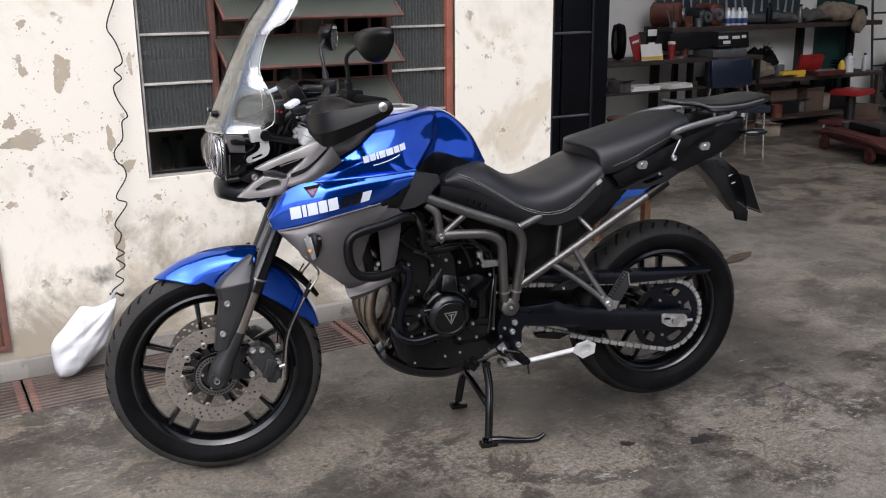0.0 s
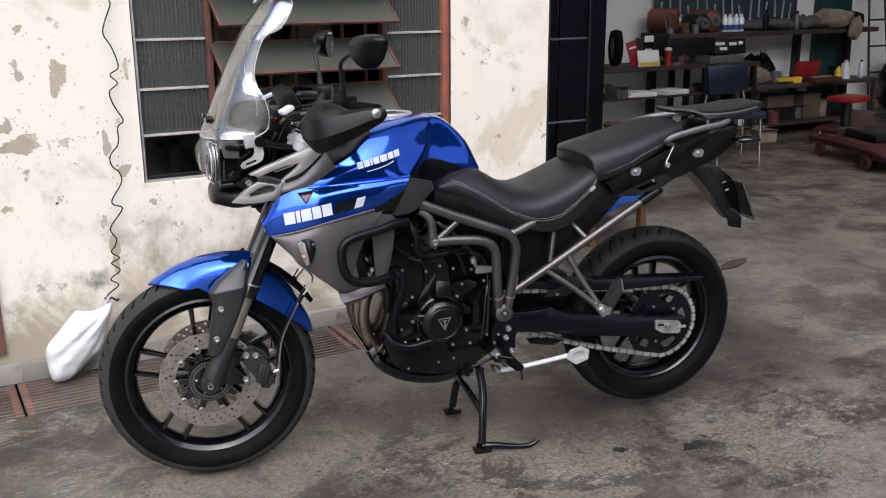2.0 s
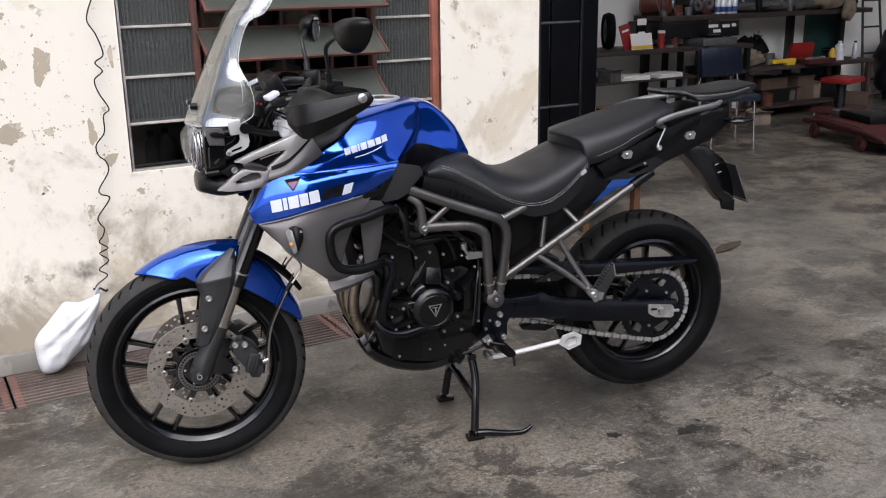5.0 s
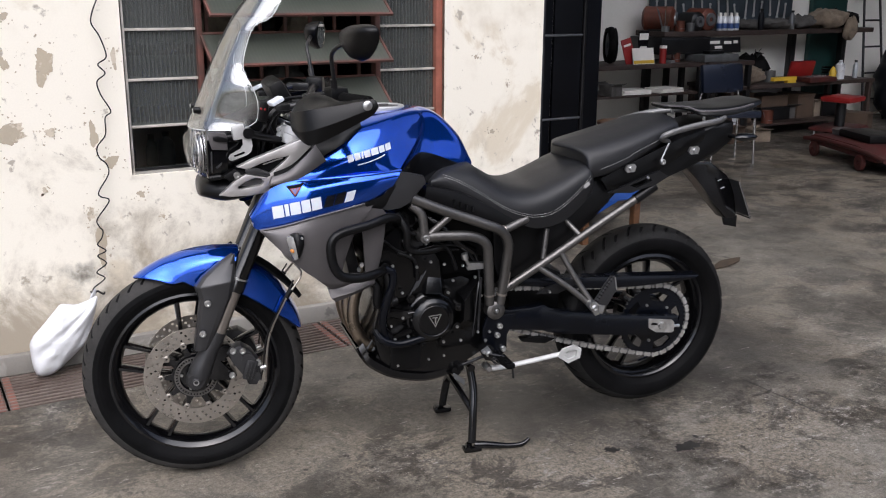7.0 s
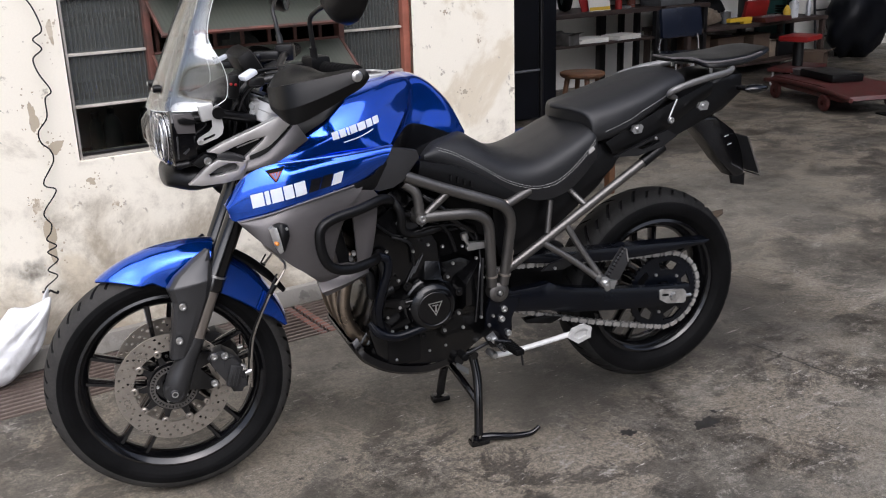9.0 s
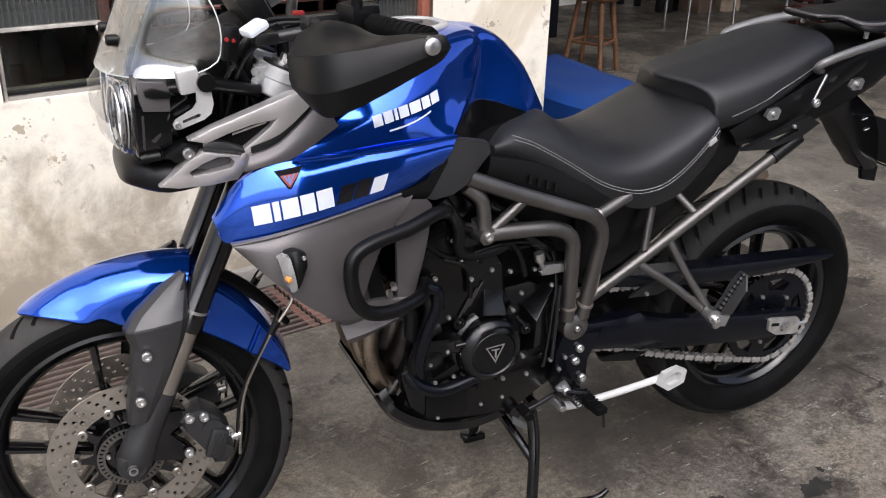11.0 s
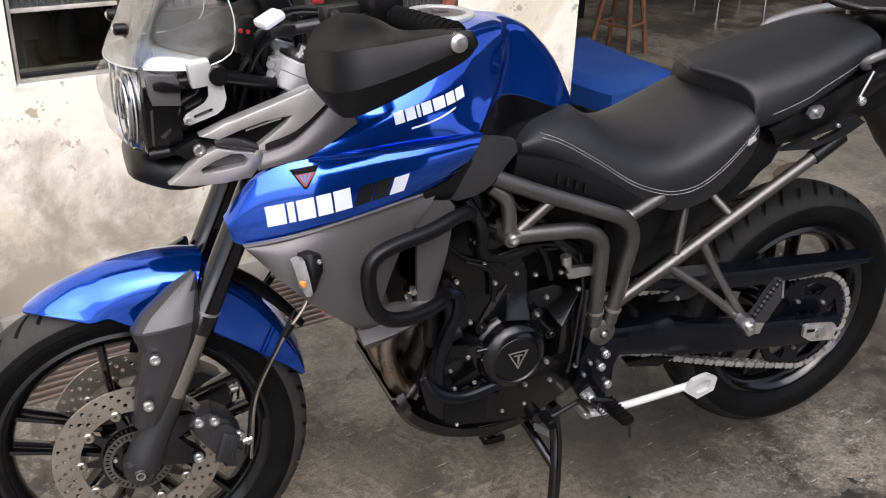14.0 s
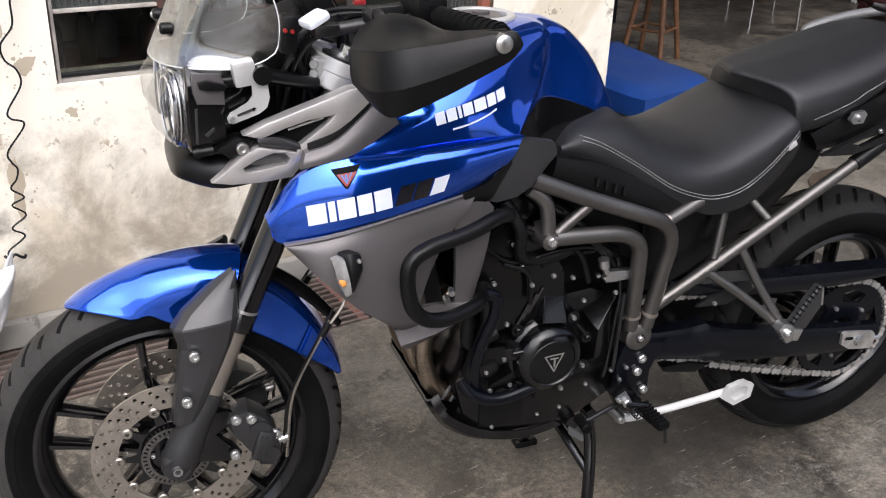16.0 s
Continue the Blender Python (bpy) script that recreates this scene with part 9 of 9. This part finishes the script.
# red trolley jack on the floor
jk = thing("trolley_jack", pose(7.62, 1.42, 0, 0, 0, 68), "low dark red workshop trolley with small wheels", "trolley")
b = nb()
slab(b, [(-0.62, 0.13), (-0.60, 0.16), (-0.2, 0.20), (0.5, 0.20), (0.62, 0.15), (0.55, 0.11), (-0.5, 0.10)], -0.30, 0.30, 0.015)
part("deck", b, M["red_paint"], jk)
for y in (-0.31, 0.31):
    b = nb()
    tube(b, [(-0.66, y, 0.14), (-0.3, y, 0.17), (0.3, y, 0.17), (0.64, y, 0.14)], 0.020, 10)
    part("side_rail", b, M["red_paint"], jk)
    for x in (-0.30, 0.45):
        b = nb()
        lathe(b, [(y - 0.02, 0.018), (y - 0.02, 0.06), (y - 0.012, 0.07), (y + 0.012, 0.07), (y + 0.02, 0.06), (y + 0.02, 0.018)], 24, "y", (x, 0, 0.07))
        wh = part("wheel", b, M["red_paint"], jk)
        b = nb()
        for a in range(5):
            an = radians(72 * a)
            rod(b, (x, y, 0.07), (x + 0.05 * math.cos(an), y, 0.07 + 0.05 * math.sin(an)), 0.007, seg=8)
        part("wheel_star", b, M["red_paint"], wh)
b = nb()
box(b, (0.10, 0, 0.235), (0.50, 0.30, 0.07), 0.02)
part("cushion", b, M["black_plastic"], jk)
b = nb()
lathe(b, [(0, 0.0), (0, 0.10), (0.05, 0.11), (0.05, 0.0)], 24, "z", (0.42, 0.05, 0.20), closed=False)
part("pan", b, M["grey_metal"], jk)
b = nb()
box(b, (0, 0, 0.006), (0.9, 0.5, 0.012), 0.003)
tagged(part("rubber_mat", b, M["rubber"], None, at=pose(7.75, 0.52, 0, 0, 0, -20)), "flat black rubber mat on the floor", "mat")

# dark ladder frame by the far wall
ld = thing("ladder", pose(10.22, 3.35, 0, -8, 0, 0), "dark folding ladder leaning by the wall", "ladder")
for x in (-0.16, 0.16):
    b = nb()
    rod(b, (x * 1.2, 0, 0), (x * 0.8, 0, 1.7), 0.014)
    part("rail", b, M["black_metal"], ld)
for k in range(5):
    b = nb()
    rod(b, (-0.18 + 0.012 * k, 0, 0.25 + 0.3 * k), (0.18 - 0.012 * k, 0, 0.25 + 0.3 * k), 0.011)
    part("rung", b, M["black_metal"], ld)
b = nb()
lump(b, (0, 0, 0.42), (0.42, 0.30, 0.42), 91, 28, 0.22)
tagged(part("covered_machine", b, M["shop_dark"], None, at=pose(10.5, 3.2, 0), angle=70), "large machine under a black cover by the wall", "machine")


# small clutter on the shelf, the bench and the floor
def oil_bottle(x, y, z, material, label, s=1.0):
    t = thing("oil_bottle", pose(x, y, z, 0, 0, x * 137 % 60), label, "bottle")
    b = nb()
    rings = []
    for h, w, d in ((0, 0.042, 0.026), (0.008, 0.047, 0.030), (0.13, 0.047, 0.030), (0.165, 0.034, 0.024), (0.178, 0.015, 0.015), (0.19, 0.015, 0.015)):
        rings.append([Vector((w * s * math.cos(a), d * s * math.sin(a), h * s)) for a in (2 * math.pi * j / 16 for j in range(16))])
    skin(b, rings)
    part("body", b, M[material], t)
    b = nb()
    rod(b, (0, 0, 0.190 * s), (0, 0, 0.212 * s), 0.017 * s)
    part("cap", b, M["black_plastic"], t)


def tin(x, y, z, r, h, material, label):
    t = thing("paint_tin", pose(x, y, z), label, "tin")
    b = nb()
    lathe(b, [(0, 0.0), (0, r), (h * 0.96, r), (h, r * 1.03), (h, r * 0.92), (h - 0.006, r * 0.90), (h - 0.006, 0.0)], 20, "z", closed=False)
    part("body", b, M[material], t)
    b = nb()
    tube(b, [(-r * 1.02, 0, h * 0.9), (-r * 0.8, -r * 0.5, h * 0.35), (0, -r * 1.15, h * 0.25), (r * 0.8, -r * 0.5, h * 0.35), (r * 1.02, 0, h * 0.9)], 0.0025, 6, 5)
    part("handle", b, M["grey_metal"], t)


def carton(x, y, z, w, d, h, material, label, turn=0.0):
    t = thing("parts_carton", pose(x, y, z, 0, 0, turn), label, "box")
    b = nb()
    box(b, (0, 0, h / 2), (w, d, h), 0.003)
    part("body", b, M[material], t)
    for sy in (-1, 1):
        b = nb()
        box(b, (0, sy * d * 0.62, h + 0.002), (w * 0.98, d * 0.45, 0.003), 0.0008, pose(0, 0, 0, sy * 22, 0, 0))
        part("flap", b, M[material], t)


def gear(x, y, z, r, label):
    b = nb()
    o = []
    for k in range(48):
        a = 2 * math.pi * k / 48
        rr = r * (1.0 if k % 4 < 2 else 0.88)
        o.append((rr * math.cos(a), rr * math.sin(a)))
    holed(b, o, [ring_pts(0, 0, r * 0.35, 20)], -0.012, 0.012)
    tagged(part("gear_wheel", b, M["grey_metal"], None, at=pose(x, y, z + 0.0125, 90, 0, 0)), label, "gear")


def hose_coil(x, y, z, r, material, label):
    b = nb()
    pts = [(r * math.cos(k * 0.5) * (1 + 0.05 * math.sin(k)), r * math.sin(k * 0.5) * (1 + 0.05 * math.cos(1.7 * k)), 0.010 + 0.0022 * k) for k in range(46)]
    tube(b, pts, 0.009, 8, 3)
    tagged(part("hose_coil", b, M[material], None, at=pose(x, y, z + 0.001)), label, "hose")


oil_bottle(8.06, 3.22, 1.075, "shop_dark", "black oil bottle on the shelf")
oil_bottle(8.50, 3.20, 1.075, "grey_metal", "grey oil bottle on the shelf", 0.9)
oil_bottle(9.42, 3.40, 1.075, "rust_red", "faded red oil bottle on the shelf")
tin(6.98, 3.26, 1.075, 0.05, 0.10, "rust_red", "faded red paint tin on the shelf")
tin(7.10, 3.24, 1.075, 0.04, 0.08, "grey_metal", "small grey paint tin on the shelf")
tin(8.20, 3.16, 0.54, 0.055, 0.12, "grey_metal", "grey paint tin on the bench")
gear(8.42, 3.10, 0.54, 0.06, "steel gear wheel lying on the bench")
gear(7.62, 3.08, 0.54, 0.05, "steel gear wheel lying on the bench")
hose_coil(9.35, 3.30, 0.54, 0.11, "rubber", "black hose coil on the bench")
hose_coil(8.85, 2.72, 0.0, 0.16, "rubber", "black hose coil on the floor")
oil_bottle(9.50, 3.12, 0.54, "can_white", "pale oil bottle on the bench", 0.9)
carton(7.42, 2.92, 0.0, 0.26, 0.20, 0.16, "cardboard", "open brown parts carton on the floor", 12)
carton(7.75, 2.86, 0.0, 0.20, 0.18, 0.12, "tan", "open tan parts carton on the floor", -18)
carton(9.30, 2.86, 0.0, 0.28, 0.24, 0.20, "cardboard", "open brown parts carton on the floor", 25)
carton(9.08, 3.30, 0.1325, 0.24, 0.22, 0.18, "tan", "open tan parts carton under the bench", 5)
carton(8.62, 3.30, 0.1325, 0.18, 0.22, 0.14, "grey_cloth", "dusty grey parts carton under the bench", -6)
tin(7.60, 3.10, 0.1325, 0.07, 0.16, "can_white", "pale paint tin under the bench")
tin(8.10, 3.06, 0.1325, 0.06, 0.13, "rust_red", "faded red paint tin under the bench")
carton(6.02, 3.10, 0.5125, 0.14, 0.16, 0.10, "grey_cloth", "dusty grey parts carton under the desk", 8)
oil_bottle(5.80, 3.16, 0.79, "shop_dark", "black oil bottle on the desk")
tin(6.88, 3.18, 0.79, 0.04, 0.09, "rust_red", "faded red tin on the desk")
gear(6.74, 3.10, 0.79, 0.045, "steel gear wheel lying on the desk")
# thin branch of wire on the parts pile
b = nb()
for dx, dz in ((0.05, 0.09), (-0.04, 0.08), (0.09, 0.04)):
    tube(b, [(0, 0, 0), (dx * 0.5, 0.01, dz * 0.6), (dx, 0, dz)], 0.004, 6, 4)
tagged(part("bent_wire", b, M["black_metal"], None, at=pose(8.12, 3.28, 0.79)), "bent black wire on the parts pile", "wire")
# bottles on the low board behind the window
for k in range(9):
    oil_bottle(1.16 + 0.105 * k + 0.02 * (k % 2), 0.86 + 0.05 * (k % 3), 0.5625, ("shop_dark", "teal", "grey_metal", "shop_dark", "rust_red")[k % 5], ("black", "dark green", "grey", "black", "faded red")[k % 5] + " bottle on the shelf behind the window", 0.95)
